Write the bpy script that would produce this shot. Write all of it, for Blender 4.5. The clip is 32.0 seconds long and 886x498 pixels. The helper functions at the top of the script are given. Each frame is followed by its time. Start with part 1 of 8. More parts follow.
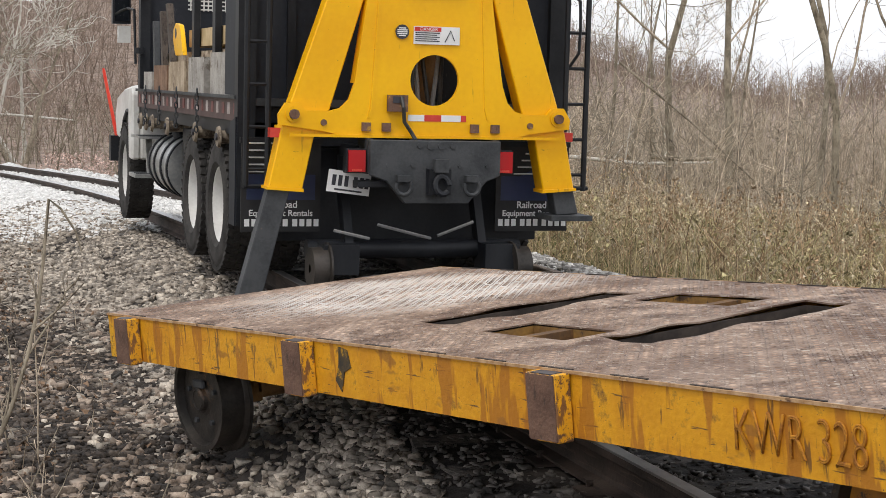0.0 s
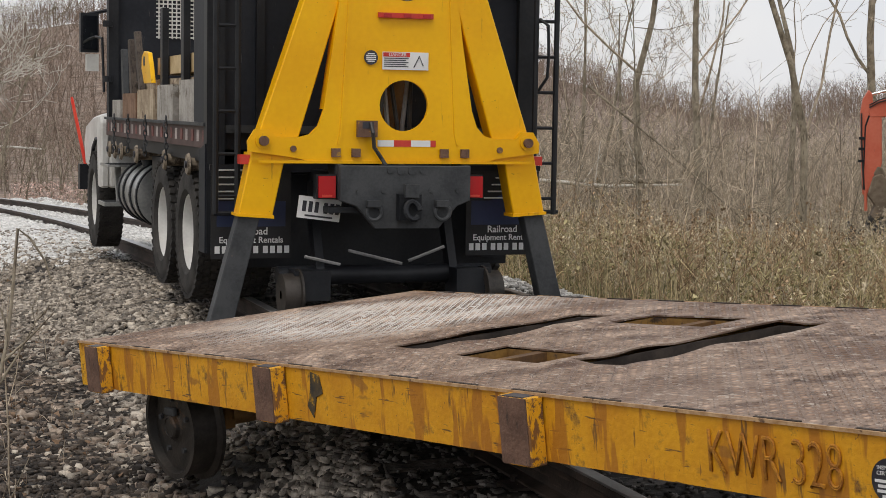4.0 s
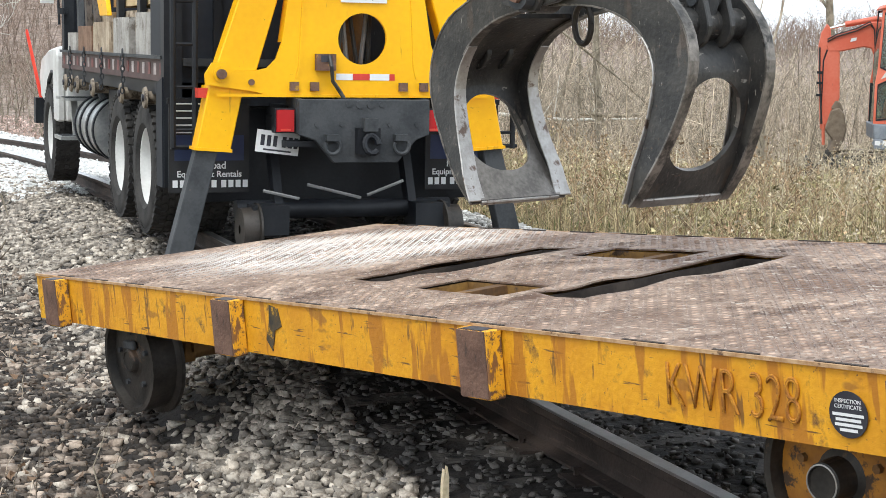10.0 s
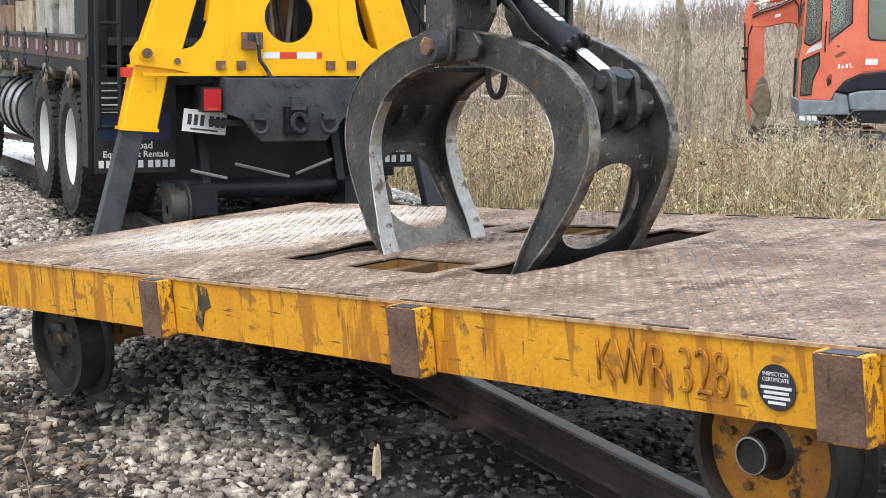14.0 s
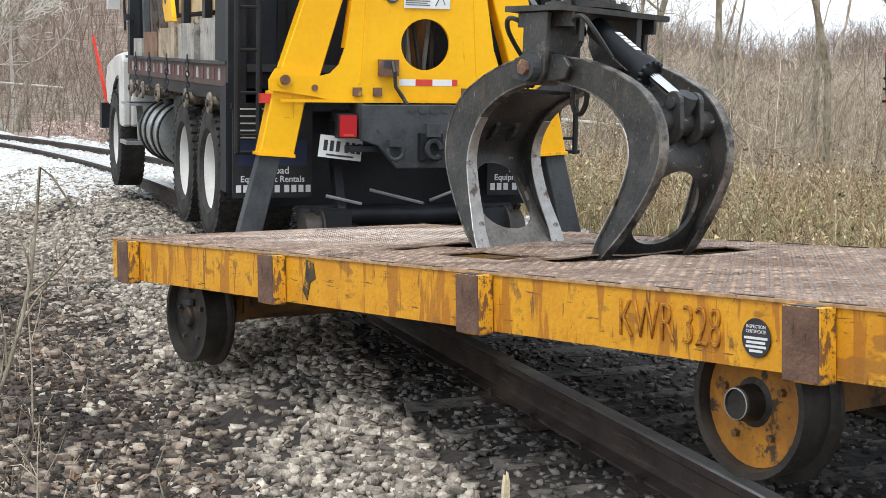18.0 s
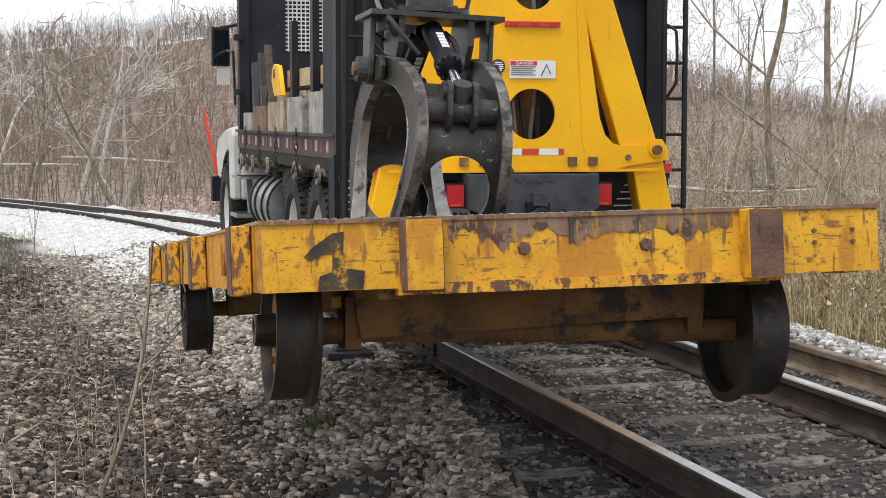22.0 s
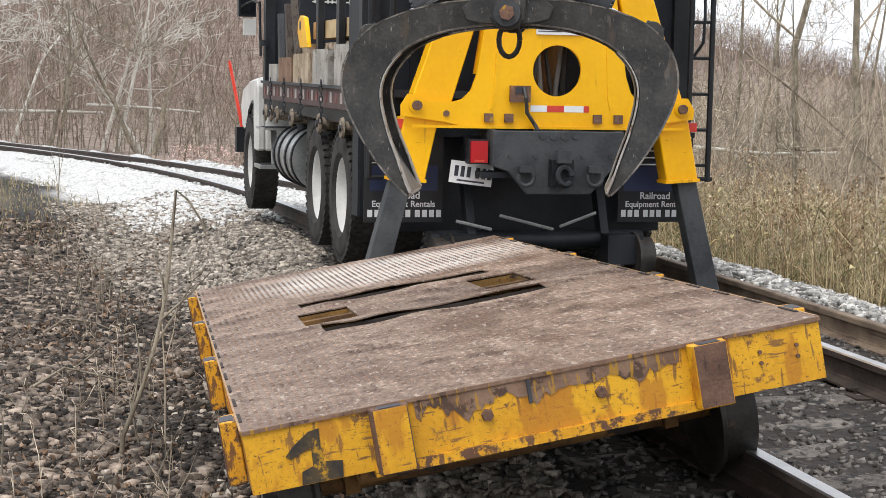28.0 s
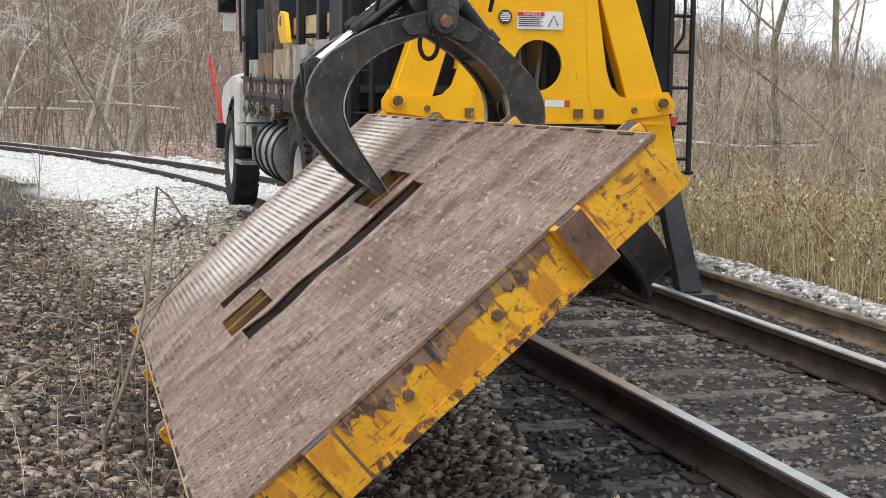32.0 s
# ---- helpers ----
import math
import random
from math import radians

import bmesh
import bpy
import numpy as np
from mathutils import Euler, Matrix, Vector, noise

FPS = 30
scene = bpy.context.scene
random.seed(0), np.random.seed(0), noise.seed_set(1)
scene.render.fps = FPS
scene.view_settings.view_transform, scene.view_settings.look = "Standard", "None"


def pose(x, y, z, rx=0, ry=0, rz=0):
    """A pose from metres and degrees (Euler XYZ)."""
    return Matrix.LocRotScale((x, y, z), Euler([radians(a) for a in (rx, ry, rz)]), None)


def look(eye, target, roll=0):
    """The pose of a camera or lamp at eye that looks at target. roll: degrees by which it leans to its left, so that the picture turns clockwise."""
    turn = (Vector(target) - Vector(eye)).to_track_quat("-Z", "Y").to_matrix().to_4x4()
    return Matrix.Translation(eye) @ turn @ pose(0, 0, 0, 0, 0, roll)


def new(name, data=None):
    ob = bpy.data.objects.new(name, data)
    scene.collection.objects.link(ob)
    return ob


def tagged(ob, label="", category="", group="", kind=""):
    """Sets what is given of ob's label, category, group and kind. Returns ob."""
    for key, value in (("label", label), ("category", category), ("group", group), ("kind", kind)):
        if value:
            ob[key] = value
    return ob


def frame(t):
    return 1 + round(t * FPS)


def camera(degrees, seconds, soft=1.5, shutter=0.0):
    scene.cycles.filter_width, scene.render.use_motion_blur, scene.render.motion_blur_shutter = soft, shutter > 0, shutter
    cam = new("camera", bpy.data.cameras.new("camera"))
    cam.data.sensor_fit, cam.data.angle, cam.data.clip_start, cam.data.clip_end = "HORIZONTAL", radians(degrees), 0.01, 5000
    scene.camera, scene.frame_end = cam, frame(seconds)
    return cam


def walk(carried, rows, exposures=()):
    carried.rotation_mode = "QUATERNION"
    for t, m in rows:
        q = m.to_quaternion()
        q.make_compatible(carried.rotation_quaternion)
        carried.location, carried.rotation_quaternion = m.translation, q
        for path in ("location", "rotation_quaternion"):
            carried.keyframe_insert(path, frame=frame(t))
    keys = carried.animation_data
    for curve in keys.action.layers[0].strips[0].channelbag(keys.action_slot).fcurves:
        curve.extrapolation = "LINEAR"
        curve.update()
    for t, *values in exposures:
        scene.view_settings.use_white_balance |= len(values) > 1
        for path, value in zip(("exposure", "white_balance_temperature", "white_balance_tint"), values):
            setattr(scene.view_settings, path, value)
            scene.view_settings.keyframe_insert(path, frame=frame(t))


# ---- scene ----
# ---------------------------------------------------------------- camera
cam = camera(30.26, 32.0, soft=0.5)
EYE = (-3.507, -10.994, 1.456)
# seconds, and the turn in degrees; the camera stands still on its feet
CAMERA_TURNS = [
    (0, 84.316, -1.488, -18.153), (0.5, 84.543, -1.56, -18.4), (1, 87.011, -1.387, -19.05), (1.5, 87.345, -1.023, -19.23),
    (2, 87.313, -0.776, -19.26), (2.5, 85.509, -0.873, -19.193), (4.5, 85.202, -0.919, -19.233), (5, 85.671, -0.917, -19.362),
    (5.5, 85.887, -0.63, -19.639), (6, 85.87, -0.414, -19.583), (6.5, 84.729, -0.636, -19.43), (7, 82.826, -0.708, -19.429),
    (7.5, 81.051, -0.852, -19.411), (8, 80.914, -1.255, -19.4), (8.5, 80.991, -1.551, -19.295), (9, 82.226, -1.699, -19.351),
    (9.5, 82.838, -1.393, -19.741), (10, 82.925, -1.008, -20.649), (10.5, 82.869, -0.791, -21.512), (11, 82.824, -0.719, -22.065),
    (11.5, 82.7, -0.71, -22.402), (12, 82.572, -0.695, -22.772), (12.5, 82.369, -0.72, -23.015), (13, 82.221, -0.739, -23.217),
    (13.5, 82.203, -0.679, -23.212), (14, 82.192, -0.749, -23.168), (14.5, 82.187, -0.719, -22.854), (15, 82.119, -0.36, -20.22),
    (15.5, 81.967, -0.733, -19.49), (17.5, 82.465, -1.149, -18.437), (18, 83.082, -1.012, -18.468), (18.5, 83.416, -0.759, -18.471),
    (19, 83.568, -0.57, -18.426), (19.5, 83.489, -0.553, -18.388), (20, 83.476, -0.487, -18.404), (20.5, 83.746, -0.354, -18.365),
    (21, 84.112, -0.114, -17.629), (21.5, 85.113, 0.056, -15.374), (22, 85.47, -0.046, -14.776), (22.5, 85.753, -0.178, -13.881),
    (23, 85.308, -0.506, -13.372), (23.5, 84.964, -0.768, -13.332), (24, 84.625, -0.985, -13.348), (24.5, 84.241, -1.093, -13.491),
    (25, 84.1, -1.099, -13.578), (25.5, 84.024, -1.127, -13.633), (27.5, 83.909, -1.193, -13.77), (28, 83.896, -1.18, -13.89),
    (28.5, 83.926, -1.146, -14.066), (29, 83.834, -1.047, -14.255), (29.5, 83.697, -0.965, -14.382), (30, 83.633, -0.871, -14.4),
    (30.5, 83.612, -0.736, -14.449), (31, 83.527, -0.554, -14.534), (31.5, 83.576, -0.464, -14.583), (32, 83.733, -0.89, -14.563),
]
# seconds, stops, kelvin, tint
EXPOSURES = [(0.0, -0.18, 6650, 10), (1.0, -0.50, 6800, 10), (2.5, -0.6, 6800, 10), (5.0, -0.52, 6800, 10), (6.0, -0.35, 6800, 10), (7.2, 0.24, 6300, 8), (8.0, 0.46, 6200, 6), (10.0, 0.38, 6200, 5),
             (16.0, 0.4, 6200, 5), (18.0, 0.17, 6250, 6), (20.0, 0.19, 6300, 7), (21.0, 0.13, 6350, 8), (22.0, -0.05, 6450, 9), (23.5, 0.03, 6450, 9), (25.0, 0.06, 6450, 9), (28.0, 0.06, 6450, 9), (30.5, 0.2, 6400, 7), (32.0, -0.08, 6450, 9)]
walk(cam, [(t, pose(*EYE, rx, ry, rz)) for t, rx, ry, rz in CAMERA_TURNS], exposures=EXPOSURES)

# ---------------------------------------------------------------- light
SUN_ELEVATION, SUN_AZIMUTH = 60.0, 222.0
world = bpy.data.worlds.new("overcast_sky")
scene.world = world
world.use_nodes = True
wn, wl = world.node_tree.nodes, world.node_tree.links
wn.clear()
sky = wn.new("ShaderNodeTexSky")
sky.sky_type = "NISHITA"
sky.sun_disc = False
sky.sun_elevation = radians(SUN_ELEVATION)
sky.sun_rotation = radians(SUN_AZIMUTH)
sky.air_density, sky.dust_density, sky.ozone_density = 1.0, 3.0, 1.0
# a thin even cloud sheet over the blue, a little brighter in patches
coord = wn.new("ShaderNodeTexCoord")
cloud = wn.new("ShaderNodeTexNoise")
cloud.inputs["Scale"].default_value = 3.0
cloud.inputs["Detail"].default_value = 5.0
wl.new(coord.outputs["Generated"], cloud.inputs["Vector"])
cramp = wn.new("ShaderNodeValToRGB")
cramp.color_ramp.elements[0].position, cramp.color_ramp.elements[0].color = 0.3, (7.1, 7.7, 8.9, 1)
cramp.color_ramp.elements[1].position, cramp.color_ramp.elements[1].color = 0.7, (9.6, 9.6, 9.7, 1)
wl.new(cloud.outputs["Fac"], cramp.inputs["Fac"])
mixs = wn.new("ShaderNodeMix")
mixs.data_type = "RGBA"
mixs.inputs["Factor"].default_value = 0.88
wl.new(sky.outputs["Color"], mixs.inputs["A"])
wl.new(cramp.outputs["Color"], mixs.inputs["B"])
bgn = wn.new("ShaderNodeBackground")
bgn.inputs["Strength"].default_value = 0.15
wl.new(mixs.outputs["Result"], bgn.inputs["Color"])
wout = wn.new("ShaderNodeOutputWorld")
wl.new(bgn.outputs["Background"], wout.inputs["Surface"])

sun_data = bpy.data.lights.new("sun", "SUN")
sun_data.energy, sun_data.angle, sun_data.color = 1.7, radians(18.0), (1.0, 0.96, 0.90)
sun = new("sun", sun_data)
_az, _el = radians(SUN_AZIMUTH), radians(SUN_ELEVATION)
sun.matrix_world = look((40 * math.sin(_az) * math.cos(_el), 40 * math.cos(_az) * math.cos(_el), 40 * math.sin(_el)), (0, 0, 0))

# ---------------------------------------------------------------- materials
def material(name, base, second=None, rough=0.7, metal=0.0, scale=8.0, fine=60.0, bump=0.2, bump_scale=None,
             third=None, third_at=0.62, third_scale=3.0, island=0.0, spread=(0.35, 0.65), spec=0.5, third_soft=0.05, random_object=0.0, streaks=()):
    """A procedural surface: base and second colour mixed by a coarse and a fine noise, patches of a third colour, and a fine relief."""
    m = bpy.data.materials.new(name)
    m.use_nodes = True
    nodes, links = m.node_tree.nodes, m.node_tree.links
    p = nodes["Principled BSDF"]
    p.inputs["Roughness"].default_value, p.inputs["Metallic"].default_value = rough, metal
    p.inputs["Specular IOR Level"].default_value = spec
    tc = nodes.new("ShaderNodeTexCoord")
    n1, n2 = nodes.new("ShaderNodeTexNoise"), nodes.new("ShaderNodeTexNoise")
    n1.inputs["Scale"].default_value, n1.inputs["Detail"].default_value = scale, 6
    n2.inputs["Scale"].default_value, n2.inputs["Detail"].default_value = fine, 3
    for n in (n1, n2):
        links.new(tc.outputs["Object"], n.inputs["Vector"])
    add = nodes.new("ShaderNodeMath")
    add.operation = "MULTIPLY_ADD"
    links.new(n2.outputs["Fac"], add.inputs[0])
    add.inputs[1].default_value = 0.35
    links.new(n1.outputs["Fac"], add.inputs[2])
    ramp = nodes.new("ShaderNodeValToRGB")
    e = ramp.color_ramp.elements
    e[0].position, e[0].color = spread[0] + 0.17, (*base, 1)
    e[1].position, e[1].color = spread[1] + 0.17, (*(second or base), 1)
    links.new(add.outputs[0], ramp.inputs["Fac"])
    colour = ramp.outputs["Color"]
    if third:
        n3 = nodes.new("ShaderNodeTexNoise")
        n3.inputs["Scale"].default_value, n3.inputs["Detail"].default_value, n3.inputs["Roughness"].default_value = third_scale, 8, 0.7
        links.new(tc.outputs["Object"], n3.inputs["Vector"])
        r3 = nodes.new("ShaderNodeValToRGB")
        r3.color_ramp.elements[0].position, r3.color_ramp.elements[1].position = third_at, third_at + third_soft
        links.new(n3.outputs["Fac"], r3.inputs["Fac"])
        mix = nodes.new("ShaderNodeMix")
        mix.data_type = "RGBA"
        links.new(r3.outputs["Color"], mix.inputs["Factor"])
        links.new(colour, mix.inputs["A"])
        mix.inputs["B"].default_value = (*third, 1)
        colour = mix.outputs["Result"]
    for stretch, at, col, most in streaks:
        # long scratches, runs or specks: a stretched noise cut at a level
        mp = nodes.new("ShaderNodeMapping")
        mp.inputs["Scale"].default_value = stretch
        links.new(tc.outputs["Object"], mp.inputs["Vector"])
        ns = nodes.new("ShaderNodeTexNoise")
        ns.inputs["Scale"].default_value, ns.inputs["Detail"].default_value, ns.inputs["Roughness"].default_value = 1.0, 4, 0.6
        links.new(mp.outputs["Vector"], ns.inputs["Vector"])
        cut = nodes.new("ShaderNodeMapRange")
        cut.inputs["From Min"].default_value, cut.inputs["From Max"].default_value, cut.inputs["To Max"].default_value = at, at + 0.04, most
        links.new(ns.outputs["Fac"], cut.inputs["Value"])
        sm = nodes.new("ShaderNodeMix")
        sm.data_type = "RGBA"
        links.new(cut.outputs["Result"], sm.inputs["Factor"])
        links.new(colour, sm.inputs["A"])
        sm.inputs["B"].default_value = (*col, 1)
        colour = sm.outputs["Result"]
    if island or random_object:
        if island:
            g = nodes.new("ShaderNodeNewGeometry")
            rnd = g.outputs["Random Per Island"]
        else:
            g = nodes.new("ShaderNodeObjectInfo")
            rnd = g.outputs["Random"]
        k = island or random_object
        mr = nodes.new("ShaderNodeMapRange")
        mr.inputs["To Min"].default_value, mr.inputs["To Max"].default_value = 1 - k, 1 + k
        links.new(rnd, mr.inputs["Value"])
        mul = nodes.new("ShaderNodeMix")
        mul.data_type, mul.blend_type = "RGBA", "MULTIPLY"
        mul.inputs["Factor"].default_value = 1.0
        links.new(colour, mul.inputs["A"])
        links.new(mr.outputs["Result"], mul.inputs["B"])
        colour = mul.outputs["Result"]
    links.new(colour, p.inputs["Base Color"])
    if bump:
        b = nodes.new("ShaderNodeBump")
        b.inputs["Strength"].default_value, b.inputs["Distance"].default_value = bump, 0.01
        if bump_scale:
            n4 = nodes.new("ShaderNodeTexNoise")
            n4.inputs["Scale"].default_value, n4.inputs["Detail"].default_value = bump_scale, 4
            links.new(tc.outputs["Object"], n4.inputs["Vector"])
            links.new(n4.outputs["Fac"], b.inputs["Height"])
        else:
            links.new(n2.outputs["Fac"], b.inputs["Height"])
        links.new(b.outputs["Normal"], p.inputs["Normal"])
    return m


def glow_material(name, colour, strength, rough=0.3):
    m = bpy.data.materials.new(name)
    m.use_nodes = True
    p = m.node_tree.nodes["Principled BSDF"]
    p.inputs["Base Color"].default_value = (*colour, 1)
    p.inputs["Roughness"].default_value = rough
    p.inputs["Emission Color"].default_value = (*colour, 1)
    p.inputs["Emission Strength"].default_value = strength
    return m


def plate_steel(name):
    """Worn floor plate: brown rust, grey scuffs and a chalky spill at the far end."""
    m = material(name, (0.135, 0.078, 0.051), (0.35, 0.252, 0.188), rough=0.62, metal=0.1, scale=2.2, fine=38, bump=0, third=(0.10, 0.052, 0.032), third_at=0.50, third_scale=2.3, third_soft=0.12,
                 streaks=[((30, 9, 30), 0.60, (0.50, 0.42, 0.345), 0.75), ((9, 30, 10), 0.60, (0.075, 0.05, 0.035), 0.8), ((60, 60, 60), 0.62, (0.06, 0.04, 0.03), 0.8), ((90, 30, 60), 0.63, (0.58, 0.52, 0.45), 0.8)])
    nodes, links = m.node_tree.nodes, m.node_tree.links
    p = nodes["Principled BSDF"]
    tc = nodes.new("ShaderNodeTexCoord")
    old = p.inputs["Base Color"].links[0].from_socket
    # chalky spill along the far end
    sep = nodes.new("ShaderNodeSeparateXYZ")
    links.new(tc.outputs["Object"], sep.inputs[0])
    def stripe(socket, centre, width):
        sub = nodes.new("ShaderNodeMath")
        sub.operation = "SUBTRACT"
        links.new(socket, sub.inputs[0])
        sub.inputs[1].default_value = centre
        ab = nodes.new("ShaderNodeMath")
        ab.operation = "ABSOLUTE"
        links.new(sub.outputs[0], ab.inputs[0])
        r = nodes.new("ShaderNodeMapRange")
        r.inputs["From Min"].default_value, r.inputs["From Max"].default_value = width, 0.0
        links.new(ab.outputs[0], r.inputs["Value"])
        return r.outputs["Result"]
    a, b = stripe(sep.outputs["Y"], 4.75, 0.98), stripe(sep.outputs["X"], 1.25, 1.15)
    nz = nodes.new("ShaderNodeTexNoise")
    nz.inputs["Scale"].default_value, nz.inputs["Detail"].default_value = 3.0, 6
    links.new(tc.outputs["Object"], nz.inputs["Vector"])
    m1 = nodes.new("ShaderNodeMath")
    m1.operation = "MULTIPLY"
    links.new(a, m1.inputs[0])
    links.new(b, m1.inputs[1])
    m2 = nodes.new("ShaderNodeMath")
    m2.operation = "MULTIPLY"
    links.new(m1.outputs[0], m2.inputs[0])
    links.new(nz.outputs["Fac"], m2.inputs[1])
    m3 = nodes.new("ShaderNodeMapRange")
    m3.inputs["From Min"].default_value, m3.inputs["From Max"].default_value = 0.04, 0.19
    m3.inputs["To Max"].default_value = 0.75
    links.new(m2.outputs[0], m3.inputs["Value"])
    chalk = nodes.new("ShaderNodeMix")
    chalk.data_type = "RGBA"
    links.new(m3.outputs["Result"], chalk.inputs["Factor"])
    links.new(old, chalk.inputs["A"])
    chalk.inputs["B"].default_value = (0.74, 0.71, 0.67, 1)
    links.new(chalk.outputs["Result"], p.inputs["Base Color"])
    grit = nodes.new("ShaderNodeTexNoise")
    grit.inputs["Scale"].default_value = 90.0
    links.new(tc.outputs["Object"], grit.inputs["Vector"])
    bump = nodes.new("ShaderNodeBump")
    bump.inputs["Strength"].default_value, bump.inputs["Distance"].default_value = 0.35, 0.006
    links.new(grit.outputs["Fac"], bump.inputs["Height"])
    links.new(bump.outputs["Normal"], p.inputs["Normal"])
    return m


YELLOW = material("crane_yellow_paint", (0.84, 0.415, 0.002), (0.93, 0.505, 0.004), rough=0.36, spec=0.3, scale=1.5, fine=25, bump=0.03, third=(0.25, 0.14, 0.03), third_at=0.72, third_scale=9, streaks=[((18, 18, 2.5), 0.66, (0.42, 0.2, 0.015), 0.5), ((50, 50, 50), 0.70, (0.16, 0.08, 0.03), 0.8), ((9, 9, 40), 0.70, (0.30, 0.15, 0.02), 0.7)])
CARTYEL = material("worn_cart_paint", (0.60, 0.255, 0.008), (0.74, 0.355, 0.012), rough=0.55, scale=5, fine=50, bump=0.25, third=(0.12, 0.055, 0.025), third_at=0.57, third_scale=5.0, third_soft=0.1,
                   streaks=[((22, 22, 3.2), 0.61, (0.15, 0.065, 0.02), 0.85), ((45, 6, 60), 0.64, (0.09, 0.045, 0.025), 0.9), ((70, 70, 70), 0.66, (0.10, 0.05, 0.03), 0.9), ((9, 9, 1.6), 0.53, (0.38, 0.135, 0.012), 0.8), ((5, 3, 7), 0.60, (0.30, 0.12, 0.02), 0.75)])
ENDYEL = material("scuffed_end_paint", (0.62, 0.285, 0.007), (0.75, 0.395, 0.012), rough=0.55, scale=4, fine=45, bump=0.25, third=(0.20, 0.088, 0.032), third_at=0.57, third_scale=13.0, third_soft=0.08,
                  streaks=[((8, 30, 55), 0.60, (0.19, 0.085, 0.03), 0.85), ((34, 30, 5), 0.60, (0.20, 0.09, 0.03), 0.85), ((80, 80, 80), 0.63, (0.13, 0.06, 0.03), 0.85), ((5, 5, 2.0), 0.55, (0.44, 0.165, 0.012), 0.7), ((14, 14, 9), 0.65, (0.16, 0.075, 0.03), 0.85), ((100, 25, 140), 0.66, (0.10, 0.05, 0.03), 0.85)])
RUST = material("brown_rust", (0.10, 0.052, 0.035), (0.18, 0.10, 0.068), rough=0.85, scale=9, fine=80, bump=0.4, third=(0.5, 0.27, 0.02), third_at=0.62, third_scale=9, streaks=[((50, 50, 12), 0.62, (0.05, 0.03, 0.022), 0.8)])
DARKRUST = material("dark_rust", (0.10, 0.05, 0.02), (0.22, 0.11, 0.03), rough=0.8, scale=5, fine=60, bump=0.3, third=(0.04, 0.03, 0.025), third_at=0.55, third_scale=4)
DECK = plate_steel("rusty_tread_plate")
WHEELSTEEL = material("blackened_wheel_steel", (0.018, 0.016, 0.014), (0.05, 0.042, 0.036), rough=0.5, metal=0.3, scale=7, fine=60, bump=0.15, third=(0.10, 0.06, 0.035), third_at=0.60, third_scale=6)
ORANGERUST = material("orange_wheel_hub", (0.45, 0.19, 0.012), (0.30, 0.12, 0.015), rough=0.65, scale=9, fine=50, bump=0.3, third=(0.06, 0.035, 0.02), third_at=0.55, third_scale=8)
BLACK = material("black_truck_paint", (0.008, 0.009, 0.012), (0.018, 0.02, 0.024), rough=0.5, scale=3, fine=40, bump=0.05, spec=0.3)
NAVYBLACK = material("dusty_black_panel", (0.008, 0.010, 0.016), (0.018, 0.021, 0.028), rough=0.6, scale=2, fine=30, bump=0.05, third=(0.04, 0.044, 0.05), third_at=0.66, third_scale=2.5, third_soft=0.2, spec=0.3, streaks=[((30, 30, 4), 0.68, (0.10, 0.10, 0.10), 0.6)])
GREYSTEEL = material("charcoal_hitch_steel", (0.034, 0.037, 0.041), (0.064, 0.067, 0.071), rough=0.6, scale=6, fine=50, bump=0.15, third=(0.12, 0.10, 0.09), third_at=0.68, third_scale=12, spec=0.3)
CLAWBLACK = material("scuffed_black_claw", (0.022, 0.022, 0.0225), (0.056, 0.053, 0.049), rough=0.42, metal=0.1, scale=7, fine=60, bump=0.2, third=(0.11, 0.095, 0.082), third_at=0.60, third_scale=9, third_soft=0.06, spec=0.4,
                     streaks=[((5, 5, 2.2), 0.60, (0.075, 0.056, 0.043), 0.7), ((80, 14, 22), 0.66, (0.30, 0.28, 0.25), 0.7), ((25, 60, 5), 0.64, (0.12, 0.10, 0.085), 0.7), ((60, 20, 60), 0.66, (0.10, 0.065, 0.045), 0.7), ((70, 70, 70), 0.70, (0.14, 0.125, 0.11), 0.6)])
WORNSHELL = material("rubbed_grey_shell", (0.10, 0.09, 0.08), (0.24, 0.22, 0.20), rough=0.45, metal=0.3, scale=6, fine=60, bump=0.2, third=(0.035, 0.03, 0.027), third_at=0.56, third_scale=6, third_soft=0.12)
WORNRIM = material("rubbed_black_rim", (0.075, 0.068, 0.06), (0.24, 0.215, 0.19), rough=0.45, metal=0.3, scale=9, fine=60, bump=0.2, third=(0.03, 0.028, 0.026), third_at=0.50, third_scale=8, third_soft=0.1)
CLAWEDGE = material("bare_worn_steel_edge", (0.30, 0.28, 0.26), (0.46, 0.44, 0.42), rough=0.42, metal=0.7, scale=9, fine=60, bump=0.2, third=(0.14, 0.1, 0.08), third_at=0.55, third_scale=7)
CHROME = material("chromed_rod", (0.7, 0.7, 0.7), (0.8, 0.8, 0.8), rough=0.12, metal=1.0, bump=0)
RUBBER = material("tyre_rubber", (0.024, 0.023, 0.022), (0.055, 0.051, 0.048), rough=0.9, scale=6, fine=60, bump=0.2, spec=0.25)
FLAPRUBBER = material("mud_flap_rubber", (0.012, 0.012, 0.013), (0.022, 0.022, 0.024), rough=0.7, scale=6, fine=60, bump=0.1)
WHITEPAINT = material("dusty_white_paint", (0.72, 0.72, 0.70), (0.55, 0.54, 0.52), rough=0.4, scale=3, fine=30, bump=0.03, third=(0.4, 0.38, 0.35), third_at=0.62, third_scale=4, third_soft=0.2)
WHITEVINYL = material("white_print", (0.78, 0.78, 0.78), (0.72, 0.72, 0.72), rough=0.5, bump=0)
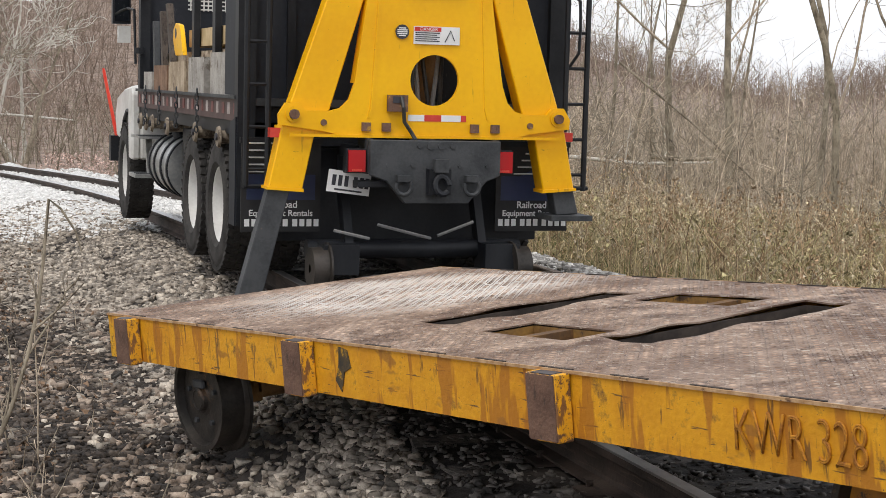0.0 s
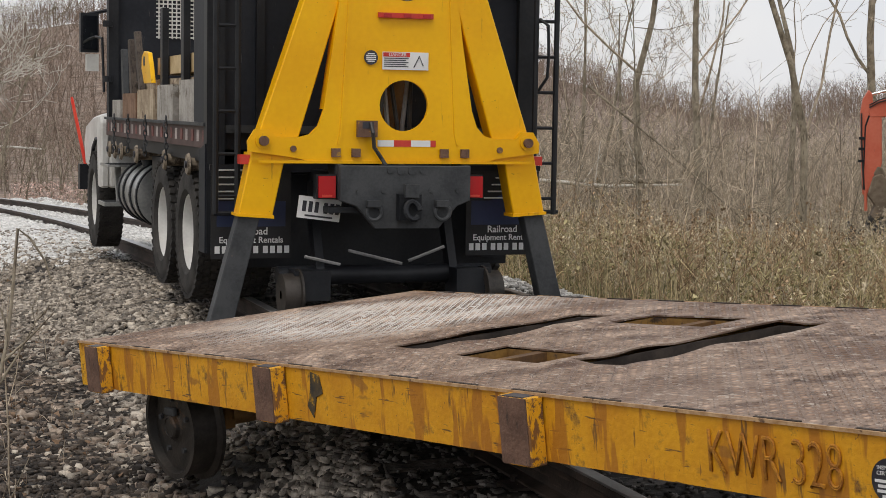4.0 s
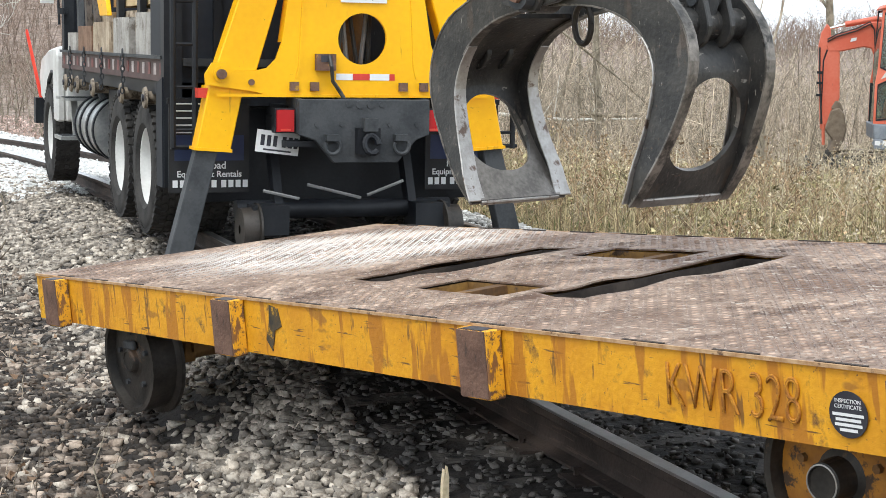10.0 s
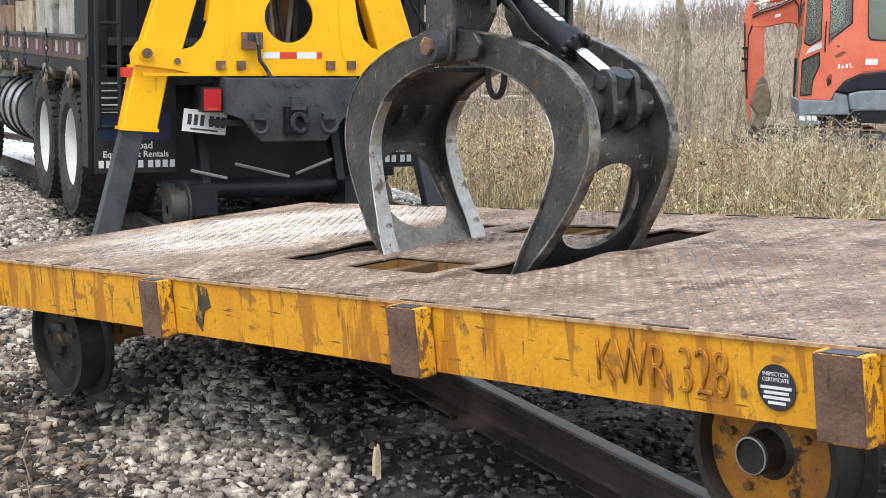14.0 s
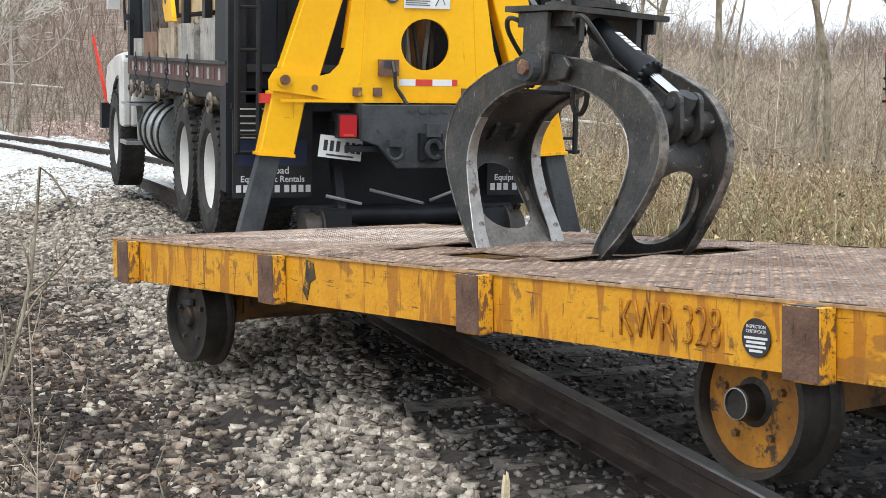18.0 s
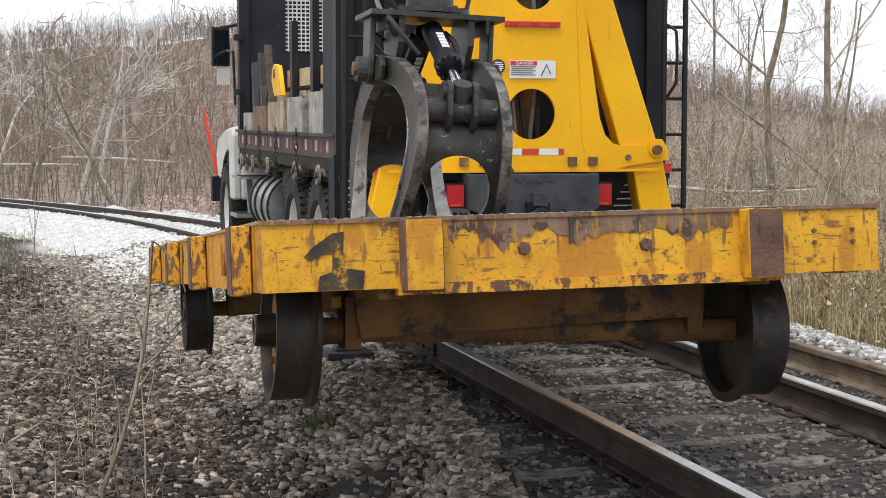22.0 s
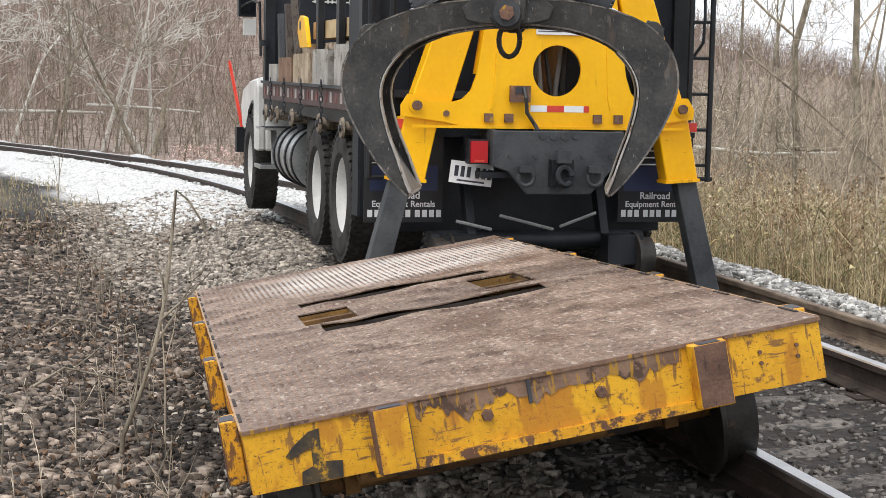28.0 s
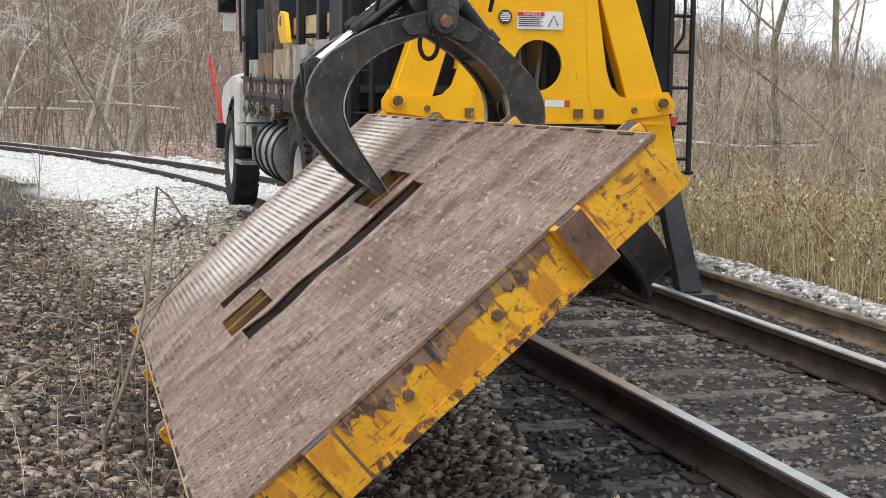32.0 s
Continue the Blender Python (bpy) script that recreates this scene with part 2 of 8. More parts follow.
# dark print and small fittings, also the painted shade of uncut holes
PRINTANDSHADE = material("dark_print_and_hole_shade", (0.02, 0.02, 0.03), (0.04, 0.04, 0.05), rough=0.5, bump=0)
REDPAINT = material("red_print", (0.6, 0.03, 0.02), (0.5, 0.03, 0.02), rough=0.5, bump=0)
REDLENS = glow_material("red_tail_lens", (0.40, 0.006, 0.012), 0.05, 0.15)
REDREFLECT = material("red_reflector", (0.55, 0.03, 0.02), (0.62, 0.05, 0.03), rough=0.3, bump=0)
AMBER = glow_material("amber_lens", (0.9, 0.25, 0.02), 0.3)
DUSTWHITE = material("dusty_white_reflector", (0.36, 0.30, 0.28), (0.50, 0.44, 0.42), rough=0.6, bump=0, scale=20)
DUSTRED = material("dusty_red_reflector", (0.13, 0.04, 0.035), (0.24, 0.08, 0.07), rough=0.6, bump=0, scale=20)
WINCHTAN = material("dusty_winch_steel", (0.15, 0.115, 0.08), (0.30, 0.25, 0.19), rough=0.7, scale=12, fine=60, bump=0.2, third=(0.07, 0.05, 0.035), third_at=0.55, third_scale=9)
BLUEPRINT_ = material("blue_flap_print", (0.015, 0.025, 0.07), (0.02, 0.03, 0.09), rough=0.55, bump=0)
BROWNRAIL = material("brown_bed_rail", (0.06, 0.03, 0.028), (0.09, 0.05, 0.045), rough=0.6, scale=6, bump=0.1)
WOOD = material("tan_weathered_board", (0.26, 0.195, 0.13), (0.44, 0.36, 0.26), rough=0.85, scale=7, fine=40, bump=0.25, third=(0.13, 0.085, 0.055), third_at=0.56, third_scale=3, random_object=0.2,
                streaks=[((40, 40, 3), 0.58, (0.12, 0.08, 0.05), 0.8)])
GREYBOARD = material("silver_weathered_board", (0.28, 0.26, 0.235), (0.46, 0.435, 0.40), rough=0.9, scale=5, fine=40, bump=0.3, third=(0.17, 0.145, 0.12), third_at=0.58, third_scale=3, streaks=[((50, 50, 3), 0.58, (0.14, 0.115, 0.09), 0.8)])
BROWNBOARD = material("brown_weathered_board", (0.16, 0.085, 0.05), (0.27, 0.165, 0.105), rough=0.9, scale=5, fine=40, bump=0.3, streaks=[((50, 50, 3), 0.58, (0.07, 0.04, 0.025), 0.8)])
DARKPLANK = material("dark_brown_plank", (0.045, 0.034, 0.028), (0.10, 0.08, 0.065), rough=0.9, scale=6, fine=40, bump=0.3, streaks=[((50, 50, 4), 0.58, (0.02, 0.016, 0.013), 0.8)])
TANKSTEEL = material("brushed_tank_metal", (0.30, 0.31, 0.31), (0.46, 0.46, 0.45), rough=0.38, metal=0.65, scale=5, fine=40, bump=0.05, third=(0.2, 0.18, 0.15), third_at=0.6, third_scale=5, third_soft=0.2)
TIMBER = material("pale_timber", (0.45, 0.32, 0.16), (0.58, 0.44, 0.25), rough=0.8, scale=9, fine=50, bump=0.2)
TIEWOOD = material("grey_cracked_tie_wood", (0.075, 0.065, 0.057), (0.175, 0.152, 0.132), rough=0.95, scale=6, fine=50, bump=0.6, third=(0.016, 0.015, 0.015), third_at=0.50, third_scale=4, third_soft=0.1, random_object=0.35,
                   streaks=[((3, 60, 60), 0.60, (0.014, 0.013, 0.013), 0.9), ((12, 30, 30), 0.64, (0.2, 0.18, 0.16), 0.7)])
RAILSIDE = material("brown_rail_web", (0.030, 0.022, 0.018), (0.070, 0.050, 0.041), rough=0.75, scale=5, fine=60, bump=0.2, metal=0.2, streaks=[((9, 3, 60), 0.60, (0.12, 0.083, 0.064), 0.7), ((40, 40, 40), 0.66, (0.018, 0.015, 0.014), 0.8)])
RAILHEAD = material("polished_rail_head", (0.48, 0.47, 0.46), (0.64, 0.63, 0.62), rough=0.34, metal=0.9, scale=6, fine=80, bump=0.05)
ORANGE = material("orange_red_machine_paint", (0.66, 0.125, 0.065), (0.72, 0.185, 0.11), rough=0.5, scale=2, fine=20, bump=0.03, third=(0.42, 0.09, 0.05), third_at=0.66, third_scale=4, third_soft=0.15, streaks=[((14, 14, 3), 0.66, (0.35, 0.12, 0.08), 0.6)])
TRACKBLACK = material("muddy_crawler_steel", (0.035, 0.032, 0.03), (0.09, 0.08, 0.07), rough=0.8, scale=6, fine=40, bump=0.4)
GREYPAINT = material("grey_machine_paint", (0.16, 0.18, 0.21), (0.24, 0.26, 0.29), rough=0.5, bump=0.05)
STAKE_RED = material("fluorescent_red_marker", (0.85, 0.05, 0.03), (0.9, 0.09, 0.05), rough=0.5, bump=0)
HOSE = material("black_hose", (0.02, 0.02, 0.02), (0.035, 0.035, 0.035), rough=0.5, bump=0.05)
GREYHOSE = material("grey_hose", (0.2, 0.2, 0.2), (0.28, 0.28, 0.28), rough=0.5, bump=0.05)
BARK = material("grey_bark", (0.16, 0.132, 0.095), (0.36, 0.31, 0.235), rough=0.95, scale=5, fine=30, bump=0.6, streaks=[((30, 30, 5), 0.58, (0.09, 0.072, 0.052), 0.8)])
PALEBARK = material("pale_bark", (0.52, 0.49, 0.43), (0.70, 0.67, 0.61), rough=0.9, scale=6, fine=40, bump=0.3)
TWIG = material("brown_twig", (0.27, 0.215, 0.155), (0.56, 0.47, 0.365), rough=0.95, bump=0, island=0.55)
FARTWIG = material("reddish_brown_woods", (0.15, 0.108, 0.083), (0.31, 0.235, 0.185), rough=0.95, bump=0, island=0.45)
RUSSETSTALK = material("russet_weed_stalk", (0.20, 0.13, 0.075), (0.43, 0.30, 0.18), rough=0.95, bump=0, island=0.55)
DRYGRASS = material("dry_straw", (0.29, 0.225, 0.122), (0.58, 0.475, 0.285), rough=0.9, bump=0, island=0.6)
OLIVELEAF = material("olive_weed_leaf", (0.22, 0.19, 0.092), (0.44, 0.38, 0.21), rough=0.9, bump=0, island=0.55)
GREENGRASS = material("green_grass", (0.11, 0.135, 0.042), (0.21, 0.215, 0.085), rough=0.85, bump=0, island=0.4)
SEEDHEAD = material("faded_seed_head", (0.34, 0.27, 0.16), (0.66, 0.565, 0.40), rough=0.95, bump=0, island=0.5)
CABGLASS = material("green_tinted_glass", (0.52, 0.60, 0.54), (0.58, 0.65, 0.58), rough=0.04, bump=0)
CABGLASS.node_tree.nodes["Principled BSDF"].inputs["Transmission Weight"].default_value = 0.9
CABGLASS.node_tree.nodes["Principled BSDF"].inputs["IOR"].default_value = 1.45
GREASE = material("dark_worn_orange", (0.14, 0.04, 0.025), (0.30, 0.07, 0.04), rough=0.7, scale=6, fine=40, bump=0.1)
GREENPAINT = material("green_spray_paint", (0.20, 0.42, 0.07), (0.30, 0.55, 0.13), rough=0.8, bump=0.1, scale=9, fine=60, third=(0.15, 0.11, 0.08), third_at=0.56, third_scale=30, third_soft=0.1)
MIRROR = material("mirror_glass", (0.5, 0.52, 0.52), (0.55, 0.57, 0.57), rough=0.05, metal=1.0, bump=0)
REDLEAF = material("russet_brush", (0.50, 0.35, 0.30), (0.66, 0.50, 0.44), rough=0.95, bump=0, island=0.4)


# ---------------------------------------------------------------- mesh builders
def B():
    return bmesh.new()


def box(bm, x0, x1, y0, y1, z0, z1, m=None):
    v = [bm.verts.new((x, y, z)) for x in (x0, x1) for y in (y0, y1) for z in (z0, z1)]
    f = ((0, 1, 3, 2), (4, 6, 7, 5), (0, 4, 5, 1), (2, 3, 7, 6), (0, 2, 6, 4), (1, 5, 7, 3))
    for q in f:
        bm.faces.new([v[i] for i in q])
    if m is not None:
        bmesh.ops.transform(bm, matrix=m, verts=v)
    return v


def prism(bm, outline, a, b, plane="xz", m=None):
    """Extrudes an outline of 2D points from a to b: plane xz (along y), yz (along x) or xy (along z)."""
    def at(p, d):
        return {"xz": (p[0], d, p[1]), "yz": (d, p[0], p[1]), "xy": (p[0], p[1], d)}[plane]
    lo = [bm.verts.new(at(p, a)) for p in outline]
    hi = [bm.verts.new(at(p, b)) for p in outline]
    n = len(outline)
    fs = [bm.faces.new(lo), bm.faces.new(hi[::-1])]
    for i in range(n):
        fs.append(bm.faces.new((lo[i], hi[i], hi[(i + 1) % n], lo[(i + 1) % n])))
    bmesh.ops.recalc_face_normals(bm, faces=fs)
    if m is not None:
        bmesh.ops.transform(bm, matrix=m, verts=lo + hi)
    return lo + hi


def tube(bm, pts, radii, seg=8, caps=True):
    pts = [Vector(p) for p in pts]
    if not isinstance(radii, (list, tuple)):
        radii = [radii] * len(pts)
    rings, side = [], None
    for i, p in enumerate(pts):
        d = (pts[min(i + 1, len(pts) - 1)] - pts[max(i - 1, 0)]).normalized()
        if side is None:
            side = d.orthogonal().normalized()
        side = (side - d * side.dot(d))
        side = side.normalized() if side.length > 1e-6 else d.orthogonal().normalized()
        up = d.cross(side)
        rings.append([bm.verts.new(p + (side * math.cos(2 * math.pi * k / seg) + up * math.sin(2 * math.pi * k / seg)) * radii[i]) for k in range(seg)])
    for r, s in zip(rings, rings[1:]):
        for k in range(seg):
            bm.faces.new((r[k], r[(k + 1) % seg], s[(k + 1) % seg], s[k]))
    if caps:
        bm.faces.new(rings[0][::-1])
        bm.faces.new(rings[-1])
    return [v for r in rings for v in r]


def lathe(bm, profile, m=None, seg=32):
    """Turns a profile of (radius, height) about z."""
    rings = []
    for r, z in profile:
        rings.append([bm.verts.new((r * math.cos(2 * math.pi * k / seg), r * math.sin(2 * math.pi * k / seg), z)) for k in range(seg)] if r > 1e-5 else [bm.verts.new((0, 0, z))])
    for a, b in zip(rings, rings[1:]):
        for k in range(seg):
            q = [a[k % len(a)], a[(k + 1) % len(a)], b[(k + 1) % len(b)], b[k % len(b)]]
            q = list(dict.fromkeys(q))
            if len(q) > 2:
                bm.faces.new(q)
    vs = [v for r in rings for v in r]
    if m is not None:
        bmesh.ops.transform(bm, matrix=m, verts=vs)
    return vs


ALONG_X = pose(0, 0, 0, 0, 90, 0)
ALONG_Y = pose(0, 0, 0, -90, 0, 0)


def mesh_from(name, bm, mat, smooth=False, bevel=0.0):
    if bevel:
        edges = [e for e in bm.edges if len(e.link_faces) == 2 and e.calc_face_angle(0) > 0.6]
        bmesh.ops.bevel(bm, geom=edges, offset=bevel, segments=1, affect="EDGES", clamp_overlap=True)
    me = bpy.data.meshes.new(name)
    bm.normal_update()
    bm.to_mesh(me)
    bm.free()
    me.materials.append(mat)
    if smooth:
        for p in me.polygons:
            p.use_smooth = True
        me.set_sharp_from_angle(angle=radians(35))
    return me


def part(name, bm, mat, parent, label="", smooth=False, bevel=0.0, at=None):
    ob = new(name, mesh_from(name, bm, mat, smooth, bevel))
    ob.parent = parent
    if at is not None:
        ob.matrix_basis = at
    if label:
        tagged(ob, label)
    return ob


def again(name, mesh, parent, at, label=""):
    ob = new(name, mesh)
    ob.parent = parent
    ob.matrix_basis = at
    if label:
        tagged(ob, label)
    return ob


def thing(name, label, category, group="", kind="", at=None):
    ob = tagged(new(name), label, category, group, kind)
    if at is not None:
        ob.matrix_basis = at
    return ob


def quick_mesh(name, verts, faces, mat, smooth=False):
    me = bpy.data.meshes.new(name)
    me.from_pydata(verts, [], faces)
    me.materials.append(mat)
    if smooth:
        for p in me.polygons:
            p.use_smooth = True
    return me


def lettering(text, size, depth=0.002, bold=0.0):
    """The built-in font as a mesh."""
    cu = bpy.data.curves.new("letters", "FONT")
    cu.body, cu.size, cu.extrude, cu.offset = text, size, depth, bold
    cu.align_x, cu.align_y = "CENTER", "CENTER"
    ob = new("letters", cu)
    me = bpy.data.meshes.new_from_object(ob)
    bpy.data.objects.remove(ob)
    bpy.data.curves.remove(cu)
    return me


def letters(name, text, size, mat, parent, at, depth=0.002, bold=0.0, label=""):
    me = lettering(text, size, depth, bold)
    me.materials.clear()
    me.materials.append(mat)
    ob = new(name, me)
    ob.parent = parent
    ob.matrix_basis = at
    if label:
        tagged(ob, label)
    return ob


rng = random.Random(11)


def bead_letters(name, text, size, mat, parent, at, thick, label=""):
    """Lettering drawn round its outlines with a thin welded bead."""
    cu = bpy.data.curves.new(name, "FONT")
    cu.body, cu.size, cu.align_x, cu.align_y = text, size, "CENTER", "CENTER"
    cu.fill_mode, cu.bevel_depth, cu.bevel_resolution, cu.resolution_u, cu.offset = "NONE", thick, 1, 5, -0.006
    tmp = new("outline", cu)
    me = bpy.data.meshes.new_from_object(tmp.evaluated_get(bpy.context.evaluated_depsgraph_get()))
    bpy.data.objects.remove(tmp)
    me.materials.clear()
    me.materials.append(mat)
    ob = new(name, me)
    ob.parent = parent
    ob.matrix_basis = at
    return tagged(ob, label)


# ---------------------------------------------------------------- lie of the land
def bend(y):
    """How far the track has swung to the left at y."""
    return -0.0075 * max(0.0, y - 5.15) ** 2 if y < 26 else -0.0075 * 20.85 ** 2 - 0.3128 * (y - 26)


def grade(y):
    """The line falls gently beyond the truck."""
    return -0.0151 * min(40.0, max(0.0, y - 5.5))


def bank(y):
    """Cant of the curve: the outer rail lies a little lower than the inner one."""
    return -min(0.083, max(0.0, (y - 6.0) * 0.016))


def smoothstep(a, b, x):
    t = min(1.0, max(0.0, (x - a) / (b - a)))
    return t * t * (3 - 2 * t)


def height(x, y):
    """The ground's height: track bed, shoulders, the ditch beside them and the fields."""
    u = x - bend(y)
    z = -0.205 + grade(y)
    z += 0.02 * noise.noise((x * 2.1, y * 2.1, 0))
    left = smoothstep(-1.3, -2.35, u)
    z -= 0.34 * left
    z += 0.14 * smoothstep(-2.7, -4.2, u) - 0.2 * smoothstep(-6, -12, u)
    z += 0.12 * smoothstep(1.62, 1.9, u) * (1 - smoothstep(2.2, 2.7, u))
    z -= 0.22 * smoothstep(1.95, 3.1, u) + 0.47 * smoothstep(4.5, 13.0, u)
    z += 0.02 * (1 - smoothstep(1.2, 1.4, abs(u))) * (1 - smoothstep(6.5, 9.0, y))
    # fresh stone is heaped up to the rail heads beyond the truck
    z += 0.10 * smoothstep(6.5, 9.5, y) * (1 - smoothstep(1.5, 2.2, abs(u)))
    z += 1.25 * bank(y) * smoothstep(-0.6, 0.7, u)
    if y > 5.5:
        # the fresh stone apron on the inside of the curve
        z += 0.26 * smoothstep(5.5, 9.5, y) * left * smoothstep(-7.0, -4.0, u)
    far = smoothstep(14, 60, abs(u))
    z += far * 0.3 * noise.noise((x * 0.05, y * 0.05, 3))
    z += 0.05 * noise.noise((x * 0.7, y * 0.7, 5)) * smoothstep(1.2, 2.2, abs(u))
    d = math.hypot(x, y)
    if d > 100:
        # wooded hills close the valley: higher ahead to the left, low to the right
        a = math.degrees(math.atan2(x + 3.5, y + 11))
        rise = float(np.interp(a, [-30, -2, 3, 7, 19, 24, 28.8, 31, 34, 45], [2.1, 2.0, 2.6, 2.9, 2.3, 1.1, -0.35, 0.0, 0.5, 0.9]))
        lift = 2.2 + 390 * math.tan(math.radians(rise)) if -90 < a < 150 else 8.0
        z += lift * smoothstep(110, 380, d) * (1 + 0.06 * noise.noise((a * 0.3, 0.3, 0)))
    return z


def axis_steps(lo, hi, fine, lo_fine, hi_fine):
    out, v = [], lo_fine
    while v <= hi_fine + 1e-6:
        out.append(v)
        v += fine
    step, v = fine, hi_fine
    while v < hi:
        step *= 1.22
        v += step
        out.append(v)
    step, v = fine, lo_fine
    while v > lo:
        step *= 1.22
        v -= step
        out.insert(0, v)
    return out


def ground_material():
    m = bpy.data.materials.new("soil_cinder_and_stone_dust")
    m.use_nodes = True
    nodes, links = m.node_tree.nodes, m.node_tree.links
    p = nodes["Principled BSDF"]
    p.inputs["Roughness"].default_value = 0.95
    tc = nodes.new("ShaderNodeTexCoord")
    def noise_node(scale, detail=6):
        n = nodes.new("ShaderNodeTexNoise")
        n.inputs["Scale"].default_value, n.inputs["Detail"].default_value = scale, detail
        links.new(tc.outputs["Object"], n.inputs["Vector"])
        return n
    def ramp(socket, a, ca, b, cb):
        r = nodes.new("ShaderNodeValToRGB")
        r.color_ramp.elements[0].position, r.color_ramp.elements[0].color = a, (*ca, 1)
        r.color_ramp.elements[1].position, r.color_ramp.elements[1].color = b, (*cb, 1)
        links.new(socket, r.inputs["Fac"])
        return r.outputs["Color"]
    def blend(fac, a, b):
        x = nodes.new("ShaderNodeMix")
        x.data_type = "RGBA"
        links.new(fac, x.inputs["Factor"])
        links.new(a, x.inputs["A"])
        links.new(b, x.inputs["B"])
        return x.outputs["Result"]
    def span(socket, a, b):
        r = nodes.new("ShaderNodeMapRange")
        r.inputs["From Min"].default_value, r.inputs["From Max"].default_value = a, b
        links.new(socket, r.inputs["Value"])
        return r.outputs["Result"]
    at = nodes.new("ShaderNodeAttribute")
    at.attribute_name = "zone"
    sep = nodes.new("ShaderNodeSeparateColor")
    links.new(at.outputs["Color"], sep.inputs["Color"])
    cinder = ramp(noise_node(14).outputs["Fac"], 0.35, (0.015, 0.012, 0.0105), 0.68, (0.046, 0.037, 0.031))
    stone = ramp(noise_node(30).outputs["Fac"], 0.4, (0.42, 0.41, 0.39), 0.6, (0.72, 0.71, 0.69))
    grass = ramp(noise_node(5).outputs["Fac"], 0.38, (0.19, 0.17, 0.085), 0.62, (0.34, 0.275, 0.16))
    wood = ramp(noise_node(0.6, 10).outputs["Fac"], 0.35, (0.13, 0.093, 0.07), 0.65, (0.31, 0.235, 0.185))
    c = blend(sep.outputs["Red"], cinder, stone)
    c = blend(sep.outputs["Green"], c, grass)
    c = blend(sep.outputs["Blue"], c, wood)
    links.new(c, p.inputs["Base Color"])
    b = nodes.new("ShaderNodeBump")
    b.inputs["Strength"].default_value, b.inputs["Distance"].default_value = 0.6, 0.03
    links.new(noise_node(22).outputs["Fac"], b.inputs["Height"])
    links.new(b.outputs["Normal"], p.inputs["Normal"])
    return m


def zone_at(x, y):
    u = x - bend(y)
    fresh = smoothstep(7.6, 9.2, y + 0.8 * noise.noise((x, y, 9)) + 0.25 * (u + 2.6)) * smoothstep(-2.75, -2.3, u + 0.5 * noise.noise((x * 0.8, y * 0.5, 12))) * (1 - smoothstep(1.9, 2.5, u))
    rightstone = smoothstep(1.55, 1.75, u) * (1 - smoothstep(2.35, 2.6, u))
    stone = max(fresh, rightstone * 0.9)
    grass = max(smoothstep(2.4, 2.9, u), smoothstep(-3.8 + 0.6 * smoothstep(7, 12, y), -5.0 + 0.6 * smoothstep(7, 12, y), u + 0.5 * noise.noise((x * 0.6, y * 0.6, 1))) * (1 - fresh))
    woods = max(smoothstep(40, 75, math.hypot(x, y)), smoothstep(20, 27, y) * smoothstep(2.2, 3.5, u))
    return stone, grass, woods


def make_ground():
    xs = axis_steps(-420, 420, 0.22, -5.5, 5.5)
    ys = axis_steps(-160, 480, 0.25, -9.0, 15.0)
    verts = [(x, y, height(x, y)) for y in ys for x in xs]
    n = len(xs)
    faces = [(j * n + i, j * n + i + 1, (j + 1) * n + i + 1, (j + 1) * n + i) for j in range(len(ys) - 1) for i in range(n - 1)]
    me = quick_mesh("ground", verts, faces, ground_material(), True)
    att = me.color_attributes.new("zone", "FLOAT_COLOR", "POINT")
    att.data.foreach_set("color", np.array([(*zone_at(v[0], v[1]), 1.0) for v in verts], dtype=np.float32).ravel())
    return tagged(new("ground", me), "dark cinder soil, grey stone and dry grass along the railway", "ground", kind="structure")


make_ground()

# ---------------------------------------------------------------- loose stone
def stones(name, count, where, size, mat, label, seed):
    """Crushed stone: uneven six-sided lumps lying in the ground's surface, joined."""
    r = np.random.RandomState(seed)
    base = np.array([[x, y, z] for x in (-1, 1) for y in (-1, 1) for z in (-1, 1)], float)
    quads = np.array([(0, 1, 3, 2), (4, 6, 7, 5), (0, 4, 5, 1), (2, 3, 7, 6), (0, 2, 6, 4), (1, 5, 7, 3)])
    spots = []
    while len(spots) < count:
        x, y = where(r)
        if x is None:
            continue
        spots.append((x, y, height(x, y)))
    spots = np.array(spots)
    k = len(spots)
    half = size * np.exp(np.clip(r.normal(0, 0.34, k), -0.8, 0.5))[:, None] * r.uniform(0.6, 1.0, (k, 3)) * np.array([1.15, 0.85, 0.56])
    pts = base[None] * (1 + r.uniform(-0.62, 0.3, (k, 8, 3))) * half[:, None]
    a, b = r.uniform(0, 2 * np.pi, k), r.normal(0, 0.62, k)
    ca, sa, cb, sb = np.cos(a), np.sin(a), np.cos(b), np.sin(b)
    x, y, z = pts[..., 0], pts[..., 1], pts[..., 2]
    y2, z2 = y * cb[:, None] - z * sb[:, None], y * sb[:, None] + z * cb[:, None]
    x3, y3 = x * ca[:, None] - y2 * sa[:, None], x * sa[:, None] + y2 * ca[:, None]
    out = np.stack([x3 + spots[:, 0:1], y3 + spots[:, 1:2], z2 + spots[:, 2:3] + half[:, 2:3] * 0.35], -1).reshape(-1, 3)
    fq = (quads[None] + 8 * np.arange(k)[:, None, None]).reshape(-1, 4)
    me = bpy.data.meshes.new(name)
    me.vertices.add(len(out))
    me.vertices.foreach_set("co", out.astype(np.float32).ravel())
    me.loops.add(fq.size)
    me.loops.foreach_set("vertex_index", fq.astype(np.int32).ravel())
    me.polygons.add(len(fq))
    me.polygons.foreach_set("loop_start", np.arange(0, fq.size, 4, dtype=np.int32))
    me.update(calc_edges=True)
    me.validate()
    me.materials.append(mat)
    return tagged(new(name, me), label, "gravel", kind="stuff")


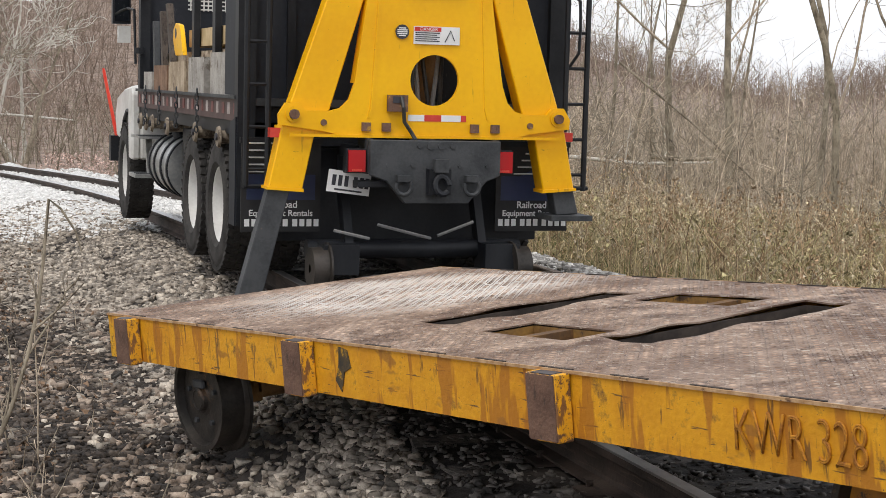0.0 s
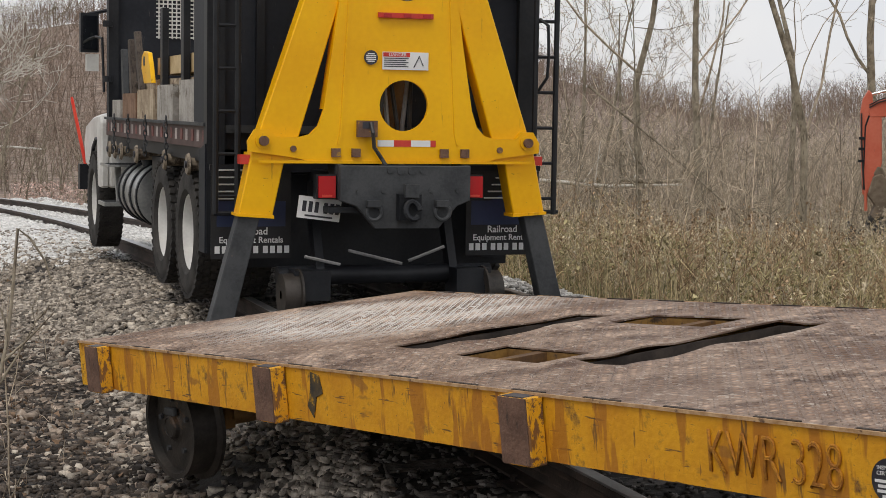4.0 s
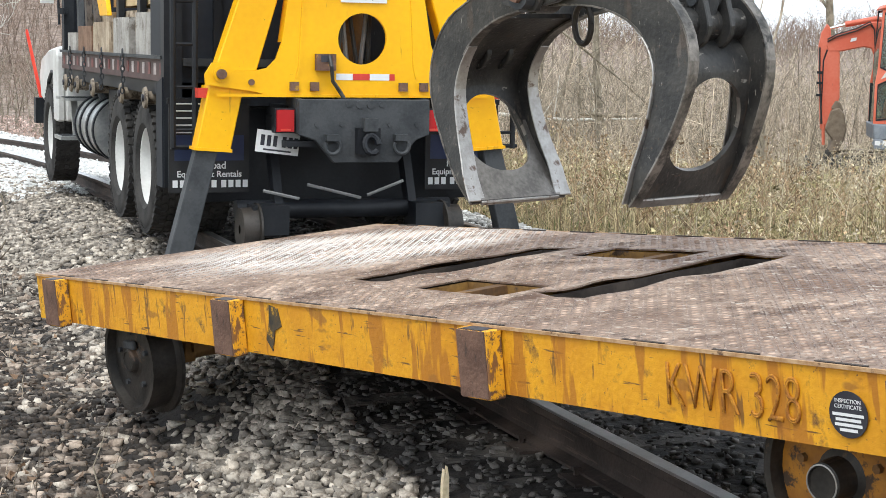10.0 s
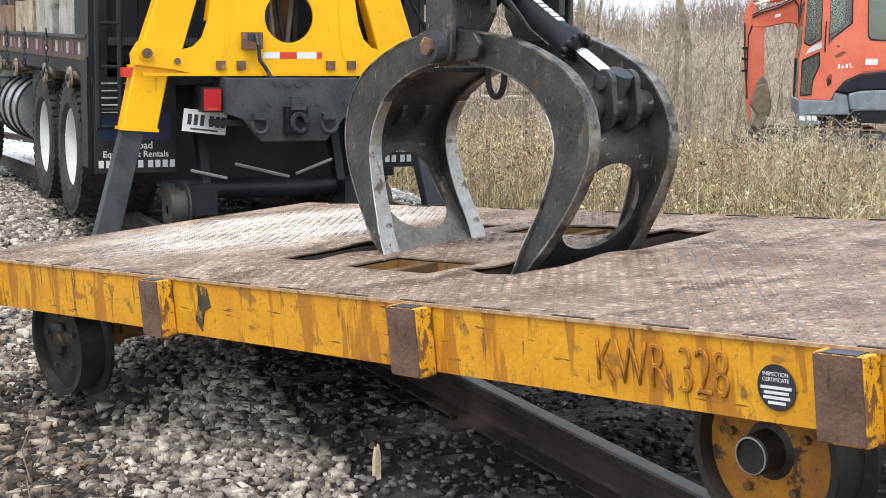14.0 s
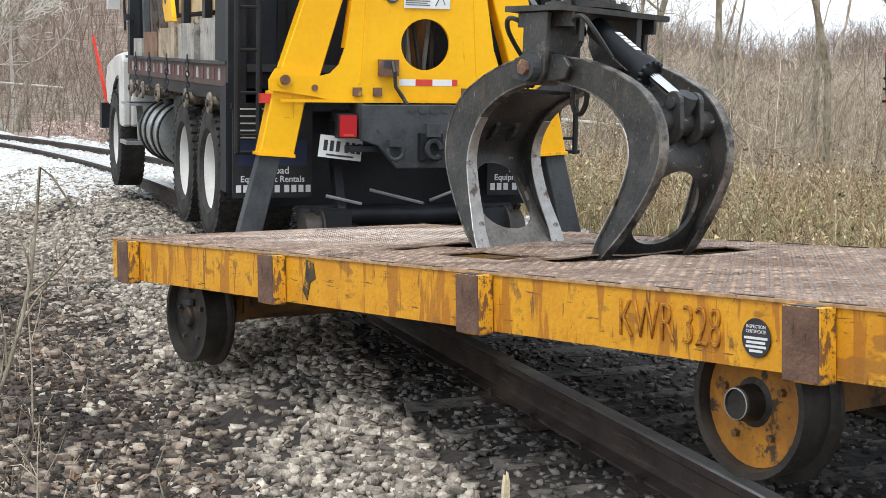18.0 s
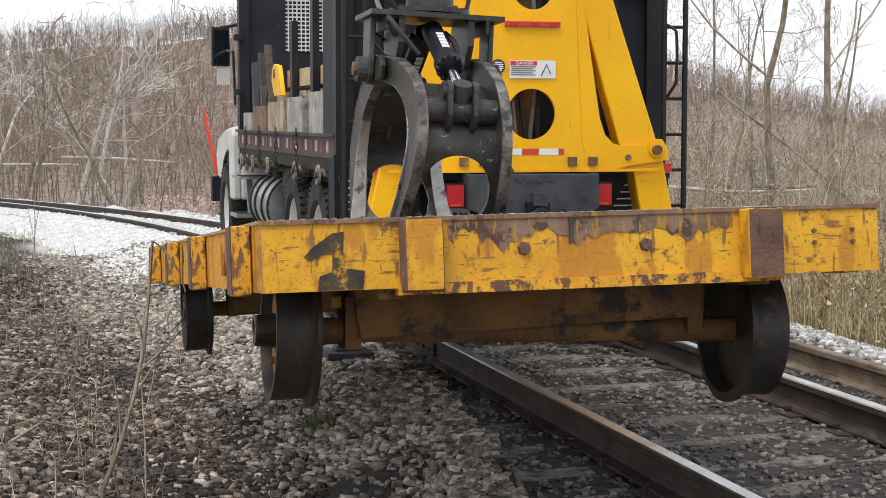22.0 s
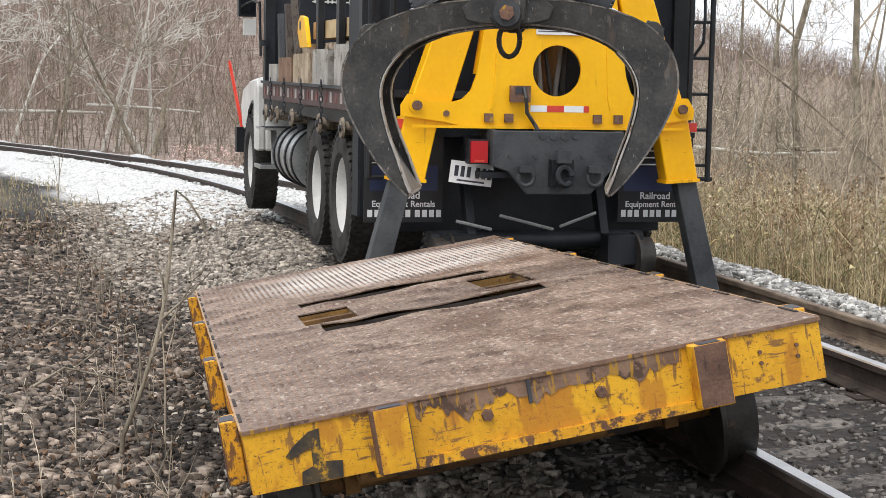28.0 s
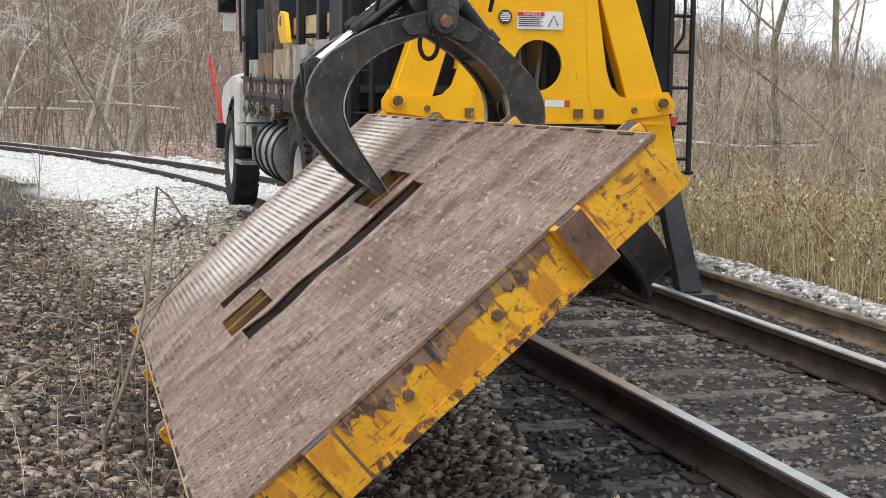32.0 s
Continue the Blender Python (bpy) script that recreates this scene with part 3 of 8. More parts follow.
BALLAST = material("grey_ballast_stone", (0.135, 0.11, 0.087), (0.45, 0.395, 0.33), rough=0.9, scale=14, fine=90, bump=0.12, island=0.65)
DARKSTONE = material("sooty_ballast_stone", (0.022, 0.017, 0.014), (0.085, 0.066, 0.052), rough=0.9, scale=9, fine=60, bump=0.3, island=0.7)
DITCHSTONE = material("dirty_ballast_stone", (0.085, 0.062, 0.047), (0.30, 0.24, 0.19), rough=0.9, scale=14, fine=90, bump=0.12, island=0.9)
CINDER = material("black_cinder", (0.07, 0.062, 0.056), (0.19, 0.17, 0.152), rough=0.85, scale=14, fine=80, bump=0.4, island=0.65)
PALESTONE = material("grey_white_ballast", (0.30, 0.285, 0.26), (0.56, 0.54, 0.51), rough=0.9, scale=12, fine=70, bump=0.3, island=0.6)
FRESHSTONE = material("fresh_white_limestone", (0.60, 0.59, 0.57), (0.76, 0.75, 0.73), rough=0.9, scale=9, fine=60, bump=0.1, island=0.2)


def left_shoulder(r):
    y = r.uniform(-13.0, 11.0)
    u = r.uniform(-3.2, -0.95)
    if u > -0.78 + 0.126 * y + 0.12 * noise.noise((u, y * 1.5, 4)):
        return None, None
    wide = 0.85 * smoothstep(0.5, 6.0, y)
    # the stone thins out towards the ditch
    if r.uniform() < smoothstep(-1.65 - wide, -2.45 - wide, u) * 0.94 or r.uniform() < 0.75 * smoothstep(0.05, 0.5, noise.noise((u * 1.5, y * 1.1, 17))):
        return None, None
    return u + bend(y), y


def ditch(r):
    y = r.uniform(-13.0, 8.0)
    u = r.uniform(-4.7, -2.0)
    if u > -2.3 - 0.7 * smoothstep(0.5, 6.0, y) and r.uniform() < smoothstep(1.0, 5.5, y):
        return None, None
    if r.uniform() < smoothstep(-3.6, -4.7, u):
        return None, None
    return u + bend(y), y


def scatter(r):
    x, y = ditch(r)
    if x is None:
        return None, None
    # the paler stone lies in the bottom of the ditch, the shoulder's foot is bare cinders
    more = 0.5 * smoothstep(-2.75, -3.2, x - bend(y)) - 0.02
    if noise.noise((x * 0.9, y * 0.5, 7)) + more + r.uniform(-0.5, 0.5) < 0.05:
        return None, None
    return x, y


def fresh_left(r):
    y = 7.6 + 12.0 * r.uniform() ** 1.2
    u = r.uniform(-2.6, -0.9)
    if r.uniform() > smoothstep(7.4, 9.2, y + 0.25 * (u + 2.6)) or r.uniform() > smoothstep(-2.75, -2.2, u + 0.5 * noise.noise((u + bend(y), y * 0.5, 12))):
        return None, None
    return u + bend(y), y


def right_shoulder(r):
    y = r.uniform(-6.0, 9.0)
    return r.uniform(1.66, 2.62) + bend(y), y


def fresh_track(r):
    y = 6.8 + 16.0 * r.uniform() ** 1.1
    return r.uniform(-1.6, 1.9) + bend(y), y


def cribs(r):
    y = r.uniform(-7.0, 7.0)
    return r.uniform(-1.6, 1.55) + bend(y), y


stones("ballast_shoulder", 27000, left_shoulder, 0.0235, BALLAST, "crushed grey ballast stone on the track shoulder", 1)
stones("sooty_gravel", 34000, ditch, 0.02, DARKSTONE, "small dark sooty gravel beside the track", 2)
stones("scattered_ballast", 16000, scatter, 0.027, DITCHSTONE, "pale stones scattered over the cinders", 12)
stones("fresh_ballast", 24000, fresh_left, 0.024, FRESHSTONE, "fresh white limestone ballast inside the curve", 3)
stones("track_ballast", 20000, fresh_track, 0.022, FRESHSTONE, "fresh white limestone ballast between the rails", 13)
stones("outer_ballast", 11000, right_shoulder, 0.024, PALESTONE, "pale ballast beyond the spare rail", 4)
stones("crib_gravel", 15000, cribs, 0.0155, CINDER, "black cinders and small stone between the ties", 5)

# ---------------------------------------------------------------- track
RAIL = [(-0.070, -0.172), (0.070, -0.172), (0.070, -0.160), (0.016, -0.145), (0.010, -0.128), (0.010, -0.055), (0.020, -0.045), (0.036, -0.038), (0.036, -0.008), (0.030, 0.0),
        (-0.030, 0.0), (-0.036, -0.008), (-0.036, -0.038), (-0.020, -0.045), (-0.010, -0.055), (-0.010, -0.128), (-0.016, -0.145), (-0.070, -0.160)]


def sweep_rail(name, off, y0, y1, step, label, mat=RAILSIDE, lower=0.0, follow=True, head=True):
    ys = [y0 + (y1 - y0) * i / max(1, round((y1 - y0) / step)) for i in range(round((y1 - y0) / step) + 1)]
    verts, faces, slots = [], [], []
    for y in ys:
        c = bend(y) if follow else 0.0
        t = (bend(y + 0.05) - bend(y - 0.05)) / 0.1 if follow else 0.0
        nx, ny = 1 / math.hypot(1, t), -t / math.hypot(1, t)
        lift = (bank(y) if off > 0 else 0.0) + (grade(y) if follow else 0.0) - lower
        for x, z in RAIL:
            verts.append((c + (off + x) * nx, y + (off + x) * ny, z + lift))
    n = len(RAIL)
    for j in range(len(ys) - 1):
        for i in range(n):
            faces.append((j * n + i, j * n + (i + 1) % n, (j + 1) * n + (i + 1) % n, (j + 1) * n + i))
            slots.append(1 if i in (8, 9, 10) and head else 0)
    faces += [tuple(range(n))[::-1], tuple((len(ys) - 1) * n + i for i in range(n))]
    slots += [0, 0]
    me = quick_mesh(name, verts, faces, mat)
    me.materials.append(RAILHEAD)
    for p, s in zip(me.polygons, slots):
        p.material_index = s
    return tagged(new(name, me), label, "rail", "track rails", kind="structure")


SPARERAIL = material("dusty_tan_rail", (0.12, 0.085, 0.06), (0.23, 0.175, 0.125), rough=0.85, scale=5, fine=60, bump=0.2, streaks=[((9, 3, 60), 0.58, (0.07, 0.045, 0.03), 0.8)])
rail_left = sweep_rail("rail_left", -0.752, -60, 46, 0.5, "worn steel running rail with a brown rusty web")
rail_right = sweep_rail("rail_right", 0.752, -60, 46, 0.5, "worn steel running rail with a polished head")
spare = sweep_rail("spare_rail", 1.58, -9, 3.2, 0.8, "loose brown spare rail lying outside the track", mat=SPARERAIL, lower=0.035, follow=False, head=False)
spare["kind"] = ""

# ---------------------------------------------------------------- rail cart
CW, CL, CH = 2.10, 5.72, 0.225
SLOTS = [(0.52, 1.60, 3.36, 3.64), (0.53, 1.65, 2.19, 2.46)]
HOLES = [(0.47, 0.74, 2.60, 3.12), (1.42, 1.69, 2.68, 3.25)]


def deck_sag(x, y):
    """The worn plate's waviness, and its edges bent up where a claw has pulled at them."""
    if not (0.15 < x < CW - 0.15 and 0.3 < y < CL - 0.3):
        return 0.0
    s = 0.006 * noise.noise((x * 1.3, y * 1.3, 2)) + 0.0024 * noise.noise((x * 5, y * 5, 4))
    for h in SLOTS:
        gap = max(h[0] - x, x - h[1], 0.0) + min(abs(y - h[2]), abs(y - h[3]))
        if gap < 0.13:
            s += 0.022 * (1 - gap / 0.13) * max(0.0, 0.3 + noise.noise((x * 3.1, y * 2.0, 8)))
    return s


def tread_pattern():
    """Raised lozenges in alternating directions over the whole deck, worn down in patches."""
    r = random.Random(19)
    verts, faces = [], []
    pitch = 0.034
    for i in range(int((CW - 0.06) / pitch)):
        for j in range(int((CL - 0.06) / pitch)):
            x, y = 0.04 + i * pitch, 0.04 + j * pitch
            if any(h[0] - 0.03 < x < h[1] + 0.03 and h[2] - 0.035 < y < h[3] + 0.035 for h in SLOTS + HOLES):
                continue
            tall = 0.0035 + 0.0022 * noise.noise((x * 2.2, y * 2.2, 3))
            if r.random() < 0.04 or tall < 0.002:
                continue
            a = math.pi / 4 + (math.pi / 2) * ((i + j) % 2)
            c, s = math.cos(a), math.sin(a)
            z = deck_sag(x, y)
            n = len(verts)
            for u, v, h in ((-0.0155, 0, -0.002), (0, -0.0062, -0.002), (0.0155, 0, -0.002), (0, 0.0062, -0.002), (-0.008, 0, tall), (0.008, 0, tall)):
                verts.append((x + u * c - v * s, y + u * s + v * c, z + h))
            faces += [(n, n + 1, n + 4), (n + 1, n + 5, n + 4), (n + 1, n + 2, n + 5), (n + 2, n + 3, n + 5), (n + 3, n + 4, n + 5), (n + 3, n, n + 4)]
    return quick_mesh("tread_pattern", verts, faces, TREAD)


def plate_with_holes(bm, x0, x1, y0, y1, holes, z0, z1, wavy=0.0):
    xs = sorted({x0, x1, *[v for h in holes for v in h[:2]], *[x0 + (x1 - x0) * i / 48 for i in range(49)]})
    ys = sorted({y0, y1, *[v for h in holes for v in h[2:]], *[y0 + (y1 - y0) * i / 120 for i in range(121)]})
    def inside(x, y):
        return any(h[0] < x < h[1] and h[2] < y < h[3] for h in holes)
    cell = {(i, j) for i in range(len(xs) - 1) for j in range(len(ys) - 1) if not inside((xs[i] + xs[i + 1]) / 2, (ys[j] + ys[j + 1]) / 2)}
    vs = {}
    def v(i, j, k):
        if (i, j, k) not in vs:
            ragged = 0.024 * noise.noise((xs[i] * 6, ys[j] * 3, 6)) if any(h[0] - 0.01 < xs[i] < h[1] + 0.01 and min(abs(ys[j] - h[2]), abs(ys[j] - h[3])) < 0.01 for h in holes[:2]) else 0.0
            vs[i, j, k] = bm.verts.new((xs[i], ys[j] + ragged, (z1 if k else z0) + (deck_sag(xs[i], ys[j]) if wavy else 0.0)))
        return vs[i, j, k]
    for i, j in cell:
        bm.faces.new((v(i, j, 1), v(i + 1, j, 1), v(i + 1, j + 1, 1), v(i, j + 1, 1)))
        bm.faces.new((v(i, j, 0), v(i, j + 1, 0), v(i + 1, j + 1, 0), v(i + 1, j, 0)))
        for di, dj, a, b in ((-1, 0, (i, j + 1), (i, j)), (1, 0, (i + 1, j), (i + 1, j + 1)), (0, -1, (i, j), (i + 1, j)), (0, 1, (i + 1, j + 1), (i, j + 1))):
            if (i + di, j + dj) not in cell:
                bm.faces.new((v(*a, 1), v(*a, 0), v(*b, 0), v(*b, 1)))


def stake_pocket(parent, at, mat_side, mat_face, width=0.17, label="rusty stake pocket"):
    bm = B()
    prism(bm, [(-width / 2, 0), (-width / 2 + 0.008, -0.062), (width / 2 - 0.008, -0.062), (width / 2, 0)], -CH - 0.012, -0.006, "xy")
    p = part("stake_pocket", bm, mat_side, parent, label, bevel=0.004, at=at)
    bm = B()
    box(bm, -width / 2 + 0.012, width / 2 - 0.012, -0.066, -0.0615, -CH - 0.006, -0.009)
    part("face_plate", bm, mat_face, p, "chipped face plate")
    # the pocket is solid: a dark inset paints the shade of its mouth
    bm = B()
    box(bm, -width / 2 + 0.03, width / 2 - 0.03, -0.06, -0.01, -0.007, -0.0045)
    part("opening_shade", bm, PRINTANDSHADE, p)
    return p


def cart_wheel(parent, x, y, outward):
    """A flanged wheel, flange towards the cart's middle."""
    s = outward
    zc = -0.40
    m = pose(x, y, zc) @ ALONG_X
    bm = B()
    prof = [(0.05, -0.045 * s), (0.215, -0.03 * s), (0.226, -0.075 * s), (0.25, -0.075 * s), (0.244, 0.05 * s), (0.25, 0.056 * s), (0.276, 0.062 * s), (0.276, 0.08 * s), (0.24, 0.086 * s), (0.215, 0.03 * s), (0.05, 0.05 * s), (0.05, -0.045 * s)]
    lathe(bm, prof, m, 40)
    bmesh.ops.recalc_face_normals(bm, faces=bm.faces[:])
    w = part("wheel", bm, WHEELSTEEL, parent, "black flanged steel rail wheel", smooth=True)
    bm = B()
    lathe(bm, [(0, -0.05 * s), (0.215, -0.036 * s), (0.215, -0.028 * s), (0, -0.03 * s)], m, 32)
    bmesh.ops.recalc_face_normals(bm, faces=bm.faces[:])
    part("wheel_disc", bm, ORANGERUST if y < 2 and x < 1 else WHEELSTEEL, w, "orange painted wheel centre" if y < 2 and x < 1 else "greasy black wheel centre")
    for k in range(5):
        bm = B()
        a = 2 * math.pi * k / 5 + 0.3
        tube(bm, [(x - 0.058 * s, y + 0.135 * math.cos(a), zc + 0.135 * math.sin(a)), (x - 0.036 * s, y + 0.135 * math.cos(a), zc + 0.135 * math.sin(a))], 0.014, 6)
        part("wheel_bolt", bm, DARKRUST if y < 2 and x < 1 else GREYSTEEL, w)
    bm = B()
    lathe(bm, [(0.10, 0.02), (0.096, 0.04), (0.062, 0.052), (0.056, 0.12 if y < 2 else 0.07), (0.047, 0.125 if y < 2 else 0.078), (0.045, 0.118 if y < 2 else 0.074), (0, 0.116 if y < 2 else 0.074)], pose(x, y, zc) @ ALONG_X @ Matrix.Diagonal((1, 1, -s, 1)), 22)
    bmesh.ops.recalc_face_normals(bm, faces=bm.faces[:])
    cap = part("bearing_cap", bm, WHEELSTEEL, w, "greasy bearing cap")
    if y < 2:
        bm = B()
        lathe(bm, [(0.0485, 0.1255), (0.052, 0.1235), (0.053, 0.127), (0.049, 0.128), (0.0485, 0.1255)], pose(x, y, zc) @ ALONG_X @ Matrix.Diagonal((1, 1, -s, 1)), 26)
        bmesh.ops.recalc_face_normals(bm, faces=bm.faces[:])
        part("cap_rim", bm, CLAWEDGE, cap, "rubbed bright rim", smooth=True)
        return w
    bm = B()
    box(bm, -0.012, 0.012, -0.05, 0.05, -0.02, 0.02, pose(x - 0.06 * s, y, zc + 0.075))
    part("cap_lug", bm, GREYSTEEL, cap, bevel=0.006)
    return w


# near-black colour that paints in the shade of slots and weld gaps
SHADESTEEL = material("shaded_bare_steel", (0.03, 0.022, 0.018), (0.06, 0.045, 0.036), rough=0.9, scale=9, fine=60, bump=0.3)
WEAR = material("bare_brown_steel", (0.14, 0.078, 0.05), (0.25, 0.155, 0.105), rough=0.8, scale=6, fine=60, bump=0.3, third=(0.08, 0.045, 0.03), third_at=0.55, third_scale=8, streaks=[((40, 40, 7), 0.58, (0.42, 0.22, 0.015), 0.8)])
POCKETYEL = material("chipped_pocket_paint", (0.64, 0.29, 0.008), (0.76, 0.38, 0.012), rough=0.55, scale=9, fine=60, bump=0.3, third=(0.12, 0.055, 0.028), third_at=0.50, third_scale=11, third_soft=0.05, streaks=[((30, 30, 7), 0.57, (0.15, 0.065, 0.03), 0.9), ((80, 80, 80), 0.62, (0.10, 0.05, 0.03), 0.9)])
TREAD = material("scuffed_tread_tops", (0.17, 0.105, 0.072), (0.42, 0.312, 0.242), rough=0.5, metal=0.15, scale=2.2, fine=38, bump=0, third=(0.11, 0.068, 0.046), third_at=0.50, third_scale=2.3, third_soft=0.12, island=0.4)
WELLRUST = material("ochre_rust_well", (0.15, 0.075, 0.022), (0.30, 0.16, 0.035), rough=0.8, scale=7, fine=60, bump=0.3, third=(0.06, 0.035, 0.02), third_at=0.55, third_scale=6)
LIP = material("rubbed_steel_lip", (0.34, 0.19, 0.085), (0.52, 0.34, 0.19), rough=0.6, scale=20, fine=90, bump=0.2, third=(0.10, 0.05, 0.03), third_at=0.58, third_scale=9)
BEAD = material("rusty_weld_bead", (0.30, 0.11, 0.015), (0.52, 0.22, 0.012), rough=0.8, scale=30, fine=120, bump=0.5)
SPRAY = material("faded_black_spray", (0.03, 0.026, 0.022), (0.09, 0.06, 0.025), rough=0.8, scale=14, fine=70, bump=0.1, third=(0.45, 0.24, 0.012), third_at=0.56, third_scale=14)


axles = []


def make_cart():
    c = thing("rail_cart", "worn yellow steel rail cart with a rusty tread-plate deck", "rail cart")
    bm = B()
    plate_with_holes(bm, 0.0, CW, 0.0, CL, SLOTS + HOLES, -0.007, 0.0, wavy=0.006)
    dk = part("deck", bm, DECK, c, "brown tread-plate deck with two long slots")
    tread = new("tread_pattern", tread_pattern())
    tread.parent = dk
    tagged(tread, "worn raised tread lozenges", kind="stuff")
    for x0, x1 in ((0.004, 0.05), (CW - 0.05, CW - 0.004)):
        bm = B()
        box(bm, x0, x1, 0.05, CL - 0.05, -CH, -0.0072)
        part("side_beam", bm, CARTYEL, c, "scratched yellow side beam", bevel=0.006)
    for y0, y1, name in ((0.004, 0.05, 0), (CL - 0.05, CL - 0.004, 1)):
        bm = B()
        box(bm, 0.004, CW - 0.004, y0, y1, -CH, -0.0072)
        e = part("end_beam", bm, ENDYEL, c, "scuffed yellow end beam", bevel=0.006)
    for y in (0.0, CL):
        bm = B()
        box(bm, -0.002, CW + 0.002, y - 0.005, y + 0.005, -0.014, -0.0008)
        part("edge_strip", bm, WEAR, c, "bare brown steel edge", bevel=0.002)
    # stake pockets: long sides and ends
    for y in (0.36, 2.09, 3.74, 5.42):
        stake_pocket(c, pose(0.0, y, 0, 0, 0, -90), POCKETYEL, RUST)
        stake_pocket(c, pose(CW, y, 0, 0, 0, 90), POCKETYEL, RUST)
    for x in (0.507, 1.66):
        stake_pocket(c, pose(x, 0, 0), ENDYEL if x > 1 else RUST, RUST if x > 1 else ENDYEL, 0.14)
        stake_pocket(c, pose(x, CL, 0, 0, 0, 180), RUST, ENDYEL, 0.17)
    # bolts, welded seam and wear plate on the near end
    for x in (0.848, 1.262):
        bm = B()
        tube(bm, [(x, -0.014, -0.112), (x, 0.006, -0.112)], [0.02, 0.024], 6)
        part("bolt", bm, RUST, c)
    bm = B()
    ragged = [(0.6 + 0.96 * k / 70, -0.074 - 0.05 * noise.noise((k * 0.11, 4, 1)) - 0.03 * noise.noise((k * 0.43, 7, 1)) - 0.018 * noise.noise((k * 1.3, 9, 1))) for k in range(71)]
    prism(bm, [(1.565, -0.016), (0.595, -0.016)] + [(x, min(-0.02, z)) for x, z in ragged], 0.0005, 0.003)
    part("wear_strip", bm, WEAR, c, "bare brown strip where the paint has gone")
    bm = B()
    box(bm, 1.0, 1.012, -0.012, 0.003, -0.10, -0.016)
    part("weld_seam", bm, GREYSTEEL, c)
    bm = B()
    box(bm, 0.43, 1.72, -0.012, 0.06, -CH - 0.022, -CH + 0.014)
    part("lower_lip", bm, POCKETYEL, c, "chipped angle along the end's foot", bevel=0.003)
    for x in (1.86, 2.0):
        for z in (-0.085, -0.125):
            bm = B()
            tube(bm, [(x, -0.006, z), (x, 0.006, z)], 0.008, 6)
            part("rivet", bm, RUST, c)
    bm = B()
    prism(bm, [(0.135, -0.115), (0.165, -0.085), (0.225, -0.045), (0.262, -0.04), (0.258, -0.10), (0.262, -0.155), (0.325, -0.165), (0.318, -0.222), (0.175, -0.222), (0.182, -0.178), (0.222, -0.165), (0.226, -0.10), (0.15, -0.128)], -0.002, 0.004)
    part("paint_mark", bm, SPRAY, c, "faded black sprayed mark")
    # pale bare lip on the long sides; dark strips paint shaded gaps between weld runs
    for x, sx in ((0.0, 1), (CW, -1)):
        bm = B()
        box(bm, min(x - 0.004 * sx, x + 0.003 * sx), max(x - 0.004 * sx, x + 0.003 * sx), 0.01, CL - 0.01, -0.009, 0.002)
        part("edge_lip", bm, LIP, c, "pale rubbed steel lip", bevel=0.002)
        for i in range(15):
            y = 0.18 + i * 0.365
            bm = B()
            box(bm, min(x + 0.0045 * sx, x + 0.0165 * sx), max(x + 0.0045 * sx, x + 0.0165 * sx), y, y + 0.17, 0.0005, 0.0045)
            part("weld_gap_shade", bm, SHADESTEEL, c)
    # walls inside the openings; the long slots' are coloured dark as painted shade
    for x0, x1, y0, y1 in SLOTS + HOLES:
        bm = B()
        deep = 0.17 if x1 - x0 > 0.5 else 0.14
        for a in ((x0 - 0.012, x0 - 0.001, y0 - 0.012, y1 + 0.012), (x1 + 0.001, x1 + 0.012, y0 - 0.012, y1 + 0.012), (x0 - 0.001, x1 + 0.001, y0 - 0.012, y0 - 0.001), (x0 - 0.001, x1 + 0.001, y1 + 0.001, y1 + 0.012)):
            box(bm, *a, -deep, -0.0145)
        part("opening_frame", bm, SHADESTEEL if (x1 - x0) > 0.5 else WELLRUST, c)
        # added dark floor closing the slot, in place of the shaded underside
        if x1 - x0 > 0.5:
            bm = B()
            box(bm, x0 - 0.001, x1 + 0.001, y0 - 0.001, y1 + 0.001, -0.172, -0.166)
            part("slot_shade_floor", bm, SHADESTEEL, c)
    # underframe
    for y in (1.0, 1.95, 2.9, 3.9, 4.85):
        bm = B()
        box(bm, 0.05, CW - 0.05, y - 0.03, y + 0.03, -0.16, -0.0145)
        part("cross_beam", bm, DARKRUST, c)
    for x in (0.42, CW - 0.42):
        bm = B()
        box(bm, x - 0.04, x + 0.04, 0.06, CL - 0.06, -0.26, -0.161)
        part("longitudinal_beam", bm, DARKRUST, c)
    AX = (0.755, 4.98)
    for y in AX:
        bm = B()
        tube(bm, [(0.16, y, -0.40), (CW - 0.16, y, -0.40)], 0.045, 14)
        axle = [part("axle", bm, DARKRUST, c, smooth=True)]
        for x, s in ((0.18, 1), (CW - 0.18, -1)):
            axle.append(cart_wheel(c, x, y, s))
        axles.append(axle)
        for x in (0.40, CW - 0.40):
            bm = B()
            prism(bm, [(y - 0.1, -0.262), (y + 0.1, -0.262), (y + 0.06, -0.45), (y - 0.06, -0.45)], x - 0.03, x + 0.03, "yz")
            part("bearing_hanger", bm, DARKRUST, c, bevel=0.004)
    bm = B()
    prism(bm, [(0.40, -0.262), (1.72, -0.262), (1.70, -0.385), (0.42, -0.41)], AX[0] - 0.11, AX[0] - 0.085, "xz")
    part("guard_plate", bm, DARKRUST, c, "rusty ochre guard plate before the axle", bevel=0.003)
    bm = B()
    box(bm, 0.4, 1.7, AX[1] - 0.11, AX[1] - 0.085, -0.40, -0.262)
    part("guard_plate", bm, DARKRUST, c)
    bm = B()
    box(bm, 0.34, 0.42, 0.74, 0.79, -0.30, -0.262)
    part("reflector", bm, YELLOW, c)
    bm = B()
    tube(bm, [(0.3, 1.0, -0.42), (CW - 0.3, 1.6, -0.42)], 0.025, 8)
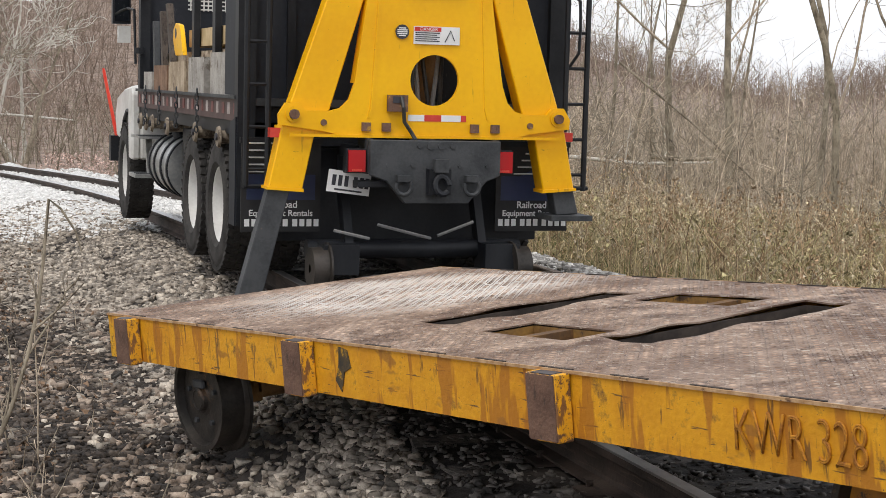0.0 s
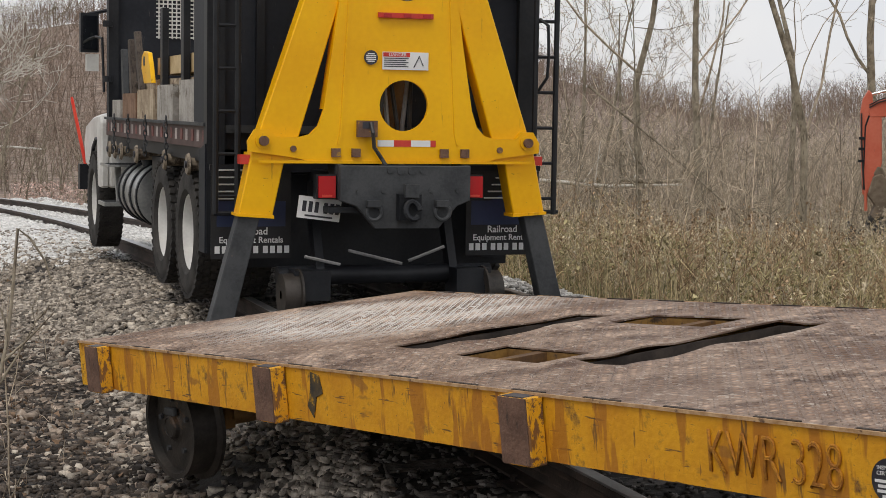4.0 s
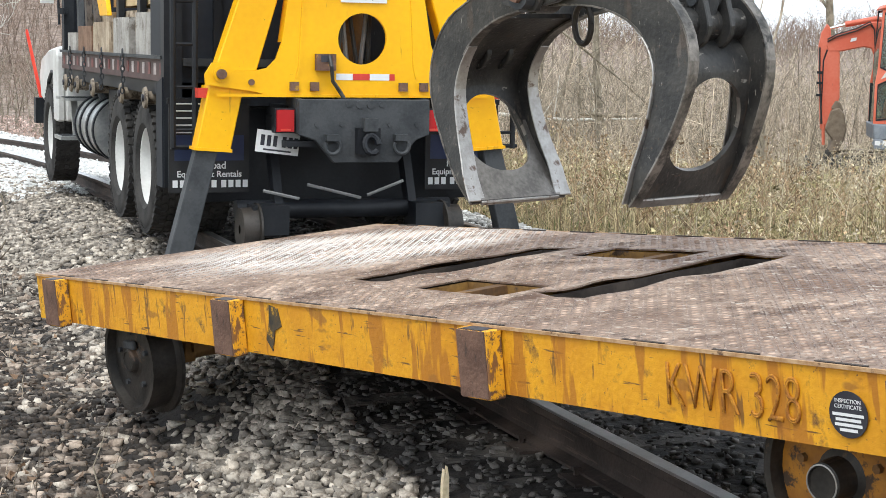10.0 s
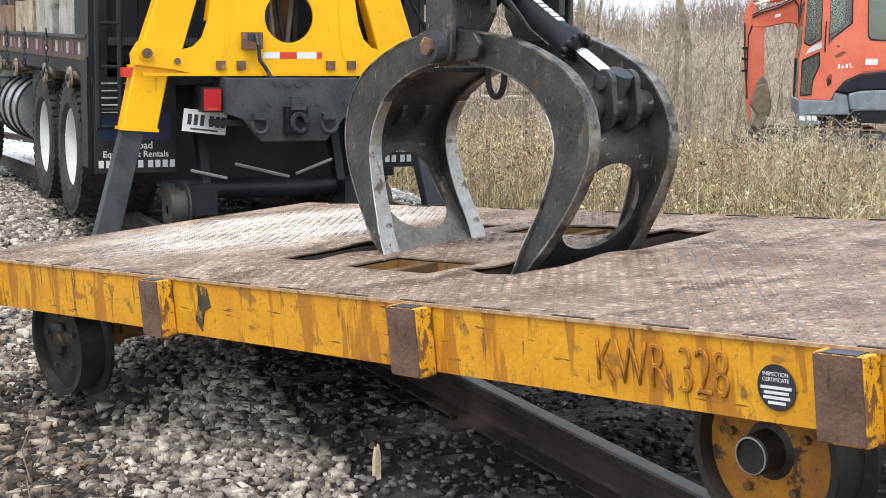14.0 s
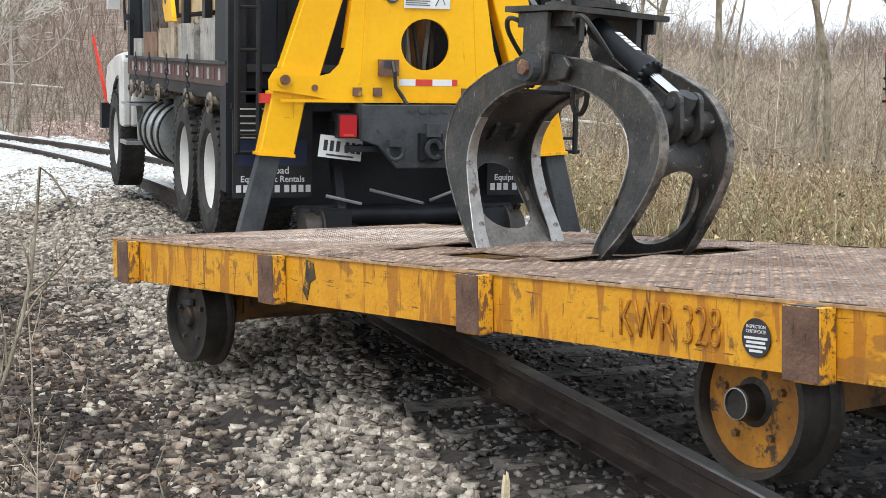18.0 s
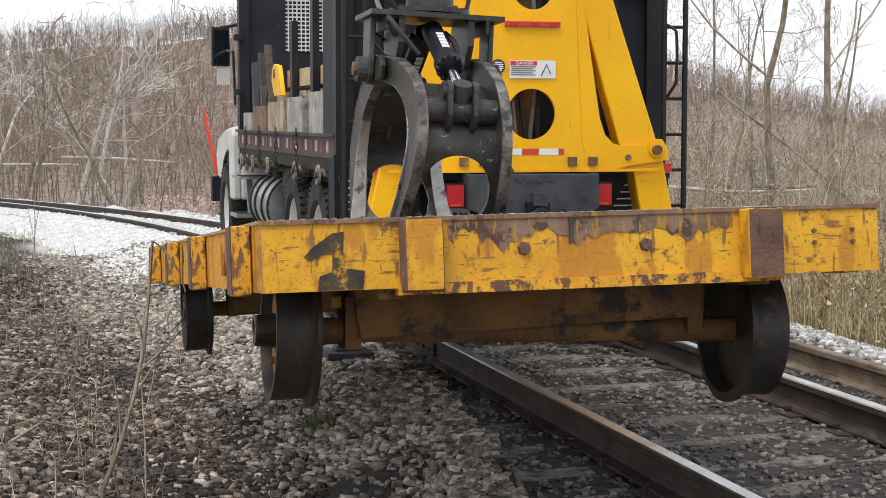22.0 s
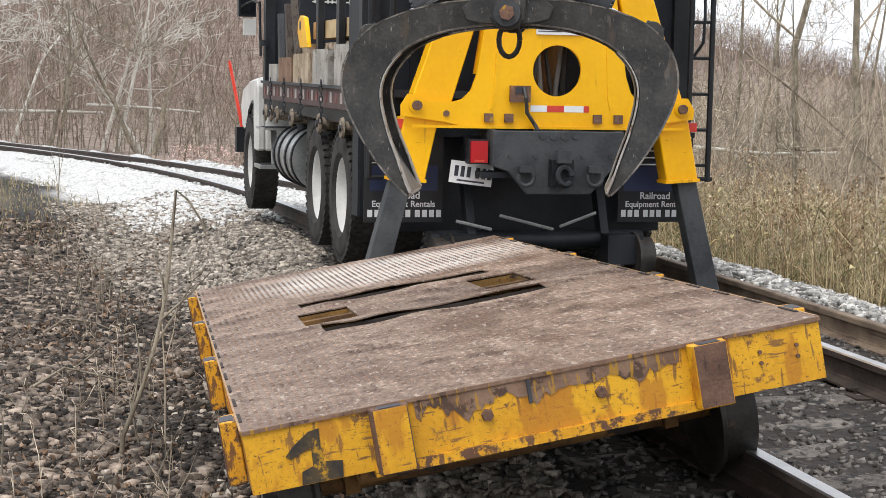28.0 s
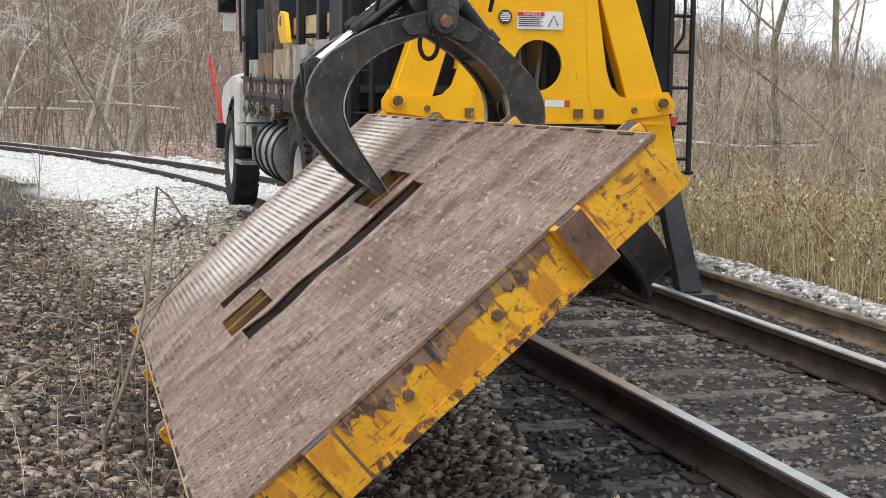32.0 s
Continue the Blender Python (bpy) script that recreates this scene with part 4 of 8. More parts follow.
    part("brake_rod", bm, WHEELSTEEL, c)
    # welded-on lettering and the round inspection sticker on the long side
    bead_letters("welded_lettering", "KWR 328", 0.19, BEAD, c, pose(-0.001, 1.015, -0.118, 90, 0, -90) @ Matrix.Diagonal((0.66, 1, 1, 1)), 0.0045, "raised weld-bead lettering")
    bm = B()
    lathe(bm, [(0, 0.0), (0.062, 0.0), (0.062, 0.003), (0, 0.003)], pose(-0.001, 0.604, -0.127, 0, -90, 0), 32)
    st = part("sticker", bm, PRINTANDSHADE, c, "round dark inspection sticker with pale print")
    for k in range(3, 7):
        z = 0.040 - k * 0.0135
        w = math.sqrt(max(0.0001, 0.056 ** 2 - z ** 2)) * (0.9 if k % 2 else 0.75)
        bm = B()
        box(bm, -0.0055, -0.0045, 0.604 - w, 0.604 + w, -0.127 + z - 0.004, -0.127 + z + 0.004)
        part("print_bar", bm, WHITEVINYL, st)
    letters("print", "INSPECTION", 0.015, WHITEVINYL, st, pose(-0.0042, 0.604, -0.092, 90, 0, -90), 0.0004)
    letters("print", "CERTIFICATE", 0.015, WHITEVINYL, st, pose(-0.0042, 0.604, -0.107, 90, 0, -90), 0.0004)
    bm = B()
    prism(bm, [(3.40, -0.03), (3.46, -0.02), (3.47, -0.09), (3.50, -0.16), (3.46, -0.205), (3.43, -0.12), (3.38, -0.1)], -0.001, 0.004, "yz")
    part("paint_mark", bm, SPRAY, c, "faded black sprayed mark")
    return c


rail_cart = make_cart()

# ---------------------------------------------------------------- ties
def make_ties():
    r = random.Random(5)
    meshes = []
    for k in range(4):
        bm = B()
        box(bm, -1.28, 1.28, -0.11, 0.11, -0.14, 0.0)
        bmesh.ops.subdivide_edges(bm, edges=[e for e in bm.edges if abs((e.verts[0].co - e.verts[1].co).x) > 1], cuts=9)
        for v in bm.verts:
            v.co.x += r.uniform(-0.03, 0.03) if abs(v.co.x) > 1.2 else 0
            v.co.y += r.uniform(-0.012, 0.012)
            v.co.z += r.uniform(-0.014, 0.006)
        meshes.append(mesh_from("tie", bm, TIEWOOD, bevel=0.01))
    y = -26.0
    while y < 7.4:
        if y > -27:
            t = (bend(y + 0.05) - bend(y - 0.05)) / 0.1
            ob = again("tie", meshes[r.randrange(4)], rail_bed, pose(bend(y) + r.uniform(-0.05, 0.05), y, -0.176 + grade(y) + bank(y) / 2 + r.uniform(-0.008, 0.004), 0, -math.degrees(math.atan(bank(y) / 1.5)), math.degrees(math.atan(-t)) + r.uniform(-1.5, 1.5)))
            if -6.5 < y < 3:
                for off in (-0.752, 0.752):
                    again("tie_plate", PLATE, rail_bed, pose(off + bend(y), y, -0.1735, 0, 0, r.uniform(-3, 3)))
                    for sx, sy in ((-0.088, 0.05), (0.088, -0.05)):
                        again("spike", SPIKE, rail_bed, pose(off + bend(y) + sx, y + sy + r.uniform(-0.02, 0.02), -0.165 + r.uniform(0, 0.012), r.uniform(-6, 6), r.uniform(-6, 6), 0))
        y += 0.56 + r.uniform(-0.05, 0.05)


def small_iron():
    bm = B()
    box(bm, -0.15, 0.15, -0.085, 0.085, -0.008, 0.004)
    plate = mesh_from("tie_plate", bm, RAILSIDE, bevel=0.003)
    bm = B()
    box(bm, -0.008, 0.008, -0.008, 0.008, -0.03, 0.012)
    box(bm, -0.016, 0.016, -0.013, 0.013, 0.012, 0.024)
    return plate, mesh_from("spike", bm, RAILSIDE, bevel=0.003)


PLATE, SPIKE = small_iron()
rail_bed = thing("track_ties", "weathered dark wooden railway ties under the rails", "ties", kind="structure")
make_ties()

# ---------------------------------------------------------------- truck
truck = thing("grapple_truck", "black rail-road truck with a yellow crane mast and a wooden-sided bed", "truck")


def tyre_mesh(width=0.27, radius=0.505):
    bm = B()
    w = width / 2
    prof = [(0.285, -w * 0.72), (0.33, -w * 0.98), (0.42, -w), (radius - 0.025, -w * 0.9), (radius, -w * 0.72), (radius, w * 0.72), (radius - 0.025, w * 0.9), (0.42, w), (0.33, w * 0.98), (0.285, w * 0.72)]
    lathe(bm, prof + [prof[0]], ALONG_X, 48)
    # tread blocks
    for k in range(44):
        a = 2 * math.pi * k / 44
        for i, cx in enumerate((-0.105, -0.052, 0.0, 0.052, 0.105)):
            aa = a + (i % 2) * math.pi / 44
            m = Matrix.Rotation(aa, 4, "X") @ pose(cx, 0, radius - 0.004, 0, 0, 12 if i % 2 else -12)
            box(bm, -0.021, 0.021, -0.024, 0.024, -0.018, 0.014, m)
    bmesh.ops.recalc_face_normals(bm, faces=bm.faces[:])
    return mesh_from("tyre", bm, RUBBER, smooth=True)


def rim_mesh(deep=0.10):
    """A white disc wheel seen from outside, dished inwards; its outer face looks to -x."""
    bm = B()
    prof = [(0, deep), (0.10, deep), (0.11, deep - 0.05), (0.13, deep - 0.05), (0.14, deep), (0.22, deep + 0.01), (0.265, 0.02), (0.285, -0.1), (0.298, -0.105), (0.298, -0.09), (0.285, 0.1), (0.20, deep + 0.03), (0, deep + 0.03)]
    lathe(bm, prof, ALONG_X, 40)
    bmesh.ops.recalc_face_normals(bm, faces=bm.faces[:])
    return mesh_from("rim", bm, WHITEPAINT, smooth=True)


TYRE, RIM = tyre_mesh(), rim_mesh()


def truck_wheel(x, y, z, flip, name="wheel"):
    w = again(name, TYRE, truck, pose(x, y, z, rng.uniform(0, 80), 0, 180 if flip else 0), "black tyre on a white steel disc")
    again("rim", RIM, w, pose(0, 0, 0), "dusty white steel disc")
    return w


for y in (1.56, 2.72):
    truck_wheel(-1.085, y, 0.50, False)
    truck_wheel(-0.77, y, 0.50, False)
    truck_wheel(1.085, y, 0.50, True)
    truck_wheel(0.77, y, 0.50, True)
for x, f in ((-1.12, False), (1.12, True)):
    truck_wheel(x, 6.88, 0.46, f, "front_wheel")
    bm = B()
    tube(bm, [(x * 0.5, 6.88, 0.46), (x * 0.94, 6.88, 0.46)], 0.06, 10)
    part("front_hub", bm, BLACK, truck)

# chassis
for x in (-0.43, 0.43):
    bm = B()
    box(bm, x - 0.04, x + 0.04, 0.15, 8.0, 0.78, 1.02)
    part("chassis_rail", bm, BLACK, truck, bevel=0.006)
for y in (1.56, 2.72):
    bm = B()
    tube(bm, [(-0.95, y, 0.5), (-0.25, y, 0.5), (0, y, 0.5), (0.25, y, 0.5), (0.95, y, 0.5)], [0.07, 0.08, 0.2, 0.08, 0.07], 12)
    part("drive_axle", bm, BLACK, truck)
bm = B()
box(bm, -1.2, 1.2, 0.62, 6.0, 1.06, 1.16)
part("sub_frame", bm, BLACK, truck)
bm = B()
box(bm, -1.23, 1.23, 0.64, 5.95, 1.165, 1.34)
part("bed", bm, BROWNRAIL, truck, "brown steel bed with a banded edge", bevel=0.006)
# reflective band
for i in range(23):
    bm = B()
    y = 0.72 + i * 0.228
    box(bm, -1.234, -1.229, y, y + 0.085, 1.21, 1.295)
    part("band_patch", bm, DUSTWHITE if i % 2 else DUSTRED, truck)
bm = B()
box(bm, -1.26, -1.231, 0.64, 5.9, 1.325, 1.35)
part("bed_lip", bm, GREYSTEEL, truck)
bm = B()
box(bm, -1.18, -1.02, 0.7, 5.0, 1.085, 1.15)
part("side_channel", bm, GREYSTEEL, truck)
# winches for the load straps
for y in (1.3, 2.35, 3.85, 4.8, 5.2, 5.6):
    bm = B()
    m = pose(-1.14, y, 1.03) @ ALONG_X
    lathe(bm, [(0, -0.12), (0.075, -0.12), (0.085, -0.1), (0.05, -0.09), (0.05, 0.08), (0.085, 0.09), (0.075, 0.12), (0, 0.12)], m, 18)
    w = part("strap_winch", bm, WINCHTAN, truck, "dusty steel strap winch", smooth=True)
    bm = B()
    tube(bm, [(-1.275, y, 1.03), (-1.25, y, 1.03)], 0.028, 8)
    part("winch_hub", bm, PRINTANDSHADE, w)
    bm = B()
    box(bm, -1.16, -1.1, y - 0.05, y + 0.05, 1.08, 1.12)
    part("winch_bracket", bm, BLACK, w)
# chains hanging over the bed edge
for y0 in (2.15, 3.2, 4.2, 5.1):
    bm = B()
    pts = [(-1.27, y0 + 0.02 * math.sin(k * 2.1), 1.36 - 0.043 * k) for k in range(8)]
    for k, p in enumerate(pts):
        ring = [Vector(p) + Vector((0.014 * math.sin(a) if k % 2 else 0.0, 0.0 if k % 2 else 0.014 * math.sin(a), 0.028 * math.cos(a))) for a in [2 * math.pi * j / 8 for j in range(9)]]
        tube(bm, ring, 0.006, 5, False)
    part("chain", bm, GREYSTEEL, truck)
# wooden side boards standing in the bed
for y0, y1, z1, tone in ((1.2, 1.95, 1.67, GREYBOARD), (2.24, 3.0, 1.64, GREYBOARD), (3.22, 4.1, 1.61, WOOD), (4.2, 5.02, 1.58, BROWNBOARD), (5.16, 5.72, 1.52, GREYBOARD)):
    bm = B()
    box(bm, -1.2, -1.15, y0, y1, 1.342, z1)
    part("side_board", bm, tone, truck, "weathered grey board" if tone is GREYBOARD else "weathered brown board", bevel=0.006)
# black side panel behind the rear bulkhead
bm = B()
box(bm, -1.235, -1.215, 0.69, 1.14, 1.352, 2.42)
part("side_panel", bm, NAVYBLACK, truck, "dusty black side panel", bevel=0.004)
# uprights
for y, z1, lean, wd in ((2.06, 2.42, 0, 0.13), (3.06, 2.3, 0, 0.12), (4.15, 2.16, 0.42, 0.12), (4.75, 2.1, 0.2, 0.12), (5.3, 2.02, 0.12, 0.12)):
    bm = B()
    prism(bm, [(y, 1.342), (y + wd, 1.342), (y + wd + lean, z1), (y + lean, z1)], -1.145, -1.09, "yz")
    part("stake", bm, BLACK if lean == 0 else (GREYSTEEL if y > 5 else DARKPLANK), truck, "dark steel stake" if lean == 0 else "dark weathered plank", bevel=0.004)
# timber and yellow tool on the load
for a, b in ((-1.08, -0.75), (-0.7, -0.4)):
    bm = B()
    box(bm, a, b, 0.7, 3.7, 1.74, 1.89)
    part("timber", bm, TIMBER, truck, "pale sawn timber", bevel=0.01)
bm = B()
box(bm, -1.08, 1.1, 0.7, 5.2, 1.342, 1.70)
part("stacked_load", bm, WOOD, truck, "dark stacked timber load")
bm = B()
prism(bm, [(3.3, 1.662), (3.72, 1.662), (3.86, 1.80), (3.84, 1.9), (3.72, 1.95), (3.5, 1.93), (3.42, 1.84)], -1.2, -1.16, "yz")
yb = part("yellow_bracket", bm, YELLOW, truck, "yellow lifting bracket", bevel=0.005)
# the plate is uncut: a dark disc paints the shade of its hole
bm = B()
tube(bm, [(-1.203, 3.7, 1.86), (-1.199, 3.7, 1.86)], 0.045, 16)
part("bolt_hole_shade", bm, PRINTANDSHADE, yb)
# headboard behind the cab and its mesh guard
bm = B()
box(bm, -1.23, 1.23, 5.86, 5.92, 1.342, 2.78)
part("headboard", bm, NAVYBLACK, truck, "black steel headboard")
for x in (-1.23, 1.13):
    bm = B()
    box(bm, x, x + 0.1, 5.78, 5.855, 1.352, 2.9)
    part("headboard_post", bm, BLACK, truck, bevel=0.005)
for z in (1.7, 2.25, 2.7):
    bm = B()
    tube(bm, [(-1.245, 5.74, z), (-1.245, 5.74, z + 0.06)], 0.05, 10)
    part("ring_lug", bm, BLACK, truck)
for i in range(16):
    bm = B()
    x = -0.72 + i * 0.045
    box(bm, x, x + 0.012, 5.835, 5.845, 2.15, 2.72)
    part("guard_bar", bm, WHITEPAINT, truck)
for i in range(14):
    bm = B()
    z = 2.16 + i * 0.042
    box(bm, -0.74, -0.02, 5.846, 5.856, z, z + 0.014)
    part("guard_bar", bm, WHITEPAINT, truck)
bm = B()
box(bm, -0.85, 1.1, 5.95, 6.02, 2.8, 2.92)
part("cab_rack", bm, BLACK, truck)

# rear bulkhead with its frame
bm = B()
box(bm, -1.2, 1.2, 0.62, 0.66, 1.0, 2.42)
part("rear_bulkhead", bm, NAVYBLACK, truck, "dusty black rear bulkhead")
for a in ((-1.25, -1.12, 0.56, 0.68, 0.42, 2.72), (1.12, 1.25, 0.56, 0.68, 0.75, 2.75)):
    bm = B()
    box(bm, *a)
    part("corner_post", bm, BLACK, truck, bevel=0.008)
bm = B()
box(bm, -1.12, 1.12, 0.575, 0.68, 2.36, 2.44)
part("top_beam", bm, BLACK, truck, bevel=0.006)
for x in (-0.86, 0.86):
    bm = B()
    box(bm, x - 0.03, x + 0.03, 0.58, 0.615, 1.34, 2.355)
    part("bulkhead_rib", bm, BLACK, truck)
bm = B()
box(bm, -1.115, 1.115, 0.57, 0.615, 1.28, 1.335)
part("bulkhead_rib", bm, GREYSTEEL, truck)
# narrow side gate plate at the near corner
bm = B()
prism(bm, [(0.57, 0.42), (0.78, 0.42), (0.80, 1.15), (0.57, 1.2)], -1.262, -1.251, "yz")
part("corner_plate", bm, NAVYBLACK, truck)


def ladder(x0, x1, y, z0, z1, n, name="ladder"):
    bm = B()
    for x in (x0, x1):
        tube(bm, [(x, y, z0), (x, y, z1)], 0.022, 8)
    lad = part(name, bm, BLACK, truck, "black steel ladder")
    for k in range(n):
        z = z0 + 0.12 + (z1 - z0 - 0.2) * k / (n - 1)
        bm = B()
        tube(bm, [(x0, y, z), (x1, y, z)], 0.013, 6)
        part("rung", bm, BLACK, lad)
    return lad


ladder(1.16, 1.325, 0.32, 0.70, 3.0, 9)
ladder(-1.235, -1.08, 0.32, 0.72, 3.0, 8)
for x in (-1.16, 1.24):
    bm = B()
    tube(bm, [(x - 0.09, 0.32, 0.72), (x + 0.12, 0.32, 0.72)], 0.016, 6)
    part("ladder_bracket", bm, BLACK, truck)
bm = B()
tube(bm, [(1.185, 0.32, 2.15), (1.235, 0.27, 2.1), (1.238, 0.26, 1.9), (1.235, 0.27, 1.72), (1.185, 0.32, 1.62)], 0.012, 6)
part("grab_handle", bm, BLACK, truck)

# crane mast
FRONT, BACK = 0.0, 0.16
MAST = [(-1.075, 1.165), (-1.08, 1.235), (-1.03, 1.315), (-0.93, 1.315), (-0.885, 1.265), (-0.73, 1.262), (-0.645, 1.285), (-0.585, 1.345), (-0.545, 1.46), (-0.435, 2.26), (-0.40, 2.56), (-0.36, 3.45), (0.36, 3.45), (0.40, 2.56), (0.415, 2.26),
        (0.545, 1.46), (0.585, 1.345), (0.645, 1.285), (0.73, 1.262), (0.885, 1.265), (0.93, 1.315), (1.02, 1.315), (1.07, 1.235), (1.065, 1.165), (0.76, 1.125), (0.62, 1.095), (-0.62, 1.095), (-0.76, 1.125)]


def panel_with_cuts(outline, cuts, y0, y1, mat, name, label, owner):
    """A plate with round and slotted windows cut through it."""
    bm = B()
    prism(bm, outline, y0, y1)
    ob = part(name, bm, mat, owner, label)
    for cut in cuts:
        cb = B()
        prism(cb, cut, y0 - 0.05, y1 + 0.05)
        cutter = new("cutter", mesh_from("cutter", cb, mat))
        cutter.parent = owner
        mod = ob.modifiers.new("cut", "BOOLEAN")
        mod.object, mod.operation, mod.solver = cutter, "DIFFERENCE", "EXACT"
        dg = bpy.context.evaluated_depsgraph_get()
        done = bpy.data.meshes.new_from_object(ob.evaluated_get(dg))
        ob.modifiers.clear()
        ob.data = done
        bpy.data.objects.remove(cutter)
    return ob


def ring(cx, cz, rx, rz, n=36, stretch=0.0):
    return [(cx + rx * math.cos(2 * math.pi * k / n), cz + rz * math.sin(2 * math.pi * k / n) + (stretch if math.sin(2 * math.pi * k / n) > 0.001 else 0.0)) for k in range(n)]


mast = panel_with_cuts(MAST, [ring(0.035, 1.492, 0.178, 0.178), ring(0.045, 2.385, 0.158, 0.165, stretch=0.55)], FRONT, FRONT + 0.03, YELLOW, "mast_plate", "glossy yellow crane mast with round windows", truck)
bm = B()
for sx in (-1, 1):
    prism(bm, [(sx * 0.545, 1.46), (sx * 0.435, 2.26), (sx * 0.40, 2.56), (sx * 0.36, 3.45), (sx * 0.345, 3.45), (sx * 0.385, 2.56), (sx * 0.42, 2.26), (sx * 0.53, 1.46)], FRONT + 0.031, FRONT + 0.12)
part("mast_side", bm, YELLOW, truck, "yellow mast side plates")
bm = B()
box(bm, -1.04, 1.03, FRONT + 0.031, FRONT + 0.30, 1.10, 1.155)
part("mast_foot", bm, YELLOW, truck)
bm = B()
box(bm, -1.0, 1.0, FRONT - 0.012, FRONT + 0.0, 1.085, 1.105)
part("foot_flange", bm, YELLOW, truck)
# raised folds on the face of the mast
for sx in (-1, 1):
    bm = B()
    prism(bm, [(sx * 0.30, 3.4), (sx * 0.315, 3.4), (sx * 0.43, 1.30), (sx * 0.45, 1.22), (sx * 0.43, 1.22), (sx * 0.41, 1.30)], FRONT - 0.008, FRONT)
    part("fold", bm, YELLOW, truck)
# stabiliser struts
for sx in (-1, 1):
    bm = B()
    prism(bm, [(sx * 0.46, 2.95), (sx * 0.28, 2.95), (sx * 0.33, 2.55), (sx * 0.408, 2.27), (sx * 0.715, 1.255), (sx * 0.99, 1.255), (sx * 0.985, 1.32), (sx * 0.63, 2.36), (sx * 0.55, 2.62)], FRONT + 0.035, FRONT + 0.19)
    s = part("strut", bm, YELLOW, truck, "yellow stabiliser strut", bevel=0.008)
    for x, z in ((0.972, 1.238),):
        bm = B()
        tube(bm, [(sx * x, FRONT - 0.045, z), (sx * x, FRONT + 0.2, z)], 0.034, 12)
        p = part("pin", bm, RUST, s)
        bm = B()
        tube(bm, [(sx * x, FRONT - 0.012, z), (sx * x, FRONT - 0.004, z)], 0.055, 16)
        part("washer", bm, YELLOW, p)
    bm = B()
    tube(bm, [(sx * 0.76, FRONT - 0.014, 1.185), (sx * 0.76, FRONT, 1.185)], 0.022, 10)
    part("bolt", bm, RUST, s)
    # lower sleeve and telescopic leg
    bm = B()
    prism(bm, [(sx * 0.80, 1.16), (sx * 1.04, 1.17), (sx * 1.135, 0.725), (sx * 0.895, 0.71)], FRONT + 0.035, FRONT + 0.20)
    sl = part("leg_sleeve", bm, YELLOW, truck, "yellow stabiliser sleeve", bevel=0.008)
    bm = B()
    prism(bm, [(sx * 0.885, 0.725), (sx * 1.145, 0.74), (sx * 1.147, 0.72), (sx * 0.885, 0.702)], FRONT + 0.025, FRONT + 0.21)
    part("sleeve_rim", bm, YELLOW, sl)
    bm = B()
    prism(bm, [(sx * 0.975, 0.72), (sx * 1.125, 0.73), (sx * 1.36, -0.14), (sx * 1.19, -0.15)], FRONT + 0.055, FRONT + 0.18)
    leg = part("leg", bm, GREYSTEEL, truck, "dark grey stabiliser leg", bevel=0.006)
    bm = B()
    box(bm, sx * 1.27 - 0.16, sx * 1.27 + 0.16, FRONT - 0.05, FRONT + 0.28, -0.185, -0.148)
    foot_plate = part("foot_plate", bm, GREYSTEEL, truck, bevel=0.005)
# marker bar, stickers, box and lamps on the mast
bm = B()
box(bm, -0.165, 0.235, FRONT - 0.03, FRONT - 0.001, 2.10, 2.135)
mb = part("marker_bar", bm, REDPAINT, truck, "red marker light bar", bevel=0.004)
for x in (-0.13, 0.015, 0.16):
    bm = B()
    box(bm, x, x + 0.055, FRONT - 0.036, FRONT - 0.0305, 2.107, 2.128)
    part("marker_lens", bm, REDLENS, mb)
bm = B()
box(bm, -0.13, 0.208, FRONT - 0.012, FRONT - 0.009, 1.742, 1.866)
sg = part("warning_sign", bm, WHITEVINYL, truck, "white and red warning sign")
bm = B()
box(bm, -0.125, 0.07, FRONT - 0.0145, FRONT - 0.0125, 1.832, 1.861)
part("sign_header", bm, REDPAINT, sg)
letters("sign_word", "DANGER", 0.032, WHITEVINYL, sg, pose(-0.02, FRONT - 0.0155, 1.846, 90, 0, 0), 0.0005)
for k in range(5):
    bm = B()
    box(bm, -0.118, 0.06 - 0.02 * (k % 2), FRONT - 0.0145, FRONT - 0.0125, 1.818 - k * 0.014, 1.824 - k * 0.014)
    part("print_bar", bm, PRINTANDSHADE, sg)
bm = B()
tube(bm, [(0.10, FRONT - 0.014, 1.76), (0.14, FRONT - 0.014, 1.84), (0.17, FRONT - 0.014, 1.77)], 0.004, 5)
part("pictogram", bm, PRINTANDSHADE, sg)
bm = B()
lathe(bm, [(0, 0), (0.05, 0), (0.05, 0.003), (0, 0.003)], pose(-0.213, FRONT - 0.009, 1.823, 90, 0, 0), 28)
dc = part("round_sticker", bm, PRINTANDSHADE, truck, "round inspection sticker")
for k in range(5):
    bm = B()
    z = 1.823 + 0.026 - k * 0.013
    w = 0.036 if k not in (0, 4) else 0.025
    box(bm, -0.213 - w, -0.213 + w, FRONT - 0.0155, FRONT - 0.0125, z - 0.004, z + 0.004)
    part("print_bar", bm, WHITEVINYL, dc)
for x0, x1, mt in ((-0.155, -0.035, WHITEVINYL), (-0.035, 0.09, REDREFLECT), (0.09, 0.235, WHITEVINYL), (0.235, 0.275, REDREFLECT)):
    bm = B()
    box(bm, x0, x1, FRONT - 0.003, FRONT - 0.0005, 1.205, 1.25)
    part("reflective_tape", bm, mt, truck)
bm = B()
box(bm, -0.31, -0.17, FRONT - 0.05, FRONT - 0.001, 1.27, 1.385)
jb = part("junction_box", bm, RUST, truck, "rusty electric box", bevel=0.006)
bm = B()
box(bm, -0.28, -0.20, FRONT - 0.055, FRONT - 0.049, 1.33, 1.375)
part("socket", bm, PRINTANDSHADE, jb)
bm = B()
